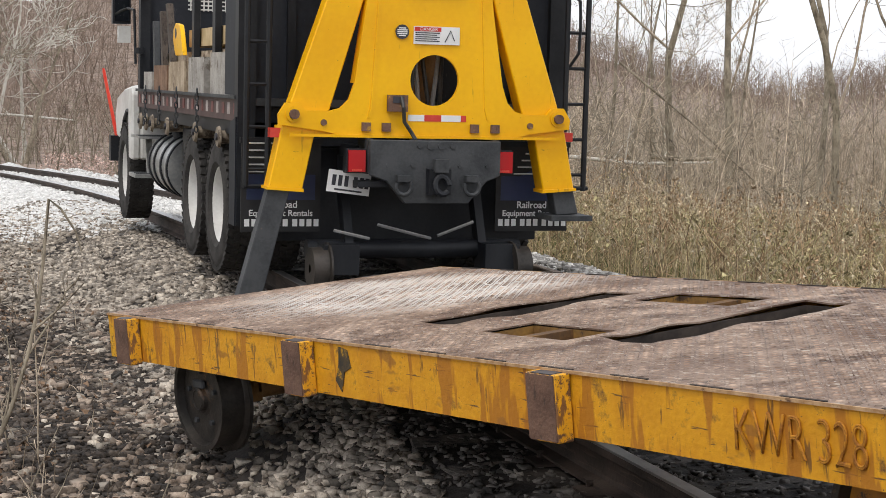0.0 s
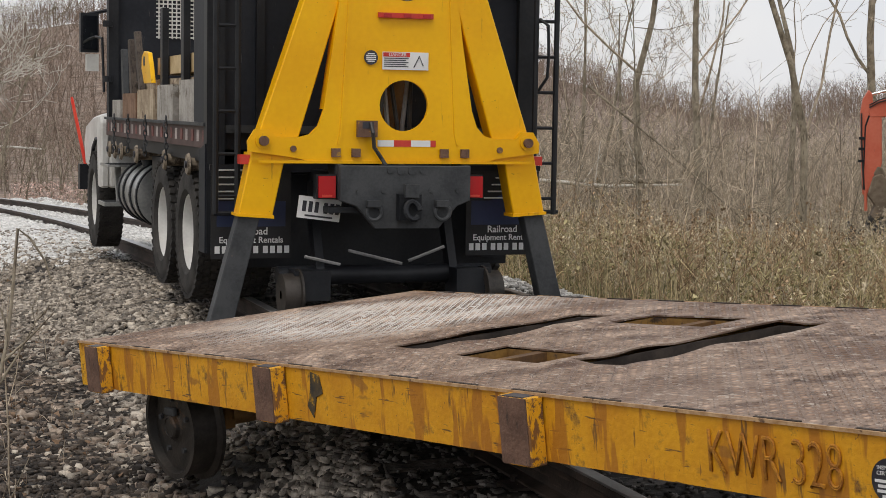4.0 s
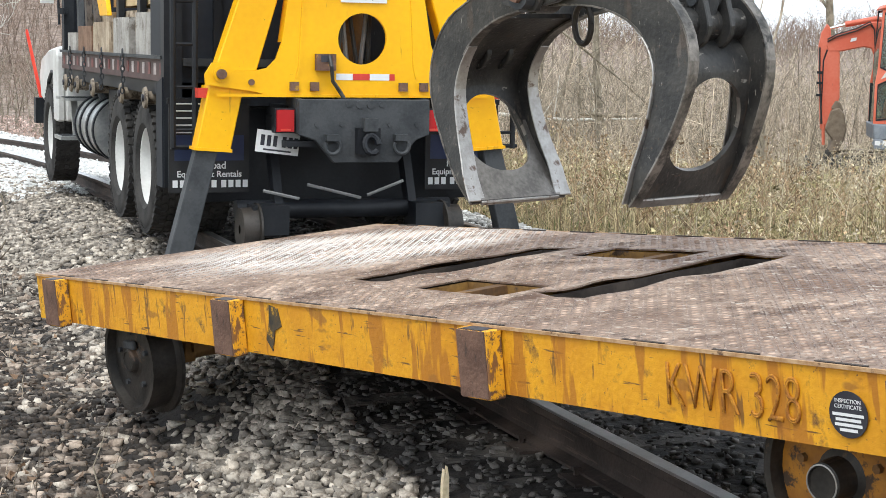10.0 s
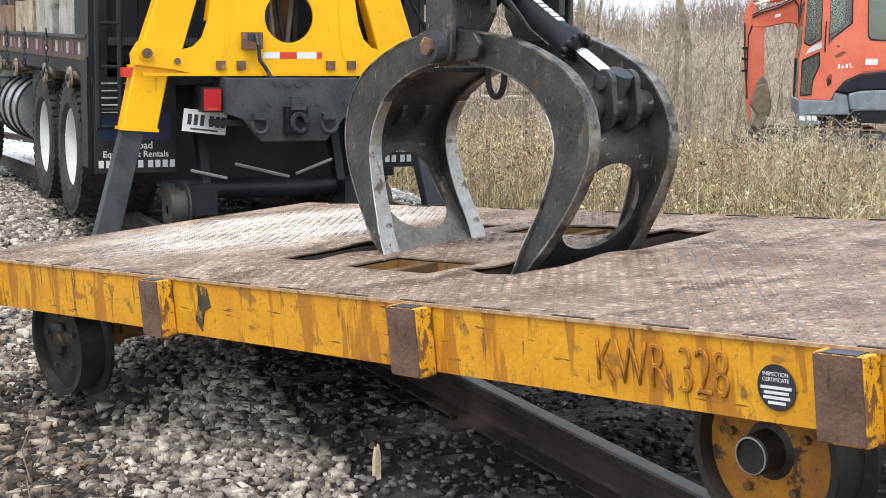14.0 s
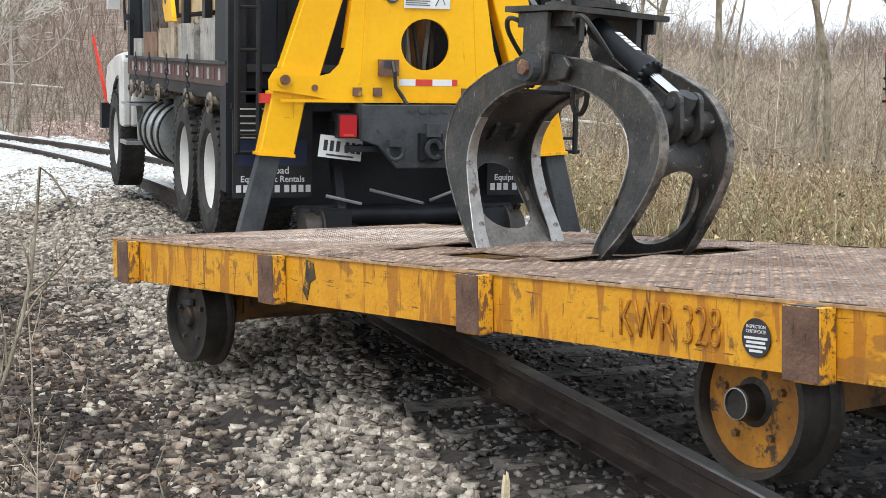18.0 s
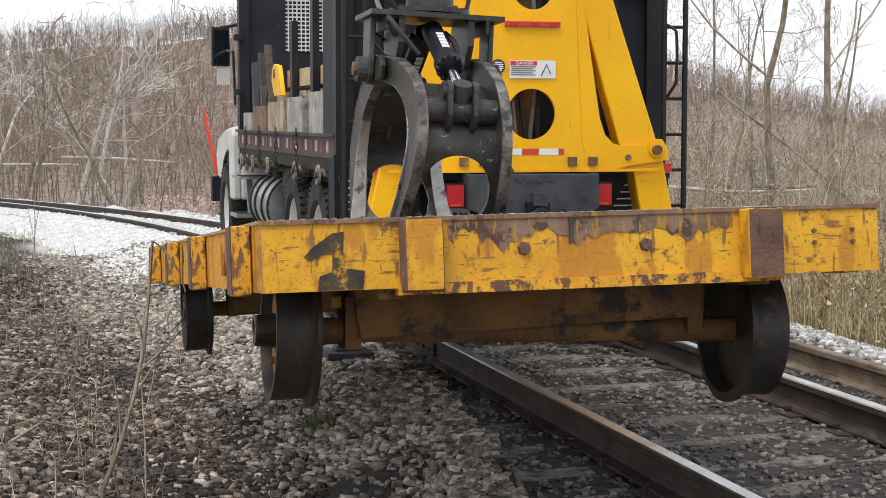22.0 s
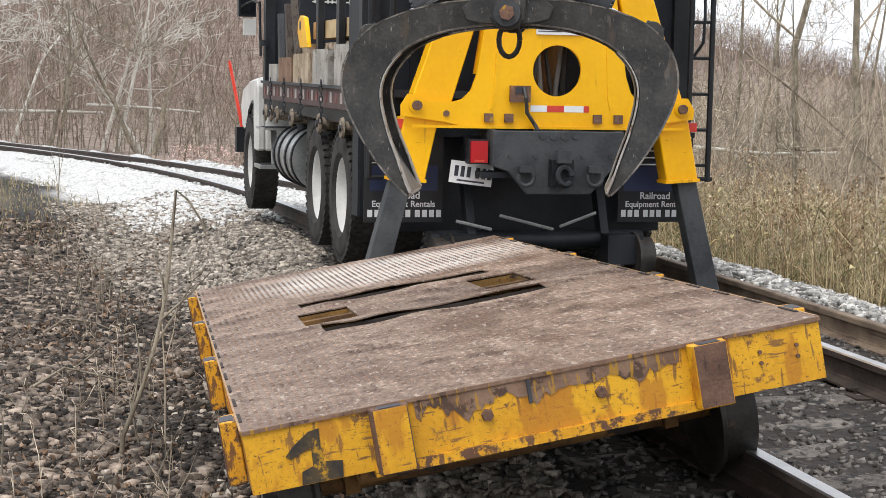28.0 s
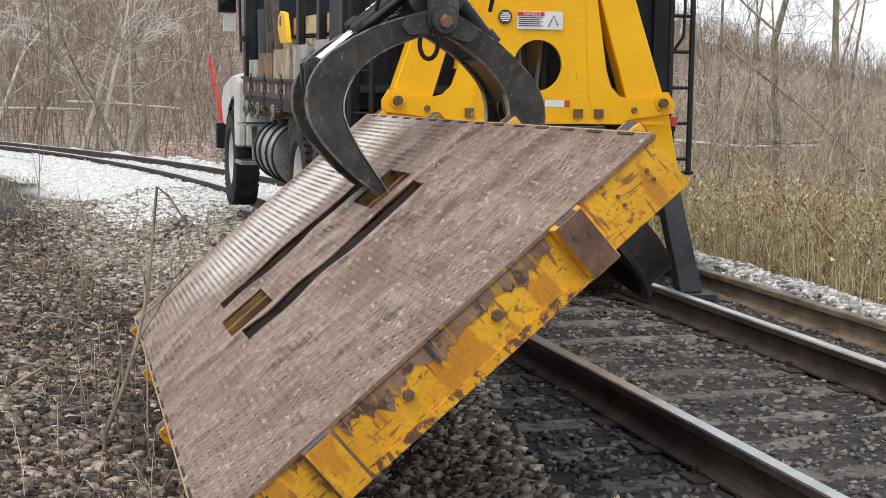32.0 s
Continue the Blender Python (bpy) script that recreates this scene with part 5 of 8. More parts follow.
tube(bm, [(-0.22, FRONT - 0.05, 1.37), (-0.215, FRONT - 0.09, 1.30), (-0.20, FRONT - 0.07, 1.2), (-0.14, FRONT - 0.06, 1.12), (-0.10, FRONT - 0.1, 1.04)], 0.014, 7)
part("cable", bm, HOSE, jb)
for x in (-0.46, -0.315, 0.335, 0.49):
    bm = B()
    box(bm, x - 0.03, x + 0.03, FRONT - 0.03, FRONT - 0.001, 1.13, 1.19)
    part("clearance_lamp", bm, RUST, truck, bevel=0.004)
for sx in (-1, 1):
    bm = B()
    box(bm, sx * 1.07 - 0.05, sx * 1.07 + 0.05, FRONT + 0.06, FRONT + 0.14, 1.075, 1.14)
    part("side_lamp", bm, REDREFLECT, truck)
# hoses seen through the round window
for i, x in enumerate((-0.08, -0.03, 0.03, 0.1, 0.17)):
    bm = B()
    tube(bm, [(x, 0.25, 1.0), (x + 0.03 * math.sin(i), 0.22 + 0.03 * (i % 2), 1.35), (x + 0.05 * math.cos(i * 2), 0.24, 1.75), (x, 0.25, 2.9)], 0.017, 7)
    part("hose", bm, GREYHOSE if i in (1, 3) else HOSE, truck, smooth=True)
bm = B()
tube(bm, [(0.06, 0.42, 1.0), (0.06, 0.42, 3.4)], 0.11, 16)
part("slewing_column", bm, DARKRUST, truck, smooth=True)

# tail: hitch plate, lamps, number plate, mud flaps
bm = B()
prism(bm, [(-0.455, 1.075), (-0.455, 0.83), (-0.335, 0.79), (-0.20, 0.635), (0.265, 0.635), (0.40, 0.79), (0.50, 0.83), (0.50, 1.075)], -0.12, -0.075)
hp = part("hitch_plate", bm, GREYSTEEL, truck, "charcoal steel hitch plate", bevel=0.006)
for x in (-0.44, 0.485):
    bm = B()
    box(bm, x - 0.02, x + 0.02, -0.074, 0.2, 0.84, 1.08)
    part("hitch_cheek", bm, GREYSTEEL, truck)
bm = B()
box(bm, -0.155, 0.20, -0.10, -0.076, 1.0, 1.082)
part("valve_block", bm, BLACK, truck, bevel=0.006)
for x in (-0.10, -0.02, 0.06, 0.14):
    bm = B()
    tube(bm, [(x, -0.128, 1.04), (x, -0.10, 1.04)], 0.02 if x in (-0.10, 0.14) else 0.028, 8)
    part("fitting", bm, GREYSTEEL, truck)
bm = B()
box(bm, -0.05, 0.11, -0.20, -0.121, 0.70, 0.88)
pt = part("pintle_hitch", bm, BLACK, truck, "greasy black pintle hitch", bevel=0.02)
bm = B()
tube(bm, [(0.03 + 0.05 * math.cos(a), -0.25 + 0.02 * math.sin(a), 0.77 + 0.06 * math.sin(a)) for a in [k * 0.5 for k in range(12)]], 0.022, 8)
part("hook", bm, BLACK, pt)
bm = B()
box(bm, -0.02, 0.08, -0.24, -0.18, 0.86, 0.95)
part("latch", bm, GREYSTEEL, pt, bevel=0.015)
for x in (-0.225, 0.275):
    bm = B()
    tube(bm, [(x + 0.055 * math.cos(a), -0.17, 0.755 + 0.055 * math.sin(a)) for a in [math.pi * 0.85 + k * 0.33 for k in range(14)]], 0.014, 8)
    part("tow_ring", bm, GREYSTEEL, truck, smooth=True)
    bm = B()
    box(bm, x - 0.045, x + 0.045, -0.18, -0.121, 0.79, 0.835)
    part("ring_bracket", bm, GREYSTEEL, truck, bevel=0.01)
for x in (-0.33, -0.15, 0.2, 0.4):
    bm = B()
    tube(bm, [(x, -0.13, 0.90), (x, -0.121, 0.90)], 0.014, 6)
    part("bolt", bm, GREYSTEEL, truck)
for x in (-0.535, 0.55):
    bm = B()
    box(bm, x - 0.06, x + 0.06, -0.075, 0.02, 0.85, 1.0)
    tl = part("tail_lamp", bm, REDLENS, truck, "red tail lamp", bevel=0.02)
    bm = B()
    box(bm, x - 0.07, x + 0.07, -0.05, 0.04, 0.84, 1.01)
    part("lamp_housing", bm, BLACK, tl, bevel=0.015)
    bm = B()
    box(bm, x - 0.035, x + 0.035, -0.079, -0.074, 0.855, 0.87)
    part("clear_lens", bm, REDREFLECT, tl)
    bm = B()
    box(bm, x - 0.045, x + 0.045, 0.0201, 0.3, 0.86, 0.95)
    part("lamp_arm", bm, BLACK, tl)
bm = B()
box(bm, -0.155, 0.155, -0.004, 0.004, -0.078, 0.078)
lp = part("number_plate", bm, WHITEVINYL, truck, "white number plate on a black bracket", bevel=0.003, at=pose(-0.545, 0.10, 0.765, 0, 7, 0))
for x in (-0.11, -0.065, -0.02, 0.045, 0.09, 0.13):
    bm = B()
    box(bm, x - 0.014, x + 0.014, -0.007, -0.0045, -0.03, 0.045)
    part("print_bar", bm, PRINTANDSHADE, lp)
bm = B()
box(bm, -0.1, 0.1, -0.007, -0.0045, -0.062, -0.05)
part("print_bar", bm, PRINTANDSHADE, lp)
bm = B()
box(bm, -0.52, -0.3, -0.06, 0.09, 0.745, 0.785)
part("plate_bracket", bm, BLACK, truck)
for sx in (-1, 1):
    x0, x1 = (-1.245, -0.668) if sx < 0 else (0.668, 1.245)
    bm = B()
    box(bm, x0, x1, 0.42, 0.432, 0.392, 1.04)
    fl = part("mud_flap", bm, FLAPRUBBER, truck, "black mud flap with pale lettering")
    bm = B()
    prism(bm, [(x0 + 0.04, 0.62), (x1 - 0.04, 0.62), (x1 - 0.04, 0.80), ((x0 + x1) / 2 + 0.14, 0.80), ((x0 + x1) / 2 + 0.02, 0.86), ((x0 + x1) / 2 - 0.1, 0.80), (x0 + 0.04, 0.80)], 0.4185, 0.4199)
    part("blue_panel", bm, BLUEPRINT_, fl)
    cx = (x0 + x1) / 2
    letters("flap_lettering", "Railroad", 0.072, WHITEVINYL, fl, pose(cx, 0.4175, 0.585, 90, 0, 0), 0.0006, 0.001)
    letters("flap_lettering", "Equipment Rentals", 0.062, WHITEVINYL, fl, pose(cx, 0.4175, 0.523, 90, 0, 0), 0.0006, 0.001)
    for k in range(10):
        x = cx - 0.235 + k * 0.052 + (0.018 if k > 2 else 0) + (0.018 if k > 5 else 0) - 0.01
        bm = B()
        box(bm, x - 0.018, x + 0.018, 0.4165, 0.4185, 0.43, 0.482)
        part("print_bar", bm, WHITEVINYL, fl)
    for k in range(5):
        bm = B()
        tube(bm, [(sx * (0.80 + k * 0.03), 0.40, 0.82 + 0.05 * k), (sx * 1.22, 0.40, 0.82 + 0.05 * k)], 0.006, 5)
        part("chrome_stripe", bm, WHITEPAINT, fl)
    bm = B()
    box(bm, x0 - 0.01, x1 + 0.01, 0.415, 0.44, 1.02, 1.06)
    part("flap_bar", bm, BLACK, fl)
# rail gear behind the tyres
bm = B()
tube(bm, [(-0.80, 0.28, 0.28), (0.80, 0.28, 0.28)], 0.07, 14)
ra = part("rail_gear_axle", bm, BLACK, truck, smooth=True)
for sx in (-1, 1):
    bm = B()
    m = pose(sx * 0.75, 0.12, 0.16) @ ALONG_X
    lathe(bm, [(0.03, -0.06), (0.15, -0.06), (0.155, 0.05), (0.185, 0.055), (0.185, 0.07), (0.12, 0.075), (0.03, 0.05)] if sx < 0 else [(0.03, 0.06), (0.15, 0.06), (0.155, -0.05), (0.185, -0.055), (0.185, -0.07), (0.12, -0.075), (0.03, -0.05)], m, 30)
    bmesh.ops.recalc_face_normals(bm, faces=bm.faces[:])
    part("guide_wheel", bm, WHEELSTEEL, truck, "small flanged guide wheel", smooth=True)
    bm = B()
    box(bm, sx * 0.60 - 0.13, sx * 0.60 + 0.13, 0.05, 0.3, 0.12, 0.33)
    part("guide_bracket", bm, BLACK, truck, bevel=0.01)
    bm = B()
    prism(bm, [(0.2, 0.3), (0.32, 0.3), (0.55, 0.8), (0.42, 0.8)], sx * 0.5 - 0.03, sx * 0.5 + 0.03, "yz")
    part("guide_arm", bm, BLACK, truck)
bm = B()
box(bm, -1.1, 1.1, 0.7, 0.74, 0.30, 0.98)
part("inner_bulkhead", bm, BLACK, truck)
for k, (a, b) in enumerate((((-0.62, 0.2, 0.42), (-0.36, 0.2, 0.36)), ((0.15, 0.2, 0.38), (0.42, 0.2, 0.48)), ((-0.3, 0.2, 0.46), (0.1, 0.2, 0.36)))):
    bm = B()
    tube(bm, [a, b], 0.012, 6)
    part("air_line", bm, GREYHOSE, truck)

# side tanks, steps and cab
bm = B()
tube(bm, [(-0.93, 3.95, 0.64), (-0.93, 5.2, 0.64)], 0.29, 32)
tk = part("fuel_tank", bm, TANKSTEEL, truck, "round brushed metal fuel tank", smooth=True)
for y in (4.0, 4.38, 4.8, 5.12):
    bm = B()
    lathe(bm, [(0.285, -0.03), (0.306, -0.03), (0.306, 0.03), (0.285, 0.03), (0.285, -0.03)], pose(-0.93, y, 0.64) @ ALONG_Y, 32)
    part("tank_strap", bm, BLACK, tk, smooth=True)
bm = B()
tube(bm, [(-1.02, 4.58, 0.90), (-1.05, 4.58, 0.985)], 0.05, 14)
part("filler_cap", bm, GREYSTEEL, tk)
bm = B()
box(bm, -1.12, -0.6, 3.3, 3.75, 0.34, 1.02)
part("tool_box", bm, BLACK, truck, bevel=0.012)
for z0, z1, x0, x1, y0, y1 in ((0.475, 0.51, -1.34, -1.02, 5.28, 5.75), (0.862, 0.885, -1.31, -0.98, 5.22, 5.85)):
    bm = B()
    box(bm, x0, x1, y0, y1, z0, z1)
    st_ = part("cab_step", bm, TANKSTEEL, truck, "bare metal step plate", bevel=0.006)
    for k in range(3):
        bm = B()
        box(bm, x0 + 0.02, x1 - 0.02, y0 + 0.06 + k * 0.14, y0 + 0.1 + k * 0.14, z1, z1 + 0.006)
        part("grip_strip", bm, GREYSTEEL, st_)
bm = B()
prism(bm, [(5.4, 0.51), (5.46, 0.51), (5.62, 0.862), (5.56, 0.862)], -1.2, -1.14, "yz")
part("step_hanger", bm, TANKSTEEL, truck)
FENDER = [(6.0, 0.62), (6.26, 0.62), (6.34, 0.84), (6.48, 1.0), (6.72, 1.1), (7.04, 1.1), (7.28, 1.0), (7.42, 0.8), (7.55, 0.74), (8.0, 0.8), (8.12, 1.05), (7.95, 1.24), (7.4, 1.33), (6.8, 1.37), (6.2, 1.39), (6.06, 1.37), (6.0, 1.30)]
for x0, x1 in ((-1.19, -0.84), (0.84, 1.19)):
    bm = B()
    prism(bm, FENDER, x0, x1, "yz")
    s0 = -1 if x0 < 0 else 1
    prism(bm, [(6.0, 0.62), (6.24, 0.62), (6.3, 0.95), (6.3, 1.36), (6.06, 1.37), (6.0, 1.3)], min(s0 * 1.19, s0 * 1.28), max(s0 * 1.19, s0 * 1.28), "yz")
    fd = part("fender", bm, WHITEPAINT, truck, "white front fender over the wheel", bevel=0.02)
    bm = B()
    tube(bm, [(x0 - 0.004 if x0 < 0 else x1 + 0.004, y, z) for y, z in ((6.26, 0.63), (6.345, 0.845), (6.485, 1.005), (6.72, 1.105), (7.04, 1.105), (7.28, 1.005), (7.42, 0.805))], 0.02, 8)
    part("fender_lip", bm, BLACK, fd)
bm = B()
prism(bm, [(6.02, 0.9), (6.02, 1.52), (7.3, 1.56), (7.95, 1.46), (8.14, 1.2), (8.14, 0.85)], -0.838, 0.838, "yz")
part("hood", bm, WHITEPAINT, truck, "white hood", bevel=0.05)
bm = B()
prism(bm, [(5.98, 1.53), (7.2, 1.57), (6.95, 2.62), (6.05, 2.7)], -1.0, 1.0, "yz")
cb = part("cab", bm, NAVYBLACK, truck, "dark cab behind the headboard", bevel=0.05)
for sx in (-1,):
    bm = B()
    box(bm, sx * 1.27 - 0.095, sx * 1.27 + 0.095, 6.95, 7.08, 2.03, 2.45)
    mr = part("door_mirror", bm, BLACK, truck, "black door mirror", bevel=0.03)
    bm = B()
    box(bm, sx * 1.27 - 0.075, sx * 1.27 + 0.075, 6.94, 6.949, 2.06, 2.42)
    part("mirror_glass", bm, MIRROR, mr)
    bm = B()
    box(bm, sx * 1.24 - 0.065, sx * 1.24 + 0.065, 6.95, 7.05, 1.83, 2.01)
    part("round_mirror", bm, WHITEPAINT, mr, bevel=0.03)
    bm = B()
    tube(bm, [(sx * 1.27, 7.0, 2.44), (sx * 1.0, 7.0, 2.5)], 0.02, 6)
    tube(bm, [(sx * 1.2, 6.98, 2.2), (sx * 1.24, 6.6, 2.18), (sx * 1.25, 6.1, 2.15), (sx * 1.25, 5.98, 1.6)], 0.015, 6)
    part("mirror_arm", bm, BLACK, mr)
bm = B()
tube(bm, [(-1.165, 8.2, 0.79), (-1.316, 8.2, 1.53)], [0.021, 0.018], 8)
tube(bm, [(-1.315, 8.2, 1.528), (-1.321, 8.2, 1.556)], [0.014, 0.012], 8)
part("corner_marker", bm, STAKE_RED, truck, "fluorescent red corner marker pole")
bm = B()
box(bm, -1.235, 1.235, 8.15, 8.32, 0.5, 0.79)
part("front_bumper", bm, BLACK, truck, bevel=0.02)
# work lamps over the bulkhead
for x, mt in ((-0.78, GREYSTEEL), (-0.55, AMBER), (0.62, AMBER), (0.86, GREYSTEEL)):
    bm = B()
    box(bm, x - 0.07, x + 0.07, 0.5, 0.6, 2.62, 2.74)
    wl_ = part("work_lamp", bm, mt, truck, bevel=0.015)
    bm = B()
    tube(bm, [(x, 0.6, 2.66), (x, 0.62, 2.44)], 0.012, 6)
    part("lamp_stem", bm, BLACK, wl_)
bm = B()
tube(bm, [(-1.1, 0.6, 2.64), (1.12, 0.6, 2.66)], 0.022, 8)
part("lamp_rail", bm, BLACK, truck)

# ---------------------------------------------------------------- grapple
TINE_OUT = [(0.05, 0.075), (-0.10, 0.066), (-0.29, 0.055), (-0.48, 0.012), (-0.645, -0.06), (-0.745, -0.17), (-0.782, -0.29), (-0.765, -0.41), (-0.70, -0.55), (-0.61, -0.69), (-0.53, -0.785), (-0.472, -0.842)]
TINE_IN = [(0.05, -0.06), (-0.03, -0.05), (-0.16, -0.058), (-0.32, -0.085), (-0.47, -0.15), (-0.56, -0.24), (-0.598, -0.33), (-0.597, -0.42), (-0.565, -0.55), (-0.52, -0.67), (-0.485, -0.77), (-0.458, -0.832)]
HINGE_HALF = 0.233


def along(points, u):
    """A smooth point on a row of points, u from 0 to 1."""
    n = len(points) - 1
    f = min(n - 1e-6, max(0.0, u * n))
    i = int(f)
    t = f - i
    p0, p1, p2, p3 = (points[min(n, max(0, i + k))] for k in (-1, 0, 1, 2))
    return tuple(0.5 * (2 * b + (c - a) * t + (2 * a - 5 * b + 4 * c - d) * t * t + (3 * b - a - 3 * c + d) * t ** 3) for a, b, c, d in zip(p0, p1, p2, p3))


def curved(points, n=22):
    """A smooth run of points through a few given ones."""
    return [along(points, k / n) for k in range(n + 1)]


def waist(u):
    """Half the spacing of a tine's side plates: widest at hinge and tip."""
    return HINGE_HALF + 0.006 - 0.042 * max(0.0, 1 - ((u - 0.45) / 0.4) ** 2)


def tine_meshes():
    out = [along(TINE_OUT, k / 28) for k in range(29)]
    inn = [along(TINE_IN, k / 28) for k in range(29)]
    made = {}
    # a strip of plate, closed; the plates draw together at the shoulder and spread again to the tips
    def plate(y0, y1, side):
        rows = []
        for k, (o, i) in enumerate(zip(out, inn)):
            w = side * (waist(k / 28) - HINGE_HALF)
            rows.append([bm.verts.new((o[0], y0 + w, o[1])), bm.verts.new((o[0], y1 + w, o[1])), bm.verts.new((i[0], y1 + w, i[1])), bm.verts.new((i[0], y0 + w, i[1]))])
        for a, b in zip(rows, rows[1:]):
            for k in range(4):
                bm.faces.new((a[k], a[(k + 1) % 4], b[(k + 1) % 4], b[k]))
        bm.faces.new(rows[0][::-1])
        bm.faces.new(rows[-1])
    for side in (-1, 1):
        bm = B()
        plate(-0.022, 0.022, side)
        bmesh.ops.recalc_face_normals(bm, faces=bm.faces[:])
        made["side_plate", side] = mesh_from("side_plate", bm, CLAWBLACK, smooth=True, bevel=0.004)
    for side in (-1, 1):
        bm = B()
        rows = []
        for k in range(11, 29):
            i, o = inn[k], out[k]
            d = Vector((i[0] - o[0], i[1] - o[1])).normalized()
            w, c = 0.024 + 0.02 * (k - 11) / 17, side * (waist(k / 28) - HINGE_HALF)
            rows.append([bm.verts.new((i[0] + d.x * e, y + c, i[1] + d.y * e)) for e, y in ((0.0, -w), (0.008, -w), (0.008, w), (0.0, w))])
        for a, b in zip(rows, rows[1:]):
            for k in range(4):
                bm.faces.new((a[k], a[(k + 1) % 4], b[(k + 1) % 4], b[k]))
        bm.faces.new(rows[0][::-1])
        bm.faces.new(rows[-1])
        bmesh.ops.recalc_face_normals(bm, faces=bm.faces[:])
        made["liner", side] = mesh_from("liner", bm, CLAWEDGE, bevel=0.002)
    # rubbed rims on the plates' outer edges and on the upper inner edges
    for key, edge, other, k0, k1, wide in (("outer_rim", out, inn, 2, 28, 0.006), ("inner_rim", inn, out, 3, 12, 0.007)):
        for side in (-1, 1):
            bm = B()
            rows = []
            for k in range(k0, k1 + 1):
                a, b = edge[k], other[k]
                d = Vector((b[0] - a[0], b[1] - a[1])).normalized()
                c = side * (waist(k / 28) - HINGE_HALF)
                rows.append([bm.verts.new((a[0] + d.x * e, y + c, a[1] + d.y * e)) for e, y in ((-0.003, -0.0245), (wide, -0.0245), (wide, 0.0245), (-0.003, 0.0245))])
            for a, b in zip(rows, rows[1:]):
                for k in range(4):
                    bm.faces.new((a[k], a[(k + 1) % 4], b[(k + 1) % 4], b[k]))
            bm.faces.new(rows[0][::-1])
            bm.faces.new(rows[-1])
            bmesh.ops.recalc_face_normals(bm, faces=bm.faces[:])
            made[key, side] = mesh_from(key, bm, WORNRIM)
    # curved back shell with an oval window low down
    bm = B()
    nu, nv = 52, 20
    grid = {}
    def v(i, j):
        if (i, j) not in grid:
            u = 0.25 + 0.75 * i / nu
            o, n = along(TINE_OUT, u), along(TINE_IN, u)
            f = 0.78 - 0.33 * smoothstep(0.35, 0.6, u)
            grid[i, j] = bm.verts.new((o[0] * (1 - f) + n[0] * f, (j / nv * 2 - 1) * (waist(u) - 0.02), o[1] * (1 - f) + n[1] * f))
        return grid[i, j]
    for i in range(nu):
        for j in range(nv):
            u, y = 0.25 + 0.75 * (i + 0.5) / nu, ((j + 0.5) / nv * 2 - 1)
            if ((u - 0.73) / 0.122) ** 2 + (y / 0.86) ** 2 < 1:
                continue
            bm.faces.new((v(i, j), v(i + 1, j), v(i + 1, j + 1), v(i, j + 1)))
    # round the window's rim
    for (i, j), vert in grid.items():
        u, y = 0.25 + 0.75 * i / nu, (j / nv * 2 - 1)
        e = math.hypot((u - 0.73) / 0.122, y / 0.86)
        if 0.80 < e < 1.0 or (e < 1.12 and any(len(ed.link_faces) == 1 for ed in vert.link_edges)):
            k = 1.0 / e
            uu, yy = 0.73 + (u - 0.73) * k, y * k
            o, n = along(TINE_OUT, uu), along(TINE_IN, uu)
            vert.co = (o[0] * 0.55 + n[0] * 0.45, yy * (waist(uu) - 0.02), o[1] * 0.55 + n[1] * 0.45)
    bmesh.ops.recalc_face_normals(bm, faces=bm.faces[:])
    bmesh.ops.solidify(bm, geom=bm.faces[:], thickness=0.02)
    made["back_shell"] = mesh_from("back_shell", bm, CLAWBLACK, smooth=True)
    # the hollow side is rubbed grey towards the tip
    made["back_shell"].materials.append(WORNSHELL)
    for p in made["back_shell"].polygons:
        c = p.center
        inward = p.normal.x * (-0.15 - c.x) + p.normal.z * (-0.45 - c.z)
        if inward > 0 and c.z < -0.47 + 0.08 * noise.noise((c.x * 9, c.y * 9, c.z * 9)):
            p.material_index = 1
    bm = B()
    tube(bm, [(-0.635, -HINGE_HALF + 0.05, -0.175), (-0.635, HINGE_HALF - 0.05, -0.175)], 0.06, 24)
    made["cross_tube"] = mesh_from("cross_tube", bm, CLAWBLACK, smooth=True)
    bm = B()
    lobe = [(-0.668 + 0.052 * math.cos(a), -0.088 + 0.052 * math.sin(a)) for a in [math.radians(-10 + 20 * k) for k in range(11)]]
    foot = [(-0.648 + 0.088 * math.cos(a), -0.185 + 0.088 * math.sin(a)) for a in [math.radians(165 + 20 * k) for k in range(11)]]
    prism(bm, lobe + foot, -0.013, 0.013)
    made["ear"] = mesh_from("ear", bm, CLAWBLACK, bevel=0.004)
    bm = B()
    tube(bm, [(-0.668, -0.085, -0.088), (-0.668, 0.085, -0.088)], 0.026, 12)
    made["clevis_pin"] = mesh_from("clevis_pin", bm, GREYSTEEL, smooth=True)
    bm = B()
    prism(bm, [(-0.03, 0.072), (-0.165, 0.066), (-0.213, 0.024), (-0.19, -0.03), (-0.13, -0.045), (-0.03, -0.052)], -0.012, 0.012)
    made["fish_plate"] = mesh_from("fish_plate", bm, CLAWBLACK, bevel=0.004)
    bm = B()
    tube(bm, [(0, -0.05, 0), (0, 0.05, 0)], 0.075, 20)
    made["hinge_boss"] = mesh_from("hinge_boss", bm, CLAWBLACK, smooth=True)
    bm = B()
    box(bm, -0.02, 0.02, -HINGE_HALF + 0.018, HINGE_HALF - 0.018, -0.012, 0.012, pose(-0.468, 0, -0.828, 0, 50, 0))
    made["cutting_edge"] = mesh_from("cutting_edge", bm, CLAWEDGE, bevel=0.004)
    return made


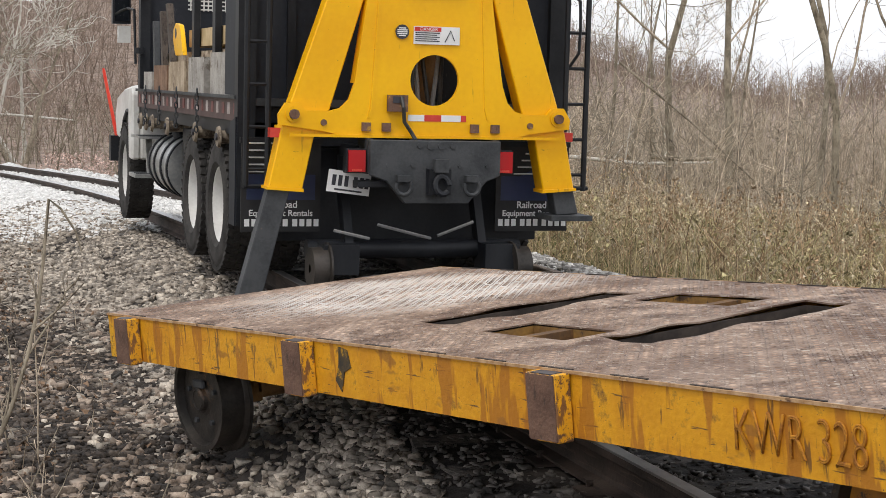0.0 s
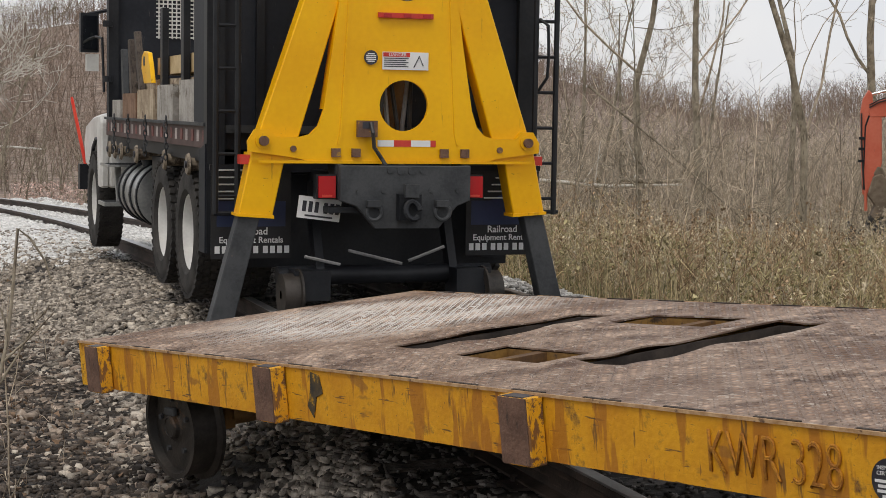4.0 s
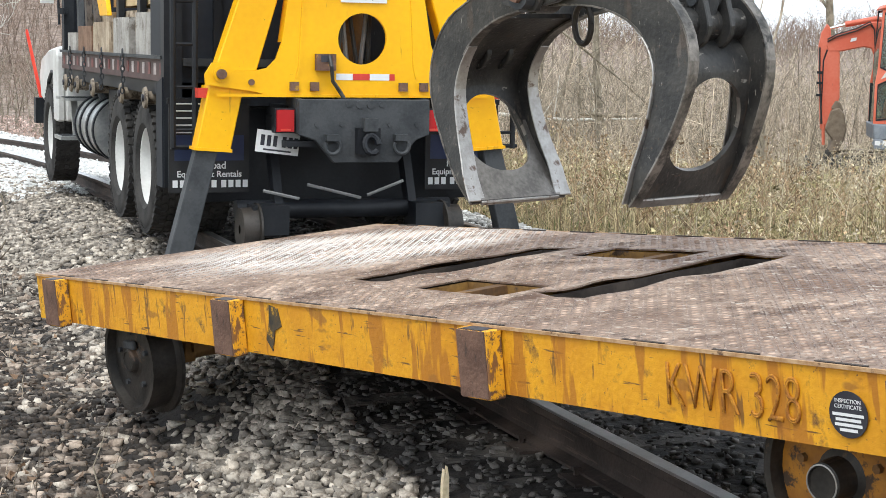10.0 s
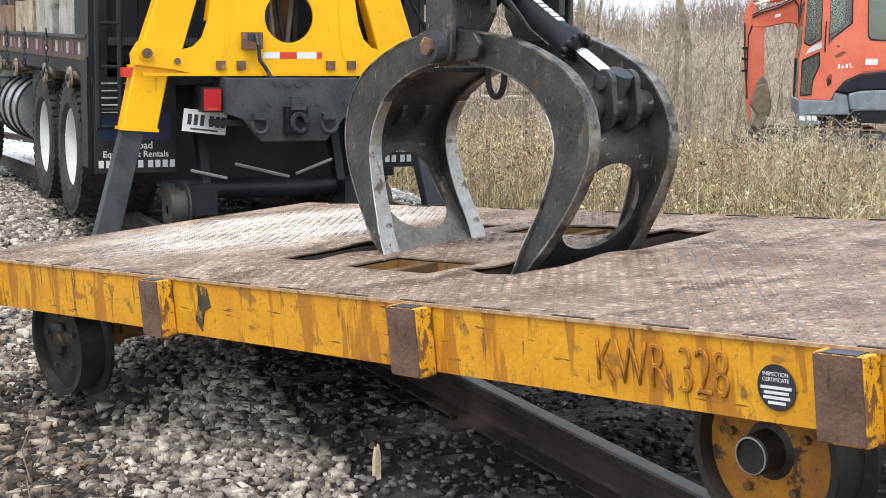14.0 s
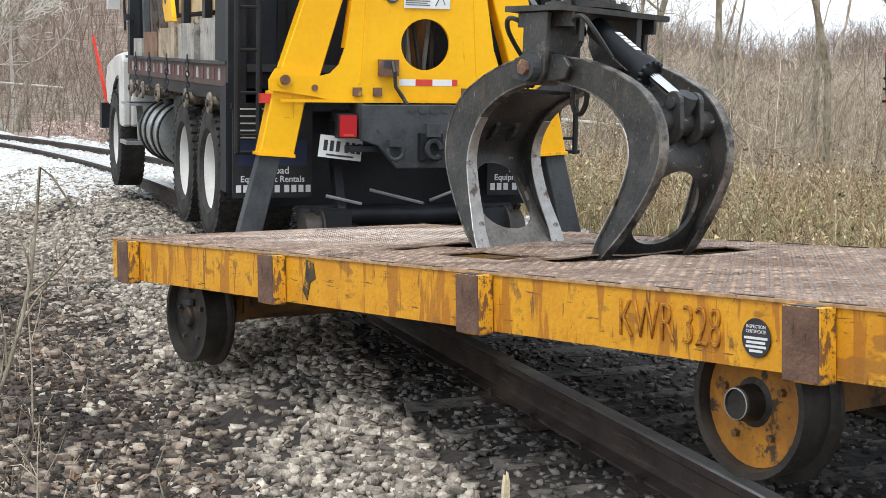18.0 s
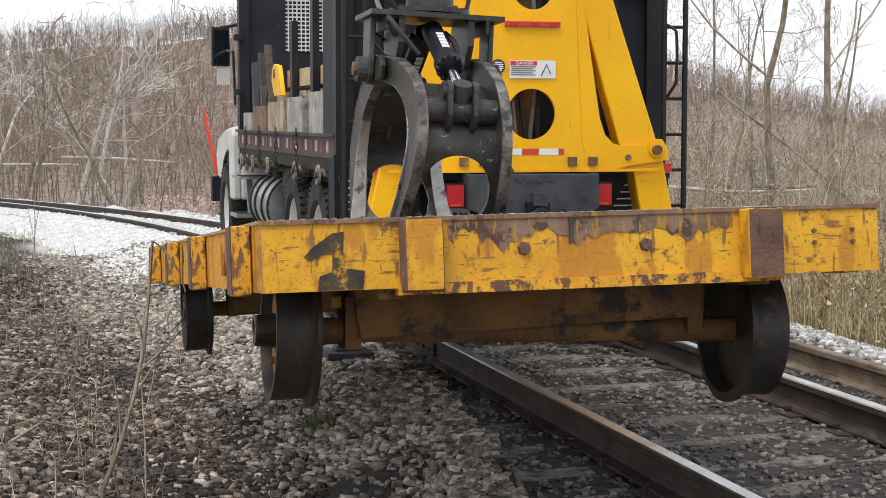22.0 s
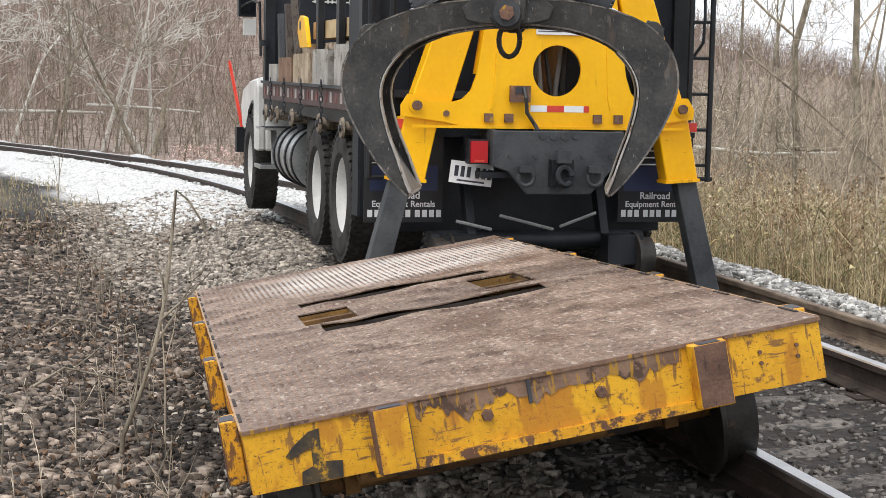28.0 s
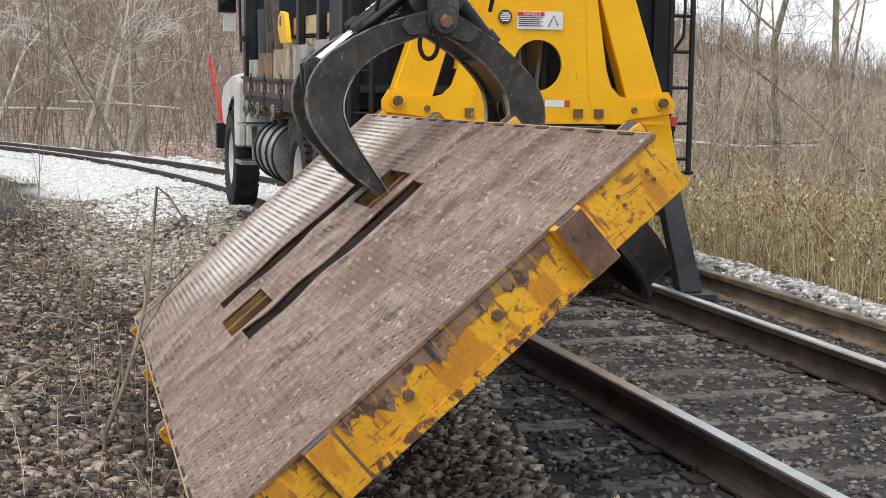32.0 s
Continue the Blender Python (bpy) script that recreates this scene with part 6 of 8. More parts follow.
def make_tine(name, parent, shift):
    m = TINE
    t = again(name, m["back_shell"], parent, pose(0, 0, 0), "scuffed black curved grapple tine with an oval window")
    for side in (-1, 1):
        y = side * HINGE_HALF
        again("side_plate", m["side_plate", side], t, pose(0, y, 0))
        again("liner", m["liner", side], t, pose(0, y, 0), "bare worn steel inner edge")
        again("outer_rim", m["outer_rim", side], t, pose(0, y, 0), "rubbed outer edge")
        again("inner_rim", m["inner_rim", side], t, pose(0, y, 0), "rubbed inner edge")
        again("fish_plate", m["fish_plate"], t, pose(0, y + (-0.035 if y < 0 else 0.035), 0))
        again("hinge_boss", m["hinge_boss"], t, pose(0, y + shift, 0))
    again("cross_tube", m["cross_tube"], t, pose(0, 0, 0))
    for y in (-0.06, 0.06):
        again("ear", m["ear"], t, pose(0, y, 0), "scuffed black cylinder ear")
    again("clevis_pin", m["clevis_pin"], t, pose(0, 0, 0))
    again("cutting_edge", m["cutting_edge"], t, pose(0, 0, 0), "bare steel cutting edge")
    return t


TINE = tine_meshes()
grapple = thing("grapple", "black hydraulic two-tine grapple with scuffed steel edges", "grapple")
tine_left = make_tine("tine", grapple, 0.0)
tine_right = make_tine("tine", grapple, 0.0)
bm = B()
box(bm, -0.195, 0.195, -0.335, 0.335, 0.255, 0.28)
head = part("head_plate", bm, CLAWBLACK, grapple, "black grapple head plate", bevel=0.006)
bm = B()
prism(bm, [(-0.165, 0.254), (0.165, 0.254), (0.165, 0.13), (0.1, 0.03), (-0.1, 0.03), (-0.165, 0.13)], -0.19, -0.16)
part("head_web", bm, CLAWBLACK, grapple)
bm = B()
prism(bm, [(-0.165, 0.254), (0.165, 0.254), (0.165, 0.13), (0.1, 0.03), (-0.1, 0.03), (-0.165, 0.13)], 0.16, 0.19)
part("head_web", bm, CLAWBLACK, grapple)
for y in (-0.30, 0.30):
    bm = B()
    prism(bm, [(-0.085, 0.254), (0.085, 0.254), (0.08, -0.02), (0.05, -0.07), (-0.05, -0.07), (-0.08, -0.02)], y - 0.014, y + 0.014)
    lug = part("hanger_lug", bm, CLAWBLACK, grapple, bevel=0.005)
    bm = B()
    s = -1 if y < 0 else 1
    tube(bm, [(0, y + s * 0.01, 0), (0, y + s * 0.06, 0)], 0.062, 16)
    pn = part("hinge_pin", bm, GREYSTEEL, lug, "worn steel hinge pin", bevel=0.006)
    bm = B()
    tube(bm, [(0, y + s * 0.055, 0), (0, y + s * 0.078, 0)], 0.036, 6)
    part("pin_nut", bm, RUST, pn)
for y0 in (-0.25, 0.25):
    bm = B()
    box(bm, -0.19, 0.19, y0 - 0.008, y0 + 0.008, 0.19, 0.254)
    part("gusset", bm, CLAWBLACK, grapple)
bm = B()
lathe(bm, [(0, 0.286), (0.2, 0.286), (0.2, 0.31), (0.12, 0.315), (0.115, 0.42), (0, 0.42)], None, 28)
part("turntable", bm, CLAWBLACK, grapple, smooth=True)
for k in range(10):
    a = 2 * math.pi * k / 10
    bm = B()
    tube(bm, [(0.165 * math.cos(a), 0.165 * math.sin(a), 0.309), (0.165 * math.cos(a), 0.165 * math.sin(a), 0.325)], 0.014, 6)
    part("flange_bolt", bm, GREYSTEEL, grapple)
bm = B()
box(bm, -0.13, 0.13, -0.17, 0.17, 0.43, 0.72)
box(bm, -0.10, 0.10, -0.21, 0.21, 0.52, 0.66)
rot = part("rotator", bm, BLACK, grapple, "black hydraulic rotator housing", bevel=0.02)
bm = B()
box(bm, -0.135, -0.131, -0.06, 0.02, 0.62, 0.68)
part("data_plate", bm, WHITEVINYL, rot)
bm = B()
box(bm, -0.075, 0.075, -0.09, 0.09, 0.72, 0.98)
part("swing_link", bm, BLACK, grapple, bevel=0.015)
for k, (sx, sy) in enumerate(((-1, -1), (1, -1), (-1, 1))):
    bm = B()
    tube(bm, curved([(sx * 0.13, sy * 0.15, 0.72), (sx * 0.16, sy * 0.22, 0.62), (sx * 0.17, sy * 0.25, 0.46), (sx * 0.15, sy * 0.23, 0.34), (sx * 0.12, sy * 0.18, 0.26)]), 0.012, 7)
    part("hose", bm, GREYHOSE if k == 0 else HOSE, grapple, smooth=True)
bm = B()
tube(bm, curved([(0.06, -0.10, 1.0), (0.14, -0.24, 0.86), (0.12, -0.28, 0.62), (0.08, -0.21, 0.52)]), 0.014, 8)
part("hose", bm, GREYHOSE, grapple, smooth=True)
bm = B()
tube(bm, [(0.05 * math.cos(a), -0.02, -0.115 + 0.08 * math.sin(a)) for a in [2 * math.pi * k / 16 for k in range(17)]], 0.013, 7, False)
part("shackle", bm, WHEELSTEEL, grapple, smooth=True)
for sx in (-1, 1):
    bm = B()
    tube(bm, curved([(sx * 0.14, -0.2, 0.16), (sx * 0.19, -0.25, 0.22), (sx * 0.26, -0.26, 0.23), (sx * 0.30, -0.22, 0.17), (sx * 0.31, -0.12, 0.06)]), 0.012, 8)
    part("loop_hose", bm, HOSE, grapple, "black hydraulic hose loop", smooth=True)

# cylinders: barrel from the head, rod from the tine
HEAD_ANCHOR, ROD_ANCHOR = Vector((-0.09, 0.0, 0.19)), Vector((-0.668, 0.0, -0.088))
bm = B()
tube(bm, [(0, 0, -0.03), (0, 0, 0.36)], 0.052, 20)
tube(bm, [(0, 0, 0.34), (0, 0, 0.40)], 0.066, 20)
CYL_BARREL = mesh_from("cylinder_barrel", bm, BLACK, smooth=True)
bm = B()
tube(bm, [(0, 0, 0), (0, 0, 0.45)], 0.027, 14)
CYL_ROD = mesh_from("cylinder_rod", bm, CHROME, smooth=True)
cylinders = []
for side in (0, 1):
    barrel = again("cylinder_barrel", CYL_BARREL, grapple, pose(0, 0, 0), "black hydraulic cylinder")
    for k in range(12):
        a = 2 * math.pi * k / 12
        bm = B()
        tube(bm, [(0.06 * math.cos(a), 0.06 * math.sin(a), 0.395), (0.06 * math.cos(a), 0.06 * math.sin(a), 0.412)], 0.009, 6)
        part("gland_bolt", bm, GREYSTEEL, barrel)
    for k in range(5):
        bm = B()
        box(bm, -0.018, 0.018, 0.0505, 0.0535, 0.11 + k * 0.035, 0.135 + k * 0.035)
        part("print_bar", bm, WHITEVINYL, barrel)
        bm = B()
        box(bm, -0.018, 0.018, -0.0535, -0.0505, 0.11 + k * 0.035, 0.135 + k * 0.035)
        part("print_bar", bm, WHITEVINYL, barrel)
    bm = B()
    tube(bm, [(0.06, 0.0, 0.0), (0.085, 0.0, 0.1), (0.08, 0, 0.3), (0.05, 0, 0.36)], 0.016, 7)
    part("hydraulic_pipe", bm, HOSE, barrel)
    rod = again("cylinder_rod", CYL_ROD, grapple, pose(0, 0, 0), "bright chromed rod")
    bm = B()
    tube(bm, [(0, -0.045, 0), (0, 0.045, 0)], 0.045, 14)
    part("rod_eye", bm, GREYSTEEL, rod)
    cylinders.append((barrel, rod))

# crane arm above: main boom and stick
bm = B()
prism(bm, [(-0.13, -0.1), (0.13, -0.1), (0.10, 3.5), (-0.10, 3.5)], -0.11, 0.11)
main_boom = part("main_boom", bm, YELLOW, truck, "yellow main boom", bevel=0.01)
bm = B()
prism(bm, [(-0.10, -0.15), (0.10, -0.15), (0.075, 4.1), (-0.075, 4.1)], -0.085, 0.085)
stick = part("boom_stick", bm, BLACK, truck, "black boom stick", bevel=0.008)
bm = B()
lathe(bm, [(0, 3.40), (0.32, 3.40), (0.32, 3.52), (0.2, 3.55), (0.2, 3.8), (0, 3.8)], pose(0.06, 0.42, 0), 24)
part("slew_ring", bm, YELLOW, truck, smooth=True)
BOOM_FOOT, BOOM_LONG, STICK_LONG = Vector((0.06, 0.42, 3.75)), 3.4, 4.0


def aim(foot, tip):
    """A pose at foot whose z axis points to tip, its x axis level."""
    z = (tip - foot).normalized()
    x = Vector((0, 0, 1)).cross(z)
    x = x.normalized() if x.length > 1e-4 else Vector((1, 0, 0))
    y = z.cross(x)
    m = Matrix((x, y, z)).transposed().to_4x4()
    m.translation = foot
    return m

# ---------------------------------------------------------------- excavator beyond the brush
MUD = material("dried_brown_mud", (0.16, 0.12, 0.085), (0.24, 0.19, 0.14), rough=0.95, scale=9, fine=60, bump=0.5)


def make_excavator():
    """A compact excavator seen from its cab side; x runs backwards along it, y away across it."""
    e = thing("excavator", "orange-red compact excavator on muddy crawler tracks", "excavator", at=pose(14.94, 14.3, 0, 0, 0, -30))
    GZ = -0.92
    SIDE = [(-0.40, 0.17), (-0.40, 0.9), (-0.365, 1.15), (-0.32, 2.25), (1.5, 2.25), (1.55, 0.74), (1.2, 0.715), (0.72, 0.655), (0.44, 0.525), (0.27, 0.315), (0.2, 0.16)]
    PANES = [[(-0.285, 2.2), (-0.02, 2.2), (-0.01, 1.27), (-0.22, 1.14), (-0.325, 1.19)],
             [(-0.355, 0.89), (-0.03, 1.05), (-0.015, 0.8), (-0.13, 0.52), (-0.15, 0.24), (-0.36, 0.22)],
             [(0.125, 2.2), (0.53, 2.2), (0.54, 1.57), (0.16, 1.25), (0.12, 1.17)],
             [(0.79, 2.2), (1.4, 2.2), (1.42, 1.25), (0.88, 1.265), (0.82, 1.33)]]

    def shrink(q, by):
        cx, cz = sum(a for a, b in q) / len(q), sum(b for a, b in q) / len(q)
        return [(a + (cx - a) * by / max(0.05, math.hypot(a - cx, b - cz)), b + (cz - b) * by / max(0.05, math.hypot(a - cx, b - cz))) for a, b in q]

    def plate(name, q, y0, y1, mat, owner, label="", bevel=0.0):
        bm = B()
        prism(bm, q, y0, y1)
        return part(name, bm, mat, owner, label, bevel=bevel)

    # cab: pierced sides, panes in their black seals, front, roof and floor
    for k, y in enumerate((0.0, 1.0)):
        side = panel_with_cuts(SIDE, PANES, y, y + 0.04, ORANGE, "cab_side", "orange cab side with window openings", e)
        for q in PANES:
            plate("pane", shrink(q, 0.004), y + 0.016, y + 0.022, CABGLASS, side, "tinted cab window")
            inner = shrink(q, 0.03)
            for a in range(len(q)):
                b = (a + 1) % len(q)
                plate("window_seal", [q[a], q[b], inner[b], inner[a]], y - 0.008, y + 0.014, BLACK, side)
    plate("sash_panel", [(-0.30, 0.985), (-0.225, 1.11), (-0.005, 1.235), (0.005, 1.12)], -0.012, -0.002, WHITEPAINT, e, "scratched white panel between the door windows")
    for q in ([(-0.40, 0.17), (-0.36, 0.17), (-0.36, 0.9), (-0.40, 0.9)], [(-0.36, 1.15), (-0.325, 1.15), (-0.285, 2.25), (-0.32, 2.25)]):
        plate("front_pillar", q, 0.041, 0.1, BLACK, e)
        plate("front_pillar", q, 0.94, 0.999, BLACK, e)
    plate("windscreen", [(-0.385, 0.2), (-0.375, 0.2), (-0.36, 0.95), (-0.30, 2.2), (-0.31, 2.2), (-0.37, 0.95)], 0.101, 0.939, CABGLASS, e, "tinted windscreen")
    plate("cab_rear", [(1.42, 0.75), (1.5, 0.75), (1.47, 2.24), (1.41, 2.24)], 0.041, 0.999, ORANGE, e)
    plate("cab_roof", [(-0.36, 2.255), (1.55, 2.255), (1.48, 2.36), (-0.26, 2.36)], -0.05, 1.09, ORANGE, e, bevel=0.03)
    plate("seat", [(0.25, 0.4), (0.65, 0.42), (0.72, 1.0), (0.8, 1.55), (0.68, 1.58), (0.55, 0.85), (0.25, 0.75)], 0.28, 0.72, BLACK, e, "black operator's seat", bevel=0.04)
    bm = B()
    tube(bm, [(0.0, 0.3, 0.4), (-0.03, 0.3, 0.95), (0.02, 0.3, 1.05)], 0.02, 8)
    part("control_lever", bm, BLACK, e)
    bm = B()
    tube(bm, [(0.06, -0.03, 1.05), (0.05, -0.05, 1.15), (0.055, -0.05, 1.5), (0.065, -0.03, 1.6)], 0.012, 8)
    part("grab_rail", bm, BLACK, e)
    # engine cover behind the far side of the cab, its trims and worn prints
    plate("engine_cover", [(0.3, 0.33), (0.72, 0.66), (1.6, 0.73), (1.68, 1.22), (0.3, 1.22)], 1.05, 1.5, ORANGE, e, "orange engine cover", bevel=0.03)
    plate("cover_door", [(0.76, 0.69), (0.78, 0.93), (0.83, 0.99), (0.92, 1.01), (1.5, 1.01), (1.52, 0.76)], -0.014, -0.002, ORANGE, e, "orange service door", bevel=0.004)
    plate("door_sticker", [(0.79, 0.82), (1.02, 0.82), (1.02, 0.93), (0.80, 0.93)], -0.018, -0.0142, WHITEVINYL, e, "worn white sticker")
    for x, z, w, h in ((0.30, 0.74, 0.05, 0.09), (0.37, 0.74, 0.04, 0.08), (0.44, 0.75, 0.05, 0.08), (0.52, 0.76, 0.06, 0.03), (0.50, 0.80, 0.04, 0.05)):
        plate("worn_print", [(x, z), (x + w, z + 0.01), (x + w * 0.8, z + h), (x + 0.01, z + h * 0.9)], -0.006, -0.001, WHITEVINYL, e)
    for q in ([(0.10, 0.55), (0.17, 0.64), (0.21, 0.62), (0.20, 0.44), (0.13, 0.40)], [(0.24, 0.98), (0.38, 1.06), (0.46, 1.05), (0.34, 0.96), (0.26, 0.93)], [(0.25, 1.16), (0.33, 1.17), (0.31, 1.12)]):
        plate("dark_patch", q, -0.007, -0.001, GREASE, e, "dark worn patch in the orange paint")
    plate("grab_recess", [(0.115, 0.43), (0.19, 0.46), (0.20, 0.52), (0.15, 0.56)], -0.010, -0.0072, BLACK, e)
    # swing deck and counterweight
    plate("swing_deck", [(-0.40, 0.165), (0.23, 0.145), (0.27, 0.30), (0.5, 0.26), (0.56, -0.11), (-0.38, -0.13)], -0.03, 1.45, GREYPAINT, e, "weathered grey lower body", bevel=0.02)
    plate("step_plate", [(-0.38, -0.12), (-0.25, -0.115), (0.05, -0.25), (0.02, -0.31), (-0.38, -0.30)], -0.06, 0.3, GREYPAINT, e, bevel=0.015)
    for x, w in ((-0.36, 0.10), (-0.22, 0.07), (-0.13, 0.09)):
        plate("worn_print", [(x, -0.22), (x + w, -0.23), (x + w, -0.15), (x, -0.14)], -0.066, -0.0605, WHITEVINYL, e)
    plate("counterweight_top", [(0.275, 0.31), (0.44, 0.52), (0.72, 0.65), (1.2, 0.71), (1.75, 0.72), (1.8, 0.40), (0.73, 0.345), (0.51, 0.285)], -0.05, 1.5, NAVYBLACK, e, "black curved upper counterweight", bevel=0.03)
    plate("counterweight", [(0.505, 0.275), (0.73, 0.338), (1.79, 0.395), (1.8, -0.02), (0.56, -0.03)], -0.07, 1.52, GREYPAINT, e, "scuffed grey counterweight", bevel=0.03)
    plate("skirt", [(0.565, -0.035), (1.7, -0.025), (1.62, -0.27), (0.62, -0.25)], -0.02, 1.45, BLACK, e)
    bm = B()
    tube(bm, [(0.45, 0.72, -0.5), (0.45, 0.72, -0.13)], 0.42, 24)
    part("turntable", bm, TRACKBLACK, e)
    # crawlers
    for y in (-0.02, 1.1):
        tr = plate("crawler_track", [(-1.18, GZ + 0.26), (-1.1, GZ + 0.08), (-0.95, GZ), (1.15, GZ), (1.3, GZ + 0.08), (1.36, GZ + 0.26), (1.3, GZ + 0.45), (1.15, GZ + 0.52), (-0.95, GZ + 0.50), (-1.1, GZ + 0.44)], y, y + 0.36, TRACKBLACK, e, "mud-caked rubber crawler", bevel=0.03)
        for x in (-0.92, -0.4, 0.1, 0.6, 1.1):
            bm = B()
            tube(bm, [(x, y - 0.04, GZ + 0.25), (x, y + 0.01, GZ + 0.25)], 0.19 if x in (-0.92, 1.1) else 0.1, 16)
            part("track_roller", bm, TRACKBLACK, tr)
        plate("mud_shelf", [(-0.98, GZ + 0.50), (1.16, GZ + 0.525), (1.1, GZ + 0.55), (0.3, GZ + 0.535), (-0.9, GZ + 0.53)], y - 0.02, y + 0.34, MUD, tr, "dried mud on the crawler")
        for k in range(26):
            x = -0.95 + k * 0.083
            plate("track_lug", [(x, GZ - 0.012), (x + 0.04, GZ - 0.012), (x + 0.04, GZ + 0.0), (x, GZ + 0.0)], y, y + 0.36, TRACKBLACK, tr)
    plate("undercarriage", [(-0.6, GZ + 0.2), (1.0, GZ + 0.2), (0.9, GZ + 0.44), (-0.5, GZ + 0.44)], 0.35, 1.09, TRACKBLACK, e)
    plate("dozer_blade", [(-1.55, GZ + 0.05), (-1.48, GZ + 0.0), (-1.44, GZ + 0.3), (-1.52, GZ + 0.42)], 0.0, 1.45, TRACKBLACK, e, "muddy dozer blade")
    plate("blade_arm", [(-1.46, GZ + 0.18), (-0.55, GZ + 0.24), (-0.55, GZ + 0.34), (-1.46, GZ + 0.28)], 0.6, 0.8, TRACKBLACK, e)
    # boom, arm, their cylinders and hoses, and the bucket
    boom = plate("boom", [(-1.25, 1.61), (-1.2, 1.47), (-0.97, 1.475), (-0.55, 1.57), (-0.40, 1.55), (-0.33, 1.4), (-0.25, 0.6), (-0.10, 0.1), (0.1, 0.1), (0.0, 1.2), (-0.06, 1.9), (-0.2, 2.06), (-0.42, 2.05), (-0.75, 1.90), (-1.15, 1.77)], 1.05, 1.22, ORANGE, e, "weathered orange boom", bevel=0.02)
    plate("boom_marking", [(-0.80, 1.66), (-0.69, 1.69), (-0.68, 1.75), (-0.78, 1.73)], 1.036, 1.048, WHITEVINYL, boom, "worn pale marking")
    arm = plate("arm", [(-1.34, 1.82), (-1.24, 2.0), (-1.17, 1.92), (-1.15, 1.70), (-0.98, 1.46), (-0.945, 0.6), (-1.10, 0.08), (-1.18, -0.02), (-1.28, 0.0), (-1.35, 0.96), (-1.375, 1.59)], 1.06, 1.21, ORANGE, e, "scraped orange arm", bevel=0.015)
    plate("arm_edge", [(-1.29, 0.1), (-1.27, 0.1), (-1.265, 1.3), (-1.2, 1.5), (-1.225, 1.52), (-1.29, 1.31)], 1.05, 1.058, BLACK, arm, "dark edge of the arm's side plate")
    for a, b, r0, mt, nm in (((-0.9, 1.99), (-0.25, 2.12), 0.055, ORANGE, "arm_cylinder"), ((-1.2, 1.905), (-0.9, 1.985), 0.026, CHROME, "cylinder_rod")):
        bm = B()
        tube(bm, [(a[0], 1.135, a[1]), (b[0], 1.135, b[1])], r0, 12)
        part(nm, bm, mt, boom, smooth=True)
    for k, dz in enumerate((0.0, 0.045)):
        bm = B()
        tube(bm, [(-1.22, 1.03, 1.66 + dz), (-1.05, 1.02, 1.76 + dz), (-0.7, 1.02, 1.87 + dz), (-0.45, 1.02, 2.0 + dz), (-0.36, 1.02, 1.9), (-0.33, 1.02, 1.45), (-0.30, 1.02, 0.8)], 0.014, 6)
        part("hose", bm, HOSE, boom)
    bm = B()
    tube(bm, [(-1.36, 1.03, 1.55), (-1.34, 1.02, 1.0), (-1.30, 1.02, 0.55), (-1.26, 1.02, 0.1)], 0.018, 6)
    part("hose", bm, HOSE, arm)
    for z in (1.05, 0.85, 0.62):
        plate("hose_clamp", [(-1.39, z), (-1.27, z), (-1.27, z + 0.05), (-1.39, z + 0.05)], 1.0, 1.05, BLACK, arm)
    plate("mud_cake", [(-1.10, 0.40), (-1.02, 0.55), (-0.93, 0.52), (-0.86, 0.36), (-0.98, 0.3)], 1.0, 1.2, MUD, e, "mud caked on the bucket link", bevel=0.02)
    bm = B()
    tube(bm, [(-1.23, 1.05, 0.1), (-1.21, 1.05, -0.3)], 0.03, 8)
    part("bucket_link", bm, ORANGE, e)
    bucket = plate("bucket", [(-1.2, 0.0), (-1.1, 0.36), (-0.95, 0.42), (-0.85, 0.3), (-0.80, 0.0), (-0.84, -0.2), (-0.95, -0.42), (-1.15, -0.45), (-1.05, -0.2)], 0.9, 1.4, MUD, e, "mud-caked digging bucket", bevel=0.02)
    for k in range(4):
        plate("bucket_tooth", [(-1.13, -0.38), (-1.02, -0.46), (-1.2, -0.58)], 0.9 + k * 0.14, 0.96 + k * 0.14, TRACKBLACK, bucket)
    return e


make_excavator()

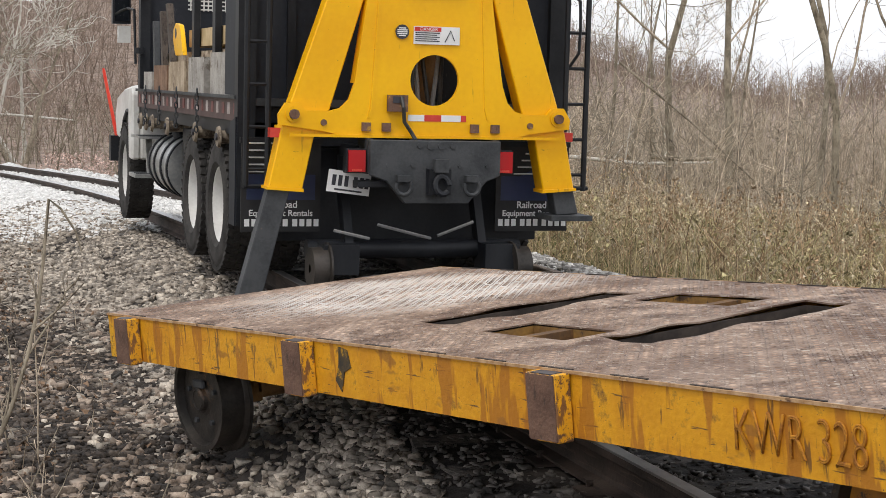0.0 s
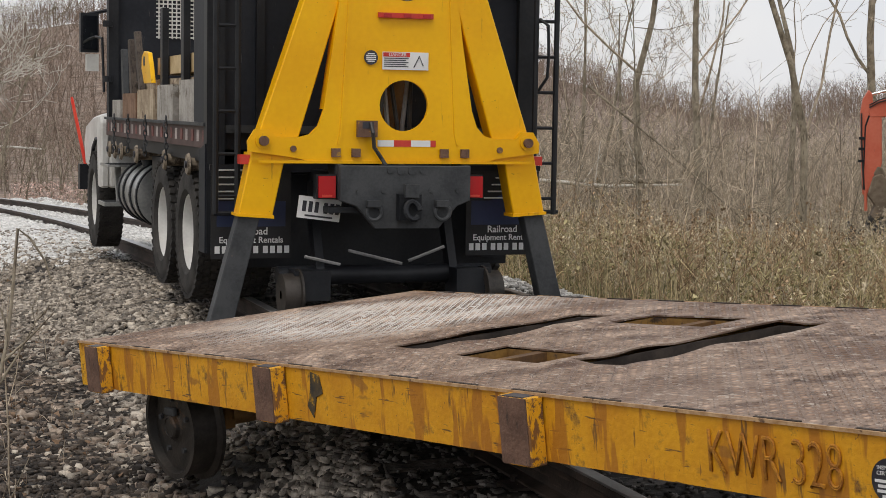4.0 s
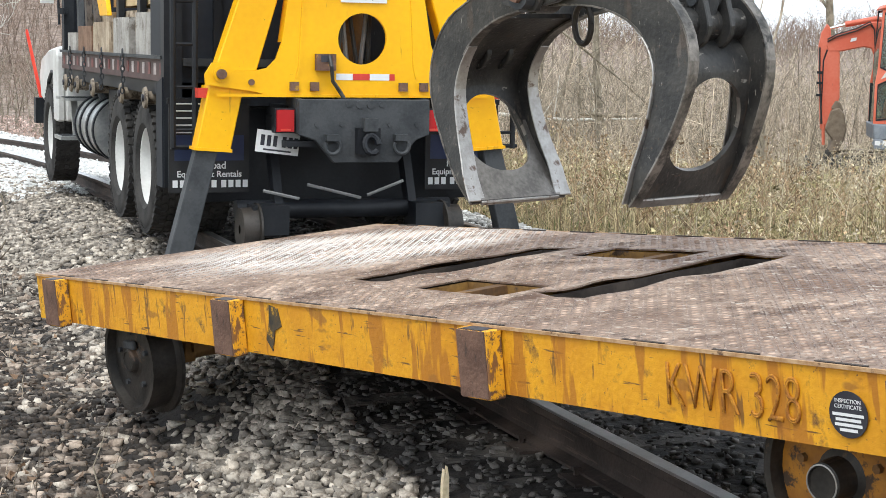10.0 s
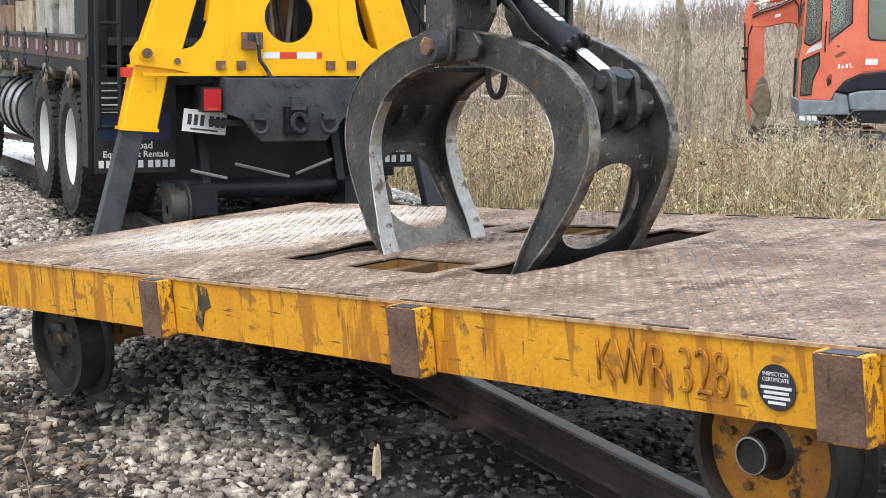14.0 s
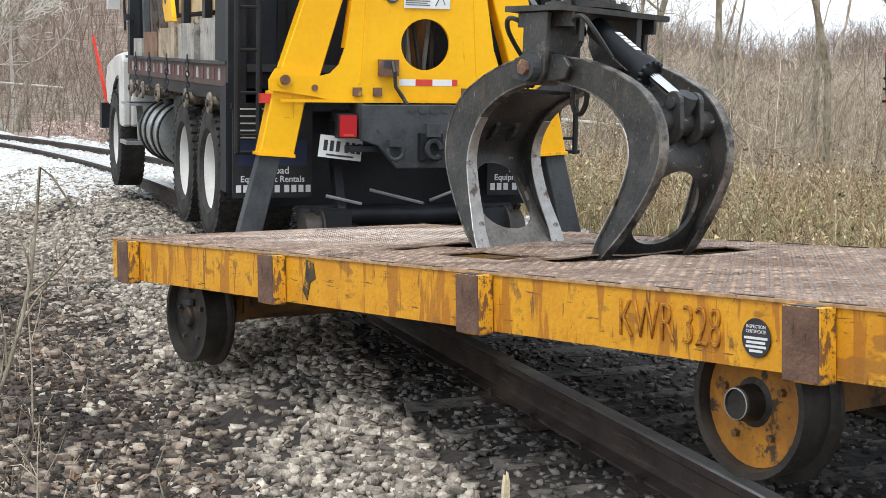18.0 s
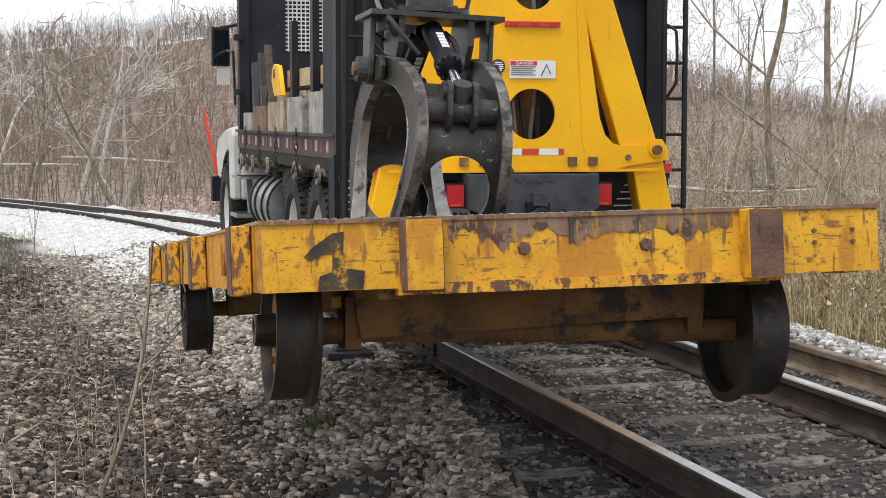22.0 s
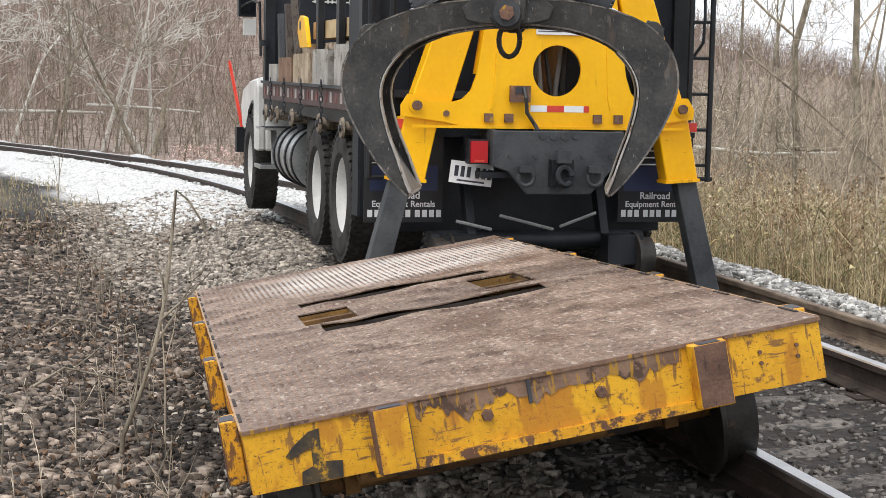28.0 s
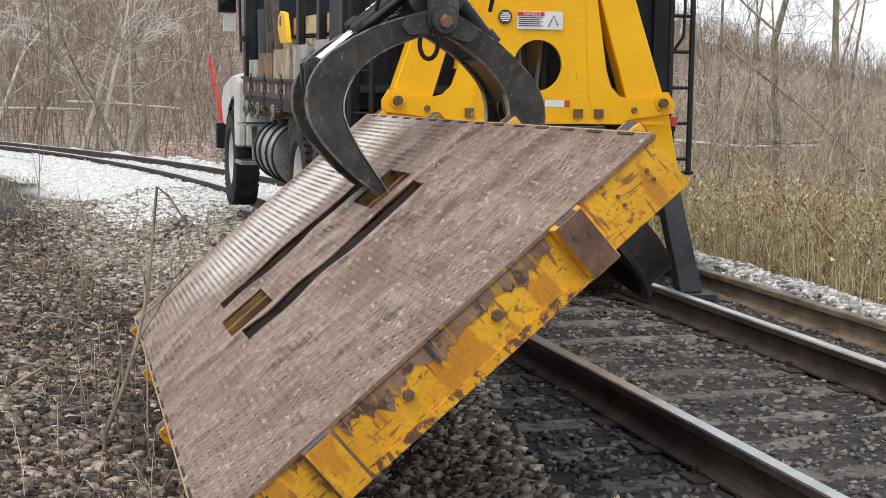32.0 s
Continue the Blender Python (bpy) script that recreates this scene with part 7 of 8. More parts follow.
# ---------------------------------------------------------------- bare trees, brush and weeds
class Sticks:
    """Collects tapering, bending sticks of few sides into one mesh."""

    def __init__(self):
        self.v, self.f = [], []

    def stick(self, pts, radii, sides=3):
        n0 = len(self.v)
        for i, (x, y, z) in enumerate(pts):
            a, b = pts[max(i - 1, 0)], pts[min(i + 1, len(pts) - 1)]
            dx, dy, dz = b[0] - a[0], b[1] - a[1], b[2] - a[2]
            if abs(dz) > abs(dx) + abs(dy):
                ux, uy, uz = 1.0, 0.0, -dx / dz
            else:
                h = math.hypot(dx, dy) or 1.0
                ux, uy, uz = -dy / h, dx / h, 0.0
            k = math.sqrt(ux * ux + uy * uy + uz * uz)
            ux, uy, uz = ux / k, uy / k, uz / k
            dl = math.sqrt(dx * dx + dy * dy + dz * dz) or 1.0
            wx, wy, wz = (dy * uz - dz * uy) / dl, (dz * ux - dx * uz) / dl, (dx * uy - dy * ux) / dl
            r = radii[i]
            for s in range(sides):
                c, q = math.cos(2 * math.pi * s / sides) * r, math.sin(2 * math.pi * s / sides) * r
                self.v.append((x + ux * c + wx * q, y + uy * c + wy * q, z + uz * c + wz * q))
        for i in range(len(pts) - 1):
            for s in range(sides):
                p, q = n0 + i * sides, n0 + (i + 1) * sides
                self.f.append((p + s, p + (s + 1) % sides, q + (s + 1) % sides, q + s))

    def speck(self, p, size, r):
        """A ragged little leaf or seed tuft: two crossed triangles with some depth."""
        n0 = len(self.v)
        for _ in range(4):
            self.v.append((p[0] + r.uniform(-size, size), p[1] + r.uniform(-size, size), p[2] + r.uniform(-size, size)))
        self.f += [(n0, n0 + 1, n0 + 2), (n0, n0 + 2, n0 + 3), (n0, n0 + 3, n0 + 1)]

    def mesh(self, name, mat, smooth=False):
        return quick_mesh(name, self.v, self.f, mat, smooth)


def grow(trunk, twigs, p, d, length, r, depth, rnd, gnarl=0.25, up=0.15, forks=3, sides=7, spread=0.75, rmin=0.0035):
    """One limb and, from its upper part, the limbs that leave it."""
    n = 8 if depth > 1 else 4
    pts, radii, q, e = [tuple(p)], [r], list(p), list(d)
    for i in range(n):
        e = [e[0] + rnd.gauss(0, 0.5 * gnarl / n ** 0.5), e[1] + rnd.gauss(0, 0.5 * gnarl / n ** 0.5), e[2] + rnd.gauss(0, 0.5 * gnarl / n ** 0.5) + up / n]
        k = math.sqrt(e[0] ** 2 + e[1] ** 2 + e[2] ** 2)
        e = [c / k for c in e]
        q = [q[j] + e[j] * length / n for j in range(3)]
        pts.append(tuple(q))
        radii.append(max(rmin, r * (1 - 0.72 * (i + 1) / n)))
    (trunk if r > 0.035 else twigs).stick(pts, radii, sides if r > 0.06 else (5 if r > 0.03 else 3))
    if depth == 0:
        return
    for k in range(forks + (rnd.random() < 0.5)):
        f = 0.25 + 0.75 * (k + rnd.random()) / (forks + 0.5)
        i = min(n - 1, int(f * n))
        g = f * n - i
        g = min(1.0, g)
        base = [pts[i][j] + (pts[i + 1][j] - pts[i][j]) * g for j in range(3)]
        a = rnd.uniform(0, 2 * math.pi)
        s = spread * rnd.uniform(0.6, 1.25)
        dd = [e[0] + s * math.cos(a), e[1] + s * math.sin(a), e[2] + s * rnd.uniform(-0.5, 0.45)]
        m = math.sqrt(sum(c * c for c in dd)) or 1.0
        grow(trunk, twigs, base, [c / m for c in dd], length * rnd.uniform(0.42, 0.72) * (1.15 - 0.45 * f), max(0.004, (r * (1 - 0.72 * f)) * rnd.uniform(0.28, 0.48)), depth - 1, rnd, min(1.1, gnarl * 2.0), up, forks, sides, spread, rmin)


def bare_tree(name, label, x, y, z, tall, thick, seed, bark=None, lean=(0.0, 0.0), depth=4, forks=3, stems=1, group="", gnarl=0.25, spread=0.75, rmin=0.0035):
    rnd = random.Random(seed)
    t = thing(name, label, "tree", group, at=pose(x, y, z))
    for s in range(stems):
        trunk, twigs = Sticks(), Sticks()
        off = (0.0, 0.0) if stems == 1 else (rnd.uniform(-0.5, 0.5), rnd.uniform(-0.3, 0.3))
        tilt = lean if stems == 1 else (rnd.uniform(-0.45, 0.45), rnd.uniform(-0.2, 0.2))
        grow(trunk, twigs, (off[0], off[1], -0.15), (tilt[0], tilt[1], 1.0), tall * rnd.uniform(0.8, 1.0), thick, depth, rnd, gnarl, 0.35, forks, 8, spread, rmin)
        for nm, st, mt in (("trunk", trunk, bark or BARK), ("crown", twigs, bark or TWIG)):
            if st.f:
                ob = new(nm, st.mesh(nm, mt, True))
                ob.parent = t
    return t


# tall bare trees beyond the brush on the far side of the track
for i, (x, y, tall, thick, lean, seed) in enumerate(((8.45, 13.2, 9.5, 0.075, (0.02, 0.0), 3), (9.3, 12.9, 9.5, 0.078, (-0.07, 0.0), 8), (10.65, 12.0, 10.0, 0.07, (-0.04, 0.0), 5), (17.1, 19.4, 11.0, 0.12, (-0.06, 0.0), 21), (11.95, 14.6, 8.5, 0.07, (0.05, 0.0), 33))):
    bare_tree("bare_tree", "tall bare grey-barked tree rising from the brush", x, y, height(x, y), tall, thick, seed, lean=lean, depth=4, forks=4, group="bare trees beyond the track", spread=0.8, gnarl=0.45, rmin=0.0045)
# slender many-branched trees at the edge of the brush
for i, (x, y, tall, thick, seed) in enumerate(((7.45, 13.9, 5.2, 0.045, 6), (8.9, 16.5, 5.5, 0.05, 17), (12.4, 18.5, 5.5, 0.05, 27), (10.0, 17.5, 5.0, 0.045, 37))):
    bare_tree("young_tree", "slender bare young tree in the brush", x, y, height(x, y), tall, thick, seed, lean=(0.03, 0), depth=4, forks=4, group="young trees in the brush", spread=0.75)
# pale-barked trees behind the curve
for i in range(13):
    r_ = random.Random(100 + i)
    x, y = -12.5 + i * 1.05 + r_.uniform(-0.6, 0.6), 37 + r_.uniform(-2, 4) + (2 if i > 7 else 0)
    pale = i not in (3, 9, 11)
    bare_tree("pale_tree" if pale else "dark_tree", "crooked pale-barked bare tree with several stems" if pale else "crooked dark bare tree", x, y, height(x, y), r_.uniform(4.0, 5.4), 0.075, 200 + i, PALEBARK if pale else BARK, depth=3, forks=4, stems=2, group="crooked trees behind the curve", gnarl=0.6, spread=1.0, rmin=0.0115)


PLUME = material("pale_seed_plume", (0.36, 0.30, 0.21), (0.54, 0.47, 0.36), rough=0.95, bump=0, island=0.35)
DARKSTALK = material("dark_seed_cone", (0.06, 0.04, 0.026), (0.14, 0.095, 0.06), rough=0.95, bump=0, island=0.5)
LITTER = material("dead_leaf_brown", (0.15, 0.09, 0.055), (0.26, 0.175, 0.115), rough=0.95, bump=0, island=0.5)


def inside_track(x, y, gap):
    return abs(x - bend(y)) < gap and -30 < y < 90


def thicket(name, label, count, where, tall, twigs, r0, mat, seed, droop=0.5):
    """Whips and saplings that nobody could count."""
    rnd = random.Random(seed)
    st = Sticks()
    done = 0
    while done < count:
        x, y = where(rnd)
        if x is None or inside_track(x, y, 2.5):
            continue
        done += 1
        h = rnd.uniform(*tall) * (1.5 if rnd.random() < 0.06 else 1.0)
        z = height(x, y) - 0.05
        lx, ly = rnd.gauss(0, 0.22) * h, rnd.gauss(0, 0.2) * h
        p = [(x, y, z), (x + lx * 0.25, y + ly * 0.25, z + h * 0.4), (x + lx * 0.6, y + ly * 0.6, z + h * 0.75), (x + lx, y + ly, z + h)]
        st.stick(p, [r0, r0 * 0.75, r0 * 0.5, r0 * 0.2])
        for _ in range(twigs):
            f = rnd.uniform(0.12, 0.95)
            k = 0 if f < 0.4 else (1 if f < 0.75 else 2)
            g = ((f - (0, 0.4, 0.75)[k]) / (0.4, 0.35, 0.25)[k])
            b = [p[k][j] + (p[k + 1][j] - p[k][j]) * g for j in range(3)]
            a, l = rnd.uniform(0, 6.283), h * rnd.uniform(0.15, 0.42) * (1.15 - 0.6 * f)
            dx, dy, dz = math.cos(a) * l * rnd.uniform(0.4, 1), math.sin(a) * l * rnd.uniform(0.4, 1), l * rnd.uniform(-0.1, 1.0)
            rr = r0 * rnd.uniform(0.2, 0.5)
            st.stick([tuple(b), (b[0] + dx * 0.55, b[1] + dy * 0.55, b[2] + dz * 0.6), (b[0] + dx, b[1] + dy, b[2] + dz + l * droop * rnd.uniform(-0.3, 0.3))], [rr, rr * 0.7, rr * 0.3])
    return tagged(new(name, st.mesh(name, mat)), label, "brush", kind="stuff")


def beside_excavator(x, y):
    return 12.6 < x < 18.5 and y < 17.5


def brush_right(r):
    x, y = r.uniform(4.2, 24), r.uniform(9.5, 27)
    return (None, None) if beside_excavator(x, y) or x < 3.2 + 0.18 * y or (x + 3.5 > 0.60 * (y + 11) and y < 17.5) else (x, y)


def woods_far(r):
    a, d = math.radians(r.uniform(-34, 46)), math.sqrt(r.uniform(110 ** 2, 400 ** 2))
    if a > 0.40 and d < 210:
        return None, None
    return EYE[0] + d * math.sin(a), EYE[1] + d * math.cos(a)


def woods_mid(r):
    a, d = math.radians(r.uniform(-34, 13)), math.sqrt(r.uniform(46 ** 2, 120 ** 2))
    return EYE[0] + d * math.sin(a), EYE[1] + d * math.cos(a)


def woods_right(r):
    a, d = math.radians(r.uniform(13, 44)), math.sqrt(r.uniform(46 ** 2, 120 ** 2))
    return EYE[0] + d * math.sin(a), EYE[1] + d * math.cos(a)


def woods_near_left(r):
    a, d = math.radians(r.uniform(-16, 9)), r.uniform(36, 58)
    return EYE[0] + d * math.sin(a), EYE[1] + d * math.cos(a)


thicket("brush", "tangle of bare brown saplings and briars", 1500, brush_right, (0.6, 2.4), 18, 0.011, TWIG, 51)
thicket("tall_brush", "taller bare grey saplings in the brush", 130, brush_right, (1.6, 3.2), 24, 0.018, BARK, 55)
thicket("far_woods", "bare brown woods on the far hills", 11500, woods_far, (3.0, 7.5), 15, 0.05, FARTWIG, 52)
thicket("near_woods", "bare reddish brown woods across the valley", 1300, woods_mid, (1.5, 3.4), 18, 0.024, FARTWIG, 53)
thicket("valley_scrub", "bare straw-brown scrub beyond the brush", 1300, woods_right, (1.5, 3.6), 18, 0.024, TWIG, 56)
thicket("wood_edge", "thin bare saplings at the edge of the woods", 230, woods_near_left, (1.0, 2.6), 16, 0.022, BARK, 54)


def russet(r):
    a, d = math.radians(r.uniform(4.6, 7.2)), r.uniform(38, 41)
    return EYE[0] + d * math.sin(a), EYE[1] + d * math.cos(a)


# low russet bushes behind the curve
st, rr_ = Sticks(), random.Random(61)
for i in range(380):
    x, y = russet(rr_)
    if inside_track(x, y, 2.0):
        continue
    z = height(x, y)
    for k in range(3):
        st.speck((x + rr_.gauss(0, 0.15), y, z + rr_.uniform(0.0, 0.55)), 0.03, rr_)
tagged(new("russet_bushes", st.mesh("russet_bushes", REDLEAF)), "low russet leafy bushes behind the curve", "bush", kind="stuff")

# fallen logs and limbs
for (a, b, r0, r1, lab, mt) in (((6.9, 14.2, 0.35), (9.6, 14.0, 0.28), 0.035, 0.02, "fallen pale limb lying across the brush", PALEBARK), ((7.9, 13.0, 0.42), (9.0, 12.9, 0.40), 0.04, 0.03, "broken dark limb lying across the brush", BARK), ((7.3, 13.0, 1.9), (9.9, 12.6, -0.2), 0.02, 0.012, "leaning bare limb caught in the brush", BARK),
                                ((-9.0, 37.5, -0.3), (-5.0, 38.5, -0.1), 0.10, 0.06, "fallen pale log behind the curve", PALEBARK), ((-5.0, 39, 0.1), (-1.5, 40.5, 0.05), 0.06, 0.04, "fallen pale log behind the curve", PALEBARK), ((-2.0, 40, 0.3), (1.5, 41, 0.1), 0.05, 0.03, "fallen pale log behind the curve", PALEBARK), ((-8.5, 39, 0.9), (-4.5, 39.5, 0.2), 0.05, 0.03, "fallen pale log behind the curve", PALEBARK)):
    st, rr_, side_twigs = Sticks(), random.Random(int(a[0] * 100)), []
    mid = tuple((p + q) / 2 + rr_.uniform(-0.1, 0.1) for p, q in zip(a, b))
    low = min(height(a[0], a[1]), height(b[0], b[1]))
    st.stick([a, mid, b], [r0, (r0 + r1) / 2, r1], 8)
    for k in range(7):
        f = rr_.random()
        c = tuple(p + (q - p) * f for p, q in zip(a, b))
        tw = Sticks()
        tw.stick([c, (c[0] + rr_.uniform(-0.5, 0.5), c[1] + rr_.uniform(-0.3, 0.3), c[2] + rr_.uniform(0.1, 0.8))], [r1 * 0.6, 0.006])
        side_twigs.append(("side_twig", tw))
    # the stub that it leans on
    if a[1] < 30:
        tw = Sticks()
        tw.stick([(b[0] + 0.2, b[1], height(b[0], b[1]) - 0.1), b], [r1 * 1.2, r1], 6)
        side_twigs.append(("broken_fork", tw))
    limb = tagged(new("fallen_limb", st.mesh("fallen_limb", mt, True)), lab, "log", "fallen limbs")
    for nm, tw in side_twigs:
        new(nm, tw.mesh(nm, mt, True)).parent = limb


def weeds(name, label, count, where, tall, head, mat, seed, thick=0.0032, leaves=2, cat="weeds"):
    rnd = random.Random(seed)
    st = Sticks()
    done = 0
    while done < count:
        x, y = where(rnd)
        if x is None:
            continue
        done += 1
        h = rnd.uniform(*tall) * (0.42 if x > 9.0 else (0.7 if x > 6.5 else 1.0)) * (0.75 + 0.5 * noise.noise((x * 0.4, y * 0.4, 2)))
        z = height(x, y) - 0.02
        a, l = rnd.uniform(0, 6.283), h * abs(rnd.gauss(0, 0.28))
        tip = (x + math.cos(a) * l, y + math.sin(a) * l, z + h)
        st.stick([(x, y, z), (x + math.cos(a) * l * 0.3, y + math.sin(a) * l * 0.3, z + h * 0.6), tip], [thick, thick * 0.8, thick * 0.4])
        for _ in range(leaves):
            f = rnd.uniform(0.1, 0.8)
            b = rnd.uniform(0, 6.283)
            ll = h * rnd.uniform(0.15, 0.4)
            c = (x + math.cos(a) * l * f * 0.5, y + math.sin(a) * l * f * 0.5, z + h * f)
            st.stick([c, (c[0] + math.cos(b) * ll * 0.5, c[1] + math.sin(b) * ll * 0.5, c[2] + ll * 0.5), (c[0] + math.cos(b) * ll, c[1] + math.sin(b) * ll, c[2] + ll * rnd.uniform(-0.2, 0.8))], [thick * 0.7, thick * 0.9, thick * 0.2])
            if leaves > 4:
                st.speck((c[0] + math.cos(b) * ll * 0.8, c[1] + math.sin(b) * ll * 0.8, c[2] + ll * 0.4), 0.03, rnd)
        for _ in range(head):
            st.speck((tip[0] + rnd.gauss(0, 0.02 if head < 9 else 0.04), tip[1] + rnd.gauss(0, 0.02 if head < 9 else 0.04), tip[2] - rnd.uniform(-0.02, 0.14 if head < 9 else 0.3)), 0.017, rnd)
    return tagged(new(name, st.mesh(name, mat)), label, cat, kind="stuff")


def verge(r):
    y = -5.0 + 25.0 * r.random()
    u = 2.5 + 17.0 * r.random() ** 1.25
    x = u + bend(y)
    if 13.2 < x < 18.2 and y > 13.8 or u < 2.75 and r.random() < 0.6:
        return None, None
    return x, y


def verge_near(r):
    y = -5.0 + 22.0 * r.random()
    u = 2.45 + 5.0 * r.random() ** 1.2
    return u + bend(y), y


def before_excavator(r):
    return r.uniform(10.5, 15.5), r.uniform(9.5, 13.6)


def left_bank(r):
    y = r.uniform(-4, 16)
    u = -2.5 - 4.2 * r.random()
    if r.random() > smoothstep(-3.0, 6.0, y) or (y < 7 and u > -4.0) or (y < 10 and u > -3.2):
        return None, None
    return u + bend(y), y


def ditch_weeds(r):
    y = r.uniform(-5.5, 9)
    return r.gauss(-3.0, 0.32) + bend(y), y


thin = 0.0045
weeds("dry_weeds", "tall dry straw weeds with faded seed heads", 6000, verge, (0.45, 1.15), 5, SEEDHEAD, 71, 0.0035, 2)
weeds("dry_grass", "tangled dry straw grass", 11000, verge_near, (0.2, 0.6), 0, DRYGRASS, 72, thin, 1)
weeds("leafy_weeds", "olive brown weeds with small withered leaves", 4200, verge, (0.35, 1.0), 4, OLIVELEAF, 79, 0.0038, 7)
weeds("brown_stalks", "russet brown dead weed stalks", 5200, verge, (0.4, 1.2), 6, RUSSETSTALK, 73, 0.0042, 4)
weeds("green_undergrowth", "green grass at the foot of the weeds", 13000, verge, (0.14, 0.5), 0, GREENGRASS, 74, 0.006, 1)
weeds("plumed_weeds", "tall weeds with pale fluffy seed plumes", 600, verge, (0.6, 1.15), 20, PLUME, 78, 0.004, 3)
weeds("plumed_thicket", "pale plumed weeds before the excavator", 230, before_excavator, (1.2, 3.3), 30, PLUME, 90, 0.0045, 5)
weeds("straw_thicket", "dry straw weeds before the excavator", 420, before_excavator, (1.0, 2.5), 7, SEEDHEAD, 91, 0.004, 4)
weeds("teasels", "dead stalks with dark seed cones", 240, before_excavator, (1.0, 2.0), 8, DARKSTALK, 92, 0.004, 1)
weeds("bank_grass", "faded grass on the bank beside the ditch", 2200, left_bank, (0.06, 0.22), 0, DRYGRASS, 75, 0.004, 1)
weeds("bank_green", "green grass on the bank beside the ditch", 350, left_bank, (0.05, 0.14), 0, GREENGRASS, 76, 0.005, 1)
weeds("ditch_stalks", "thin dark dead stalks among the cinders", 150, ditch_weeds, (0.15, 0.5), 0, TWIG, 77, 0.003, 2)


def dead_weed(x, y, pts, r0, label, side=(), mat=None):
    st = Sticks()
    z = height(x, y)
    st.stick([(x + a, y + b, z - 0.04 + c) for a, b, c in pts], [r0 * (1 - 0.7 * i / (len(pts) - 1)) for i in range(len(pts))], 6)
    for p, q in side:
        st.stick([(x + p[0], y + p[1], z - 0.04 + p[2]), (x + (p[0] + q[0]) / 2 + 0.01, y + (p[1] + q[1]) / 2, z - 0.04 + (p[2] + q[2]) / 2), (x + q[0], y + q[1], z - 0.04 + q[2])], [r0 * 0.5, r0 * 0.4, r0 * 0.2], 4)
    return tagged(new("dead_stalk", st.mesh("dead_stalk", mat or BARK, True)), label, "weed", "dead stalks in the ditch")


dead_weed(-3.1, -2.76, [(0, 0, 0), (0.01, 0.0, 0.16), (0.09, 0.0, 0.36), (0.17, 0.01, 0.62), (0.22, 0.0, 0.86), (0.245, 0.0, 1.1), (0.27, 0.0, 1.40), (0.33, 0.0, 1.35), (0.40, 0.0, 1.24), (0.43, 0.0, 1.14)], 0.0135, "tall dead woody sapling bent over at its tip", [((0.1, 0, 0.38), (0.07, 0, 0.72)), ((0.17, 0.01, 0.62), (0.36, 0, 0.95)), ((0.2, 0, 0.75), (0.44, 0, 0.98)), ((0.03, 0, 0.2), (0.1, 0.03, 0.55)), ((0.22, 0.0, 0.86), (0.17, 0, 1.05)), ((0.36, 0, 0.95), (0.42, 0, 1.02))])
dead_weed(-2.86, -2.5, [(0, 0, 0), (0.0, 0.0, 0.35), (-0.02, 0.0, 0.75), (0.005, 0, 1.05)], 0.006, "thin upright pale dead stalk", [((0.0, 0, 0.5), (0.06, 0, 0.8))], TWIG)

dead_weed(-3.03, 2.3, [(0, 0, 0), (0.02, 0.0, 0.2), (0.01, 0.0, 0.45)], 0.009, "short dead woody stalk", [((0.02, 0, 0.12), (0.06, 0, 0.4)), ((0.0, 0, 0.05), (-0.06, 0, 0.25))])
dead_weed(-2.75, 8.0, [(0, 0, 0), (-0.04, 0.0, 0.25), (-0.08, 0.0, 0.5)], 0.010, "dead leaning twig in the ditch", [((-0.04, 0, 0.25), (0.05, 0, 0.45))])
dead_weed(-3.25, 9.5, [(0, 0, 0), (0.02, 0.0, 0.6), (0.01, 0.0, 1.1)], 0.009, "dead upright stalk in the ditch", [((0.02, 0, 0.5), (0.1, 0, 1.0)), ((0.01, 0, 0.3), (-0.1, 0, 0.9))])
dead_weed(-3.6, -1.2, [(0, 0, 0.03), (0.25, 0.1, 0.16), (0.5, 0.1, 0.1), (0.75, 0.05, 0.04)], 0.011, "dead branch lying over the cinders", [((0.3, 0.1, 0.15), (0.5, 0.2, 0.3))])
dead_weed(-3.5, 1.0, [(0, 0, 0.03), (0.2, 0.1, 0.14), (0.42, 0.1, 0.10), (0.6, 0.05, 0.02)], 0.010, "dead branch lying over the cinders", [((0.2, 0.1, 0.14), (0.3, 0.2, 0.35))])
for i in range(26):
    r_ = random.Random(900 + i)
    y = r_.uniform(-4.5, 7.5)
    x = r_.gauss(-3.1, 0.35)
    h = r_.uniform(0.2, 0.6)
    dead_weed(x, y, [(0, 0, 0), (r_.gauss(0, 0.05), 0, h * 0.5), (r_.gauss(0, 0.1), 0, h)], 0.006, "thin dead weed stalk in the ditch", [((0, 0, h * 0.3), (r_.gauss(0, 0.12), 0, h * 0.7))])

# dead leaves blown over the cinders
st, rr_ = Sticks(), random.Random(84)
for i in range(4200):
    x, y = rr_.gauss(-3.4, 0.65), rr_.uniform(-6.5, 9)
    if noise.noise((x * 1.3, y * 0.9, 21)) < -0.05:
        continue
    st.speck((x + bend(y), y, height(x + bend(y), y) + rr_.uniform(0.015, 0.04)), rr_.uniform(0.012, 0.028), rr_)
tagged(new("leaf_litter", st.mesh("leaf_litter", LITTER)), "curled brown dead leaves among the stones", "leaves", kind="stuff")

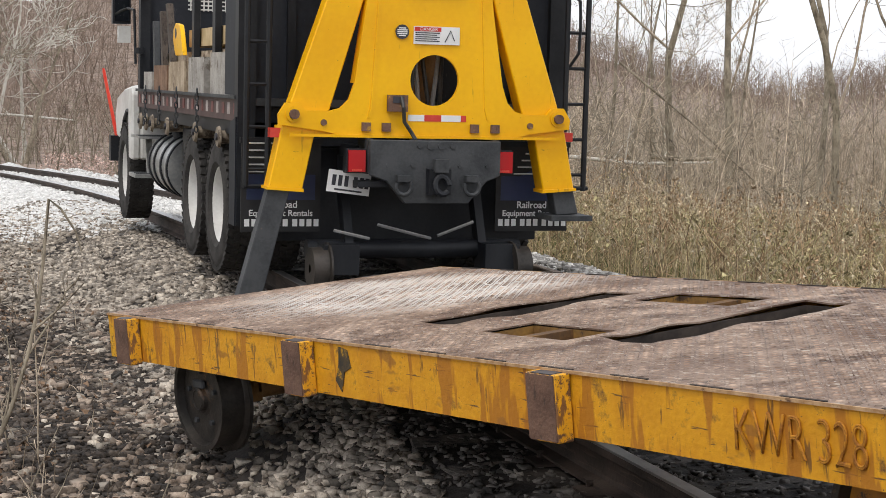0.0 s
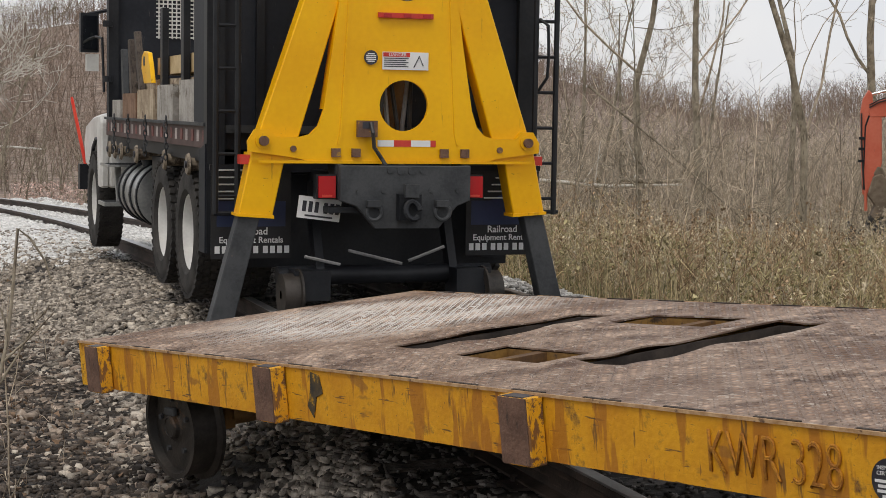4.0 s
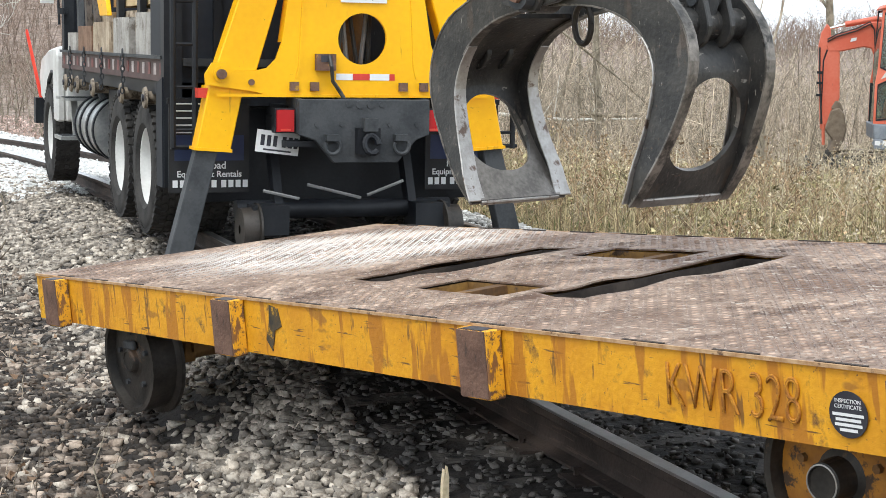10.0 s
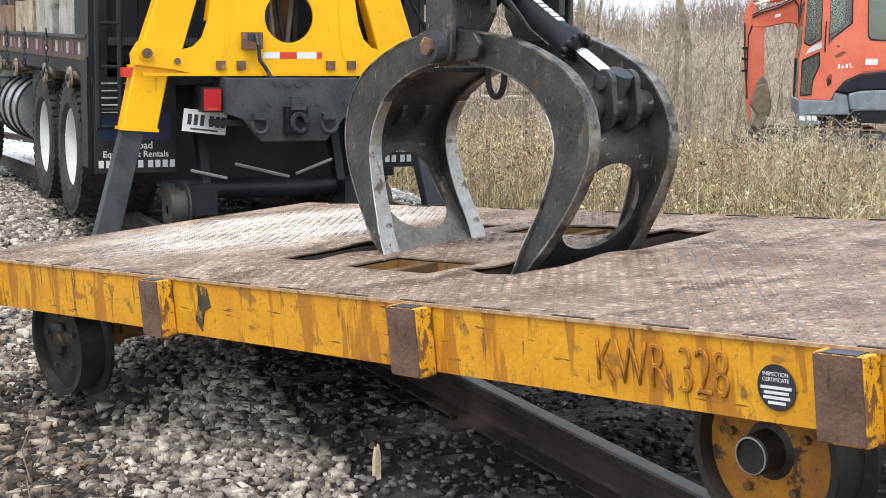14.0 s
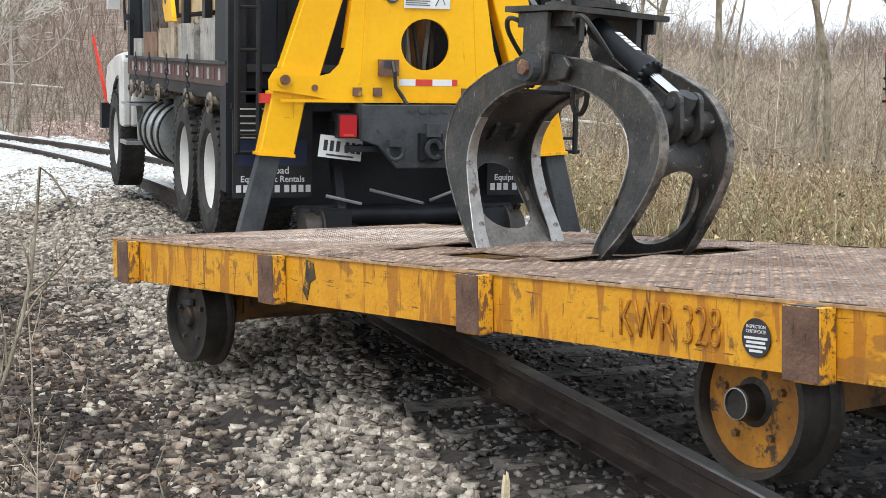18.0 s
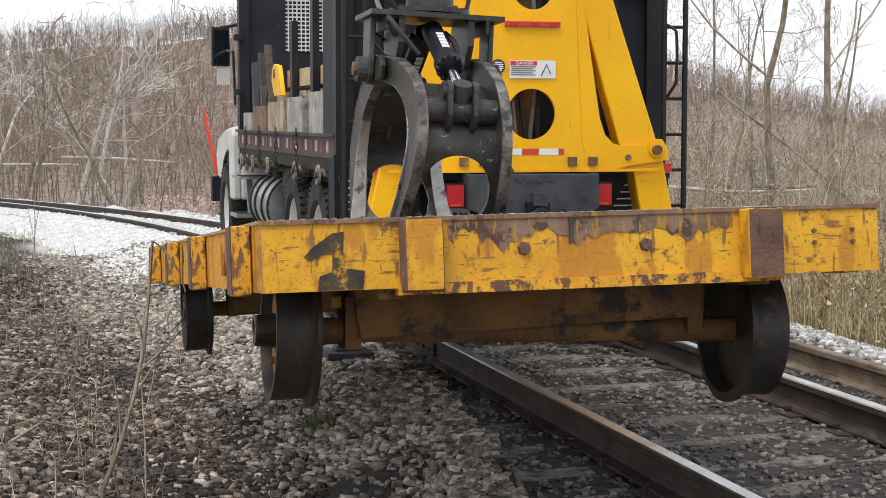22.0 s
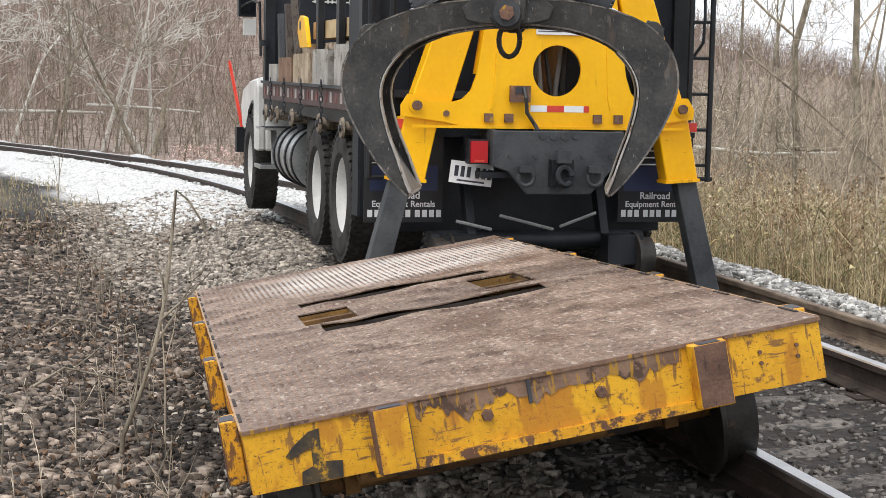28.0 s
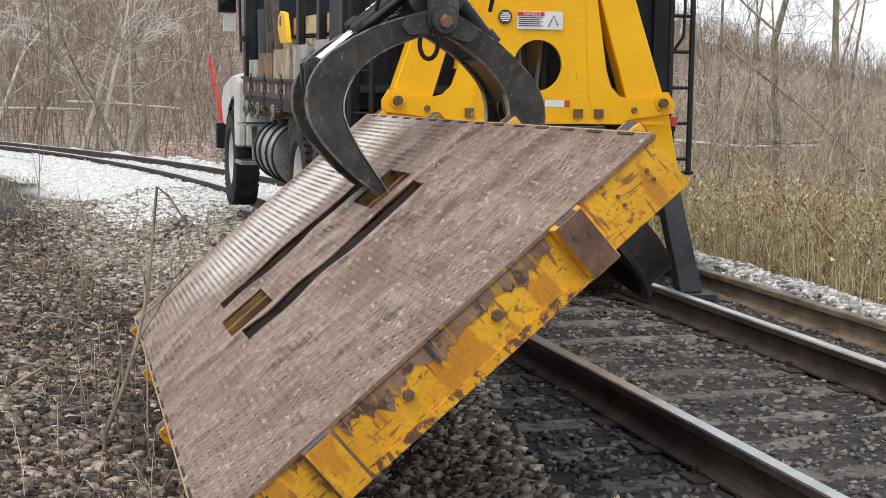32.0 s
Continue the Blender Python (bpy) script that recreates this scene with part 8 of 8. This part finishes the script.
# a mossy tuft on the shoulder
st, rr_ = Sticks(), random.Random(83)
for i in range(500):
    a, d = rr_.uniform(0, 6.283), abs(rr_.gauss(0, 0.07))
    x, y = -1.8 + d * math.cos(a), -1.6 + 1.8 * d * math.sin(a)
    z = height(x, y) + 0.01
    st.stick([(x, y, z), (x + rr_.gauss(0, 0.012), y, z + rr_.uniform(0.015, 0.05))], [0.004, 0.001])
tagged(new("moss_tuft", st.mesh("moss_tuft", GREENGRASS)), "small green mossy tuft on the ballast", "moss", kind="stuff")

# green marks sprayed on the spare rail's web
for y0, y1 in ((-3.62, -3.34), (-2.98, -2.72)):
    st = Sticks()
    st.v += [(1.5685, y0, -0.155), (1.5685, y1, -0.15), (1.5685, y1 + 0.03, -0.098), (1.5685, y0 + 0.02, -0.094), (1.5655, y0, -0.155), (1.5655, y1, -0.15), (1.5655, y1 + 0.03, -0.098), (1.5655, y0 + 0.02, -0.094)]
    st.f += [(0, 1, 2, 3), (7, 6, 5, 4), (0, 4, 5, 1), (1, 5, 6, 2), (2, 6, 7, 3), (3, 7, 4, 0)]
    mark = new("paint_mark", st.mesh("paint_mark", GREENPAINT))
    mark.parent = spare
    tagged(mark, "green sprayed paint mark")
# joint bars and bolts on the running rail
for off in (-0.752, 0.752):
    for s in (-1, 1):
        bm = B()
        box(bm, off + s * 0.0125 - 0.0, off + s * 0.032, -0.42, 0.2, -0.135, -0.05)
        jb = part("joint_bar", bm, RAILSIDE, rail_left if off < 0 else rail_right, "bolted steel joint bar", bevel=0.006)
        for k in range(4):
            bm = B()
            tube(bm, [(off + s * 0.03, -0.34 + k * 0.155, -0.092), (off + s * 0.055, -0.34 + k * 0.155, -0.092)], 0.016, 6)
            part("bolt", bm, DARKRUST, jb)
# a split white post stub and a pale stone
bm = B()
prism(bm, [(-0.014, -0.04), (0.016, -0.04), (0.014, 0.09), (0.006, 0.13), (0.0, 0.10), (-0.006, 0.12), (-0.012, 0.07)], -0.012, 0.012)
me = mesh_from("stake_stub", bm, SEEDHEAD, bevel=0.002)
tagged(new("stake_stub", me), "split pale wooden stake stub", "stake").matrix_basis = pose(-1.4, -5.5, height(-1.4, -5.5))

# ---------------------------------------------------------------- what moves
CART_ROWS = [
    (0, -0.82, -7.947, 0.679, -4.352, -4.056, 17.598), (14.5, -0.9, -8.083, 0.705, -4.261, -3.867, 16.834), (15, -0.887, -7.992, 0.701, -4.745, -5.204, 16.919),
    (15.5, -0.82, -7.847, 0.7, -4.846, -4.937, 17.428), (17.5, -0.776, -7.278, 0.657, -3.924, -3.275, 16.703), (18, -0.816, -7.116, 0.753, -3.885, 0.435, 15.49),
    (18.5, -0.825, -6.758, 0.748, -4.649, -1.837, 14.719), (19, -0.933, -6.491, 0.706, -3.508, -4.243, 12.729), (19.5, -1.226, -6.361, 0.695, -0.37, -5.859, 9.356),
    (20, -1.69, -6.224, 0.994, -0.086, -1.948, 5.612), (20.5, -2.181, -6.173, 1.174, -4.634, -0.81, 2.471), (21, -2.566, -6.155, 1.377, -7.618, 1.182, -0.856),
    (21.5, -2.724, -6.057, 1.386, -8.363, -0.252, -1.219), (22, -2.763, -5.946, 1.14, -5.118, -0.908, -1.596), (22.5, -2.741, -5.818, 0.765, -2.351, -0.802, -2.397),
    (23, -2.776, -5.678, 0.543, -0.732, -2.616, -4.026), (23.5, -2.853, -5.655, 0.562, -1.032, -2.205, -5.195), (24, -2.756, -5.708, 0.567, -1.598, -3.041, -3.281),
    (24.5, -2.787, -5.689, 0.519, -1.098, -3.037, -3.605), (25, -2.826, -5.555, 0.258, -0.51, -8.99, -3.761), (25.5, -2.833, -5.589, 0.218, -0.771, -10.816, -3.617),
    (27.5, -2.833, -5.543, 0.235, -2.88, -10.437, -3.18), (28, -2.84, -5.542, 0.235, -2.893, -10.482, -3.334), (28.5, -2.839, -5.542, 0.236, -2.864, -10.49, -3.23),
    (29, -2.838, -5.543, 0.235, -2.843, -10.447, -3.257), (29.5, -2.837, -5.548, 0.238, -2.918, -10.405, -3.231), (30, -2.838, -5.545, 0.234, -2.88, -10.437, -3.225),
    (30.5, -2.842, -5.552, 0.236, -2.855, -10.478, -3.242), (31, -2.849, -5.565, 0.212, -2.586, -11.328, -3.128), (31.5, -2.826, -5.593, -0.004, -0.869, -21.966, -1.937),
    (32, -2.918, -5.566, -0.138, -1.387, -41.078, -0.827),
]
GRAPPLE_ROWS = [
    (0, -1, -4.6, 4, 0, 0, -74, -1, 3), (6.5, -1, -4.7, 3.6, 0, 0, -74, -1, 3),
    (7.5, -0.95, -4.75, 2.7, 0, 0, -74, -1, 3), (8, -1.0, -4.75, 2.2, 0.5, -0.5, -74, -1, 3),
    (8.5, -0.83, -4.75, 1.85, 1.0, -1.0, -75, -1, 3), (9, -0.702, -4.762, 1.745, 2.2, -1.3, -75.1, -1.1, 3),
    (9.5, -0.677, -4.84, 1.701, 1.447, -1.33, -74.35, -1.3, 3.2), (10, -0.614, -4.947, 1.668, 1.112, -1.9, -74, -1.6, 3.5),
    (10.5, -0.643, -5.074, 1.633, 0.745, -1.365, -75.2, -1.6, 3.2), (11, -0.699, -5.132, 1.499, -0.338, -0.884, -72.77, -1.6, 3),
    (11.5, -0.714, -5.18, 1.516, -1.097, -1.002, -71, -1.8, 3), (12, -0.74, -5.233, 1.502, -1.743, -1.6, -71.33, -2.2, 3),
    (12.5, -0.737, -5.079, 1.347, -2.82, -1.064, -73.17, -5.126, -3.659), (13, -0.772, -5.091, 1.361, -2.426, -0.336, -70.947, -5.126, -3.659),
    (13.5, -0.683, -5.097, 1.352, -1.56, -0.855, -73.389, -5.126, -3.659), (14, -0.727, -5.079, 1.368, -0.562, -1.199, -74.943, -5.126, -3.659),
    (14.5, -0.699, -5.087, 1.351, -1.403, -1.222, -75.488, -5.126, -3.659), (15, -0.703, -4.985, 1.353, -1.491, -1.304, -75.746, -5.126, -3.659),
    (15.5, -0.639, -4.855, 1.356, -1.878, -1.305, -76.126, -5.126, -3.659), (17.5, -0.52, -4.129, 1.341, -1.375, -1.576, -71.595, -5.952, -3.843),
    (18, -0.465, -3.96, 1.366, -3.214, -0.99, -71.931, -5.952, -3.843), (18.5, -0.475, -3.634, 1.37, -1.49, -1.645, -72.472, -5.952, -3.843),
    (19, -0.481, -3.381, 1.432, 0.588, -0.88, -74.538, -5.952, -3.843), (19.5, -0.617, -3.299, 1.598, 1.658, 1.663, -77.583, -5.952, -3.843),
    (20, -0.814, -3.192, 1.825, -1.027, 1.451, -80.617, -5.952, -3.843), (20.5, -1.095, -3.189, 1.751, -1.79, -2.335, -87.355, -5.952, -3.843),
    (21, -1.33, -3.258, 1.787, -2.946, -3.413, -89.879, -5.952, -3.843), (21.5, -1.464, -3.182, 1.796, -2.861, -4.147, -90.118, -5.952, -3.843),
    (22, -1.491, -3.041, 1.686, -2.703, -2.261, -90.071, -5.952, -3.843), (22.5, -1.464, -2.91, 1.469, -2.914, 0.363, -89, -5.952, -3.843),
    (23, -1.437, -2.821, 1.366, -1.525, 1.764, -90.813, -5.952, -3.843), (23.5, -1.454, -2.835, 1.359, -1.611, 1.814, -91.817, -5.952, -3.843),
    (24, -1.457, -2.822, 1.351, -0.979, 1.126, -90.023, -5.952, -3.843), (24.5, -1.471, -2.802, 1.331, -0.83, 1.429, -90.232, -5.952, -3.843),
    (25, -1.536, -2.695, 1.2, 1.08, 1.688, -90.711, -5.952, -3.843), (25.5, -1.536, -2.71, 1.181, 0.994, 1.191, -89.415, -5.952, -3.843),
    (26.1, -1.52, -2.7, 1.6, 0, 0, -88, -1, 2), (26.8, -1.6, -3, 1.95, -3, 0, -62, 0, 3),
    (27.5, -1.56, -3.2, 1.8, -4, 1.5, -35, -1, 3), (28, -1.314, -3.437, 1.737, -0.154, 0.603, -18.8, -1.9, 2.3),
    (28.5, -0.975, -3.332, 1.6, 0.143, -1.96, -6.09, -4.7, 3), (29, -0.954, -3.21, 1.508, 0.92, -1.441, -2.34, -5.3, 1.5),
    (29.5, -0.976, -3.036, 1.468, 1.668, -0.119, -3.278, -6.3, -2.4), (30, -0.881, -2.91, 1.371, 0.865, 0.115, -3.026, -7.7, -4.9),
    (30.5, -0.756, -2.737, 1.221, 0.834, 0.782, -5.0, -7.4, -7.3), (31, -0.695, -2.466, 1.169, 2.025, 3.4, -1.1, -8.5, -16.5),
    (31.5, -0.819, -2.353, 1.313, 1.875, 2.6, 1.5, -10.5, -24.8), (32, -1.372, -2.439, 1.703, 0.478, -0.958, 0.874, -12.7, -26.8),
]

# seconds, rise of the axle, its swing
AXLE_ROWS = [(0, 0.03, 1.5), (17.5, 0.03, 1.5), (18.5, 0.01, 0.0), (19.5, 0.0, -2.5), (20.5, 0.0, -2.5), (21.5, -0.005, 1.6), (22.2, -0.01, 2.4), (23.0, 0.0, 0.5), (24.0, 0.0, 0.0), (32, 0.0, 0.0)]
# seconds, how far the leg is still drawn in
LEG_ROWS = [(0, 0.69), (1.0, 0.54), (2.0, 0.35), (2.9, 0.16), (3.8, 0.0), (32, 0.0)]


def motions():
    walk(rail_cart, [(t, pose(x, y, z, rx, ry, rz)) for t, x, y, z, rx, ry, rz in CART_ROWS])
    # the near axle hangs loose in its hangers and swings as the cart is lifted
    for ob in axles[0]:
        walk(ob, [(t, pose(CW / 2, 0, rise - 0.40, 0, swing, 0) @ pose(-CW / 2, 0, 0.40)) for t, rise, swing in AXLE_ROWS])
    # the stabiliser on the far side of the mast is run out at the start
    for ob in (leg, foot_plate):
        walk(ob, [(t, pose(-0.259 * up, 0, up)) for t, up in LEG_ROWS])
    g = GRAPPLE_ROWS
    walk(grapple, [(t, pose(x, y, z, rx, ry, rz)) for t, x, y, z, rx, ry, rz, al, ar in g])
    walk(tine_left, [(r[0], pose(0, 0, 0, 0, r[7], 0)) for r in g])
    walk(tine_right, [(r[0], pose(0, 0, 0, 0, 0, 180) @ pose(0, 0, 0, 0, r[8], 0)) for r in g])
    for side, (barrel, rod) in enumerate(cylinders):
        turn = pose(0, 0, 0, 0, 0, 180 * side)
        barrels, rods = [], []
        for r in g:
            foot, tip = HEAD_ANCHOR, pose(0, 0, 0, 0, r[7 + side], 0) @ ROD_ANCHOR
            barrels.append((r[0], turn @ aim(foot, tip)))
            rods.append((r[0], turn @ aim(tip, foot)))
        walk(barrel, barrels)
        walk(rod, rods)
    booms, sticks = [], []
    for r in g:
        tip = Vector(r[1:4]) + Vector((0, 0, 1.0))
        d = tip - BOOM_FOOT
        far = min(d.length, BOOM_LONG + STICK_LONG - 0.05)
        a = math.acos((BOOM_LONG ** 2 + far ** 2 - STICK_LONG ** 2) / (2 * BOOM_LONG * far))
        flat = Vector((d.x, d.y, 0)).normalized()
        rise = math.atan2(d.z, math.hypot(d.x, d.y)) + a
        elbow = BOOM_FOOT + (flat * math.cos(rise) + Vector((0, 0, math.sin(rise)))) * BOOM_LONG
        booms.append((r[0], aim(BOOM_FOOT, elbow)))
        sticks.append((r[0], aim(elbow, tip)))
    walk(main_boom, booms)
    walk(stick, sticks)


motions()
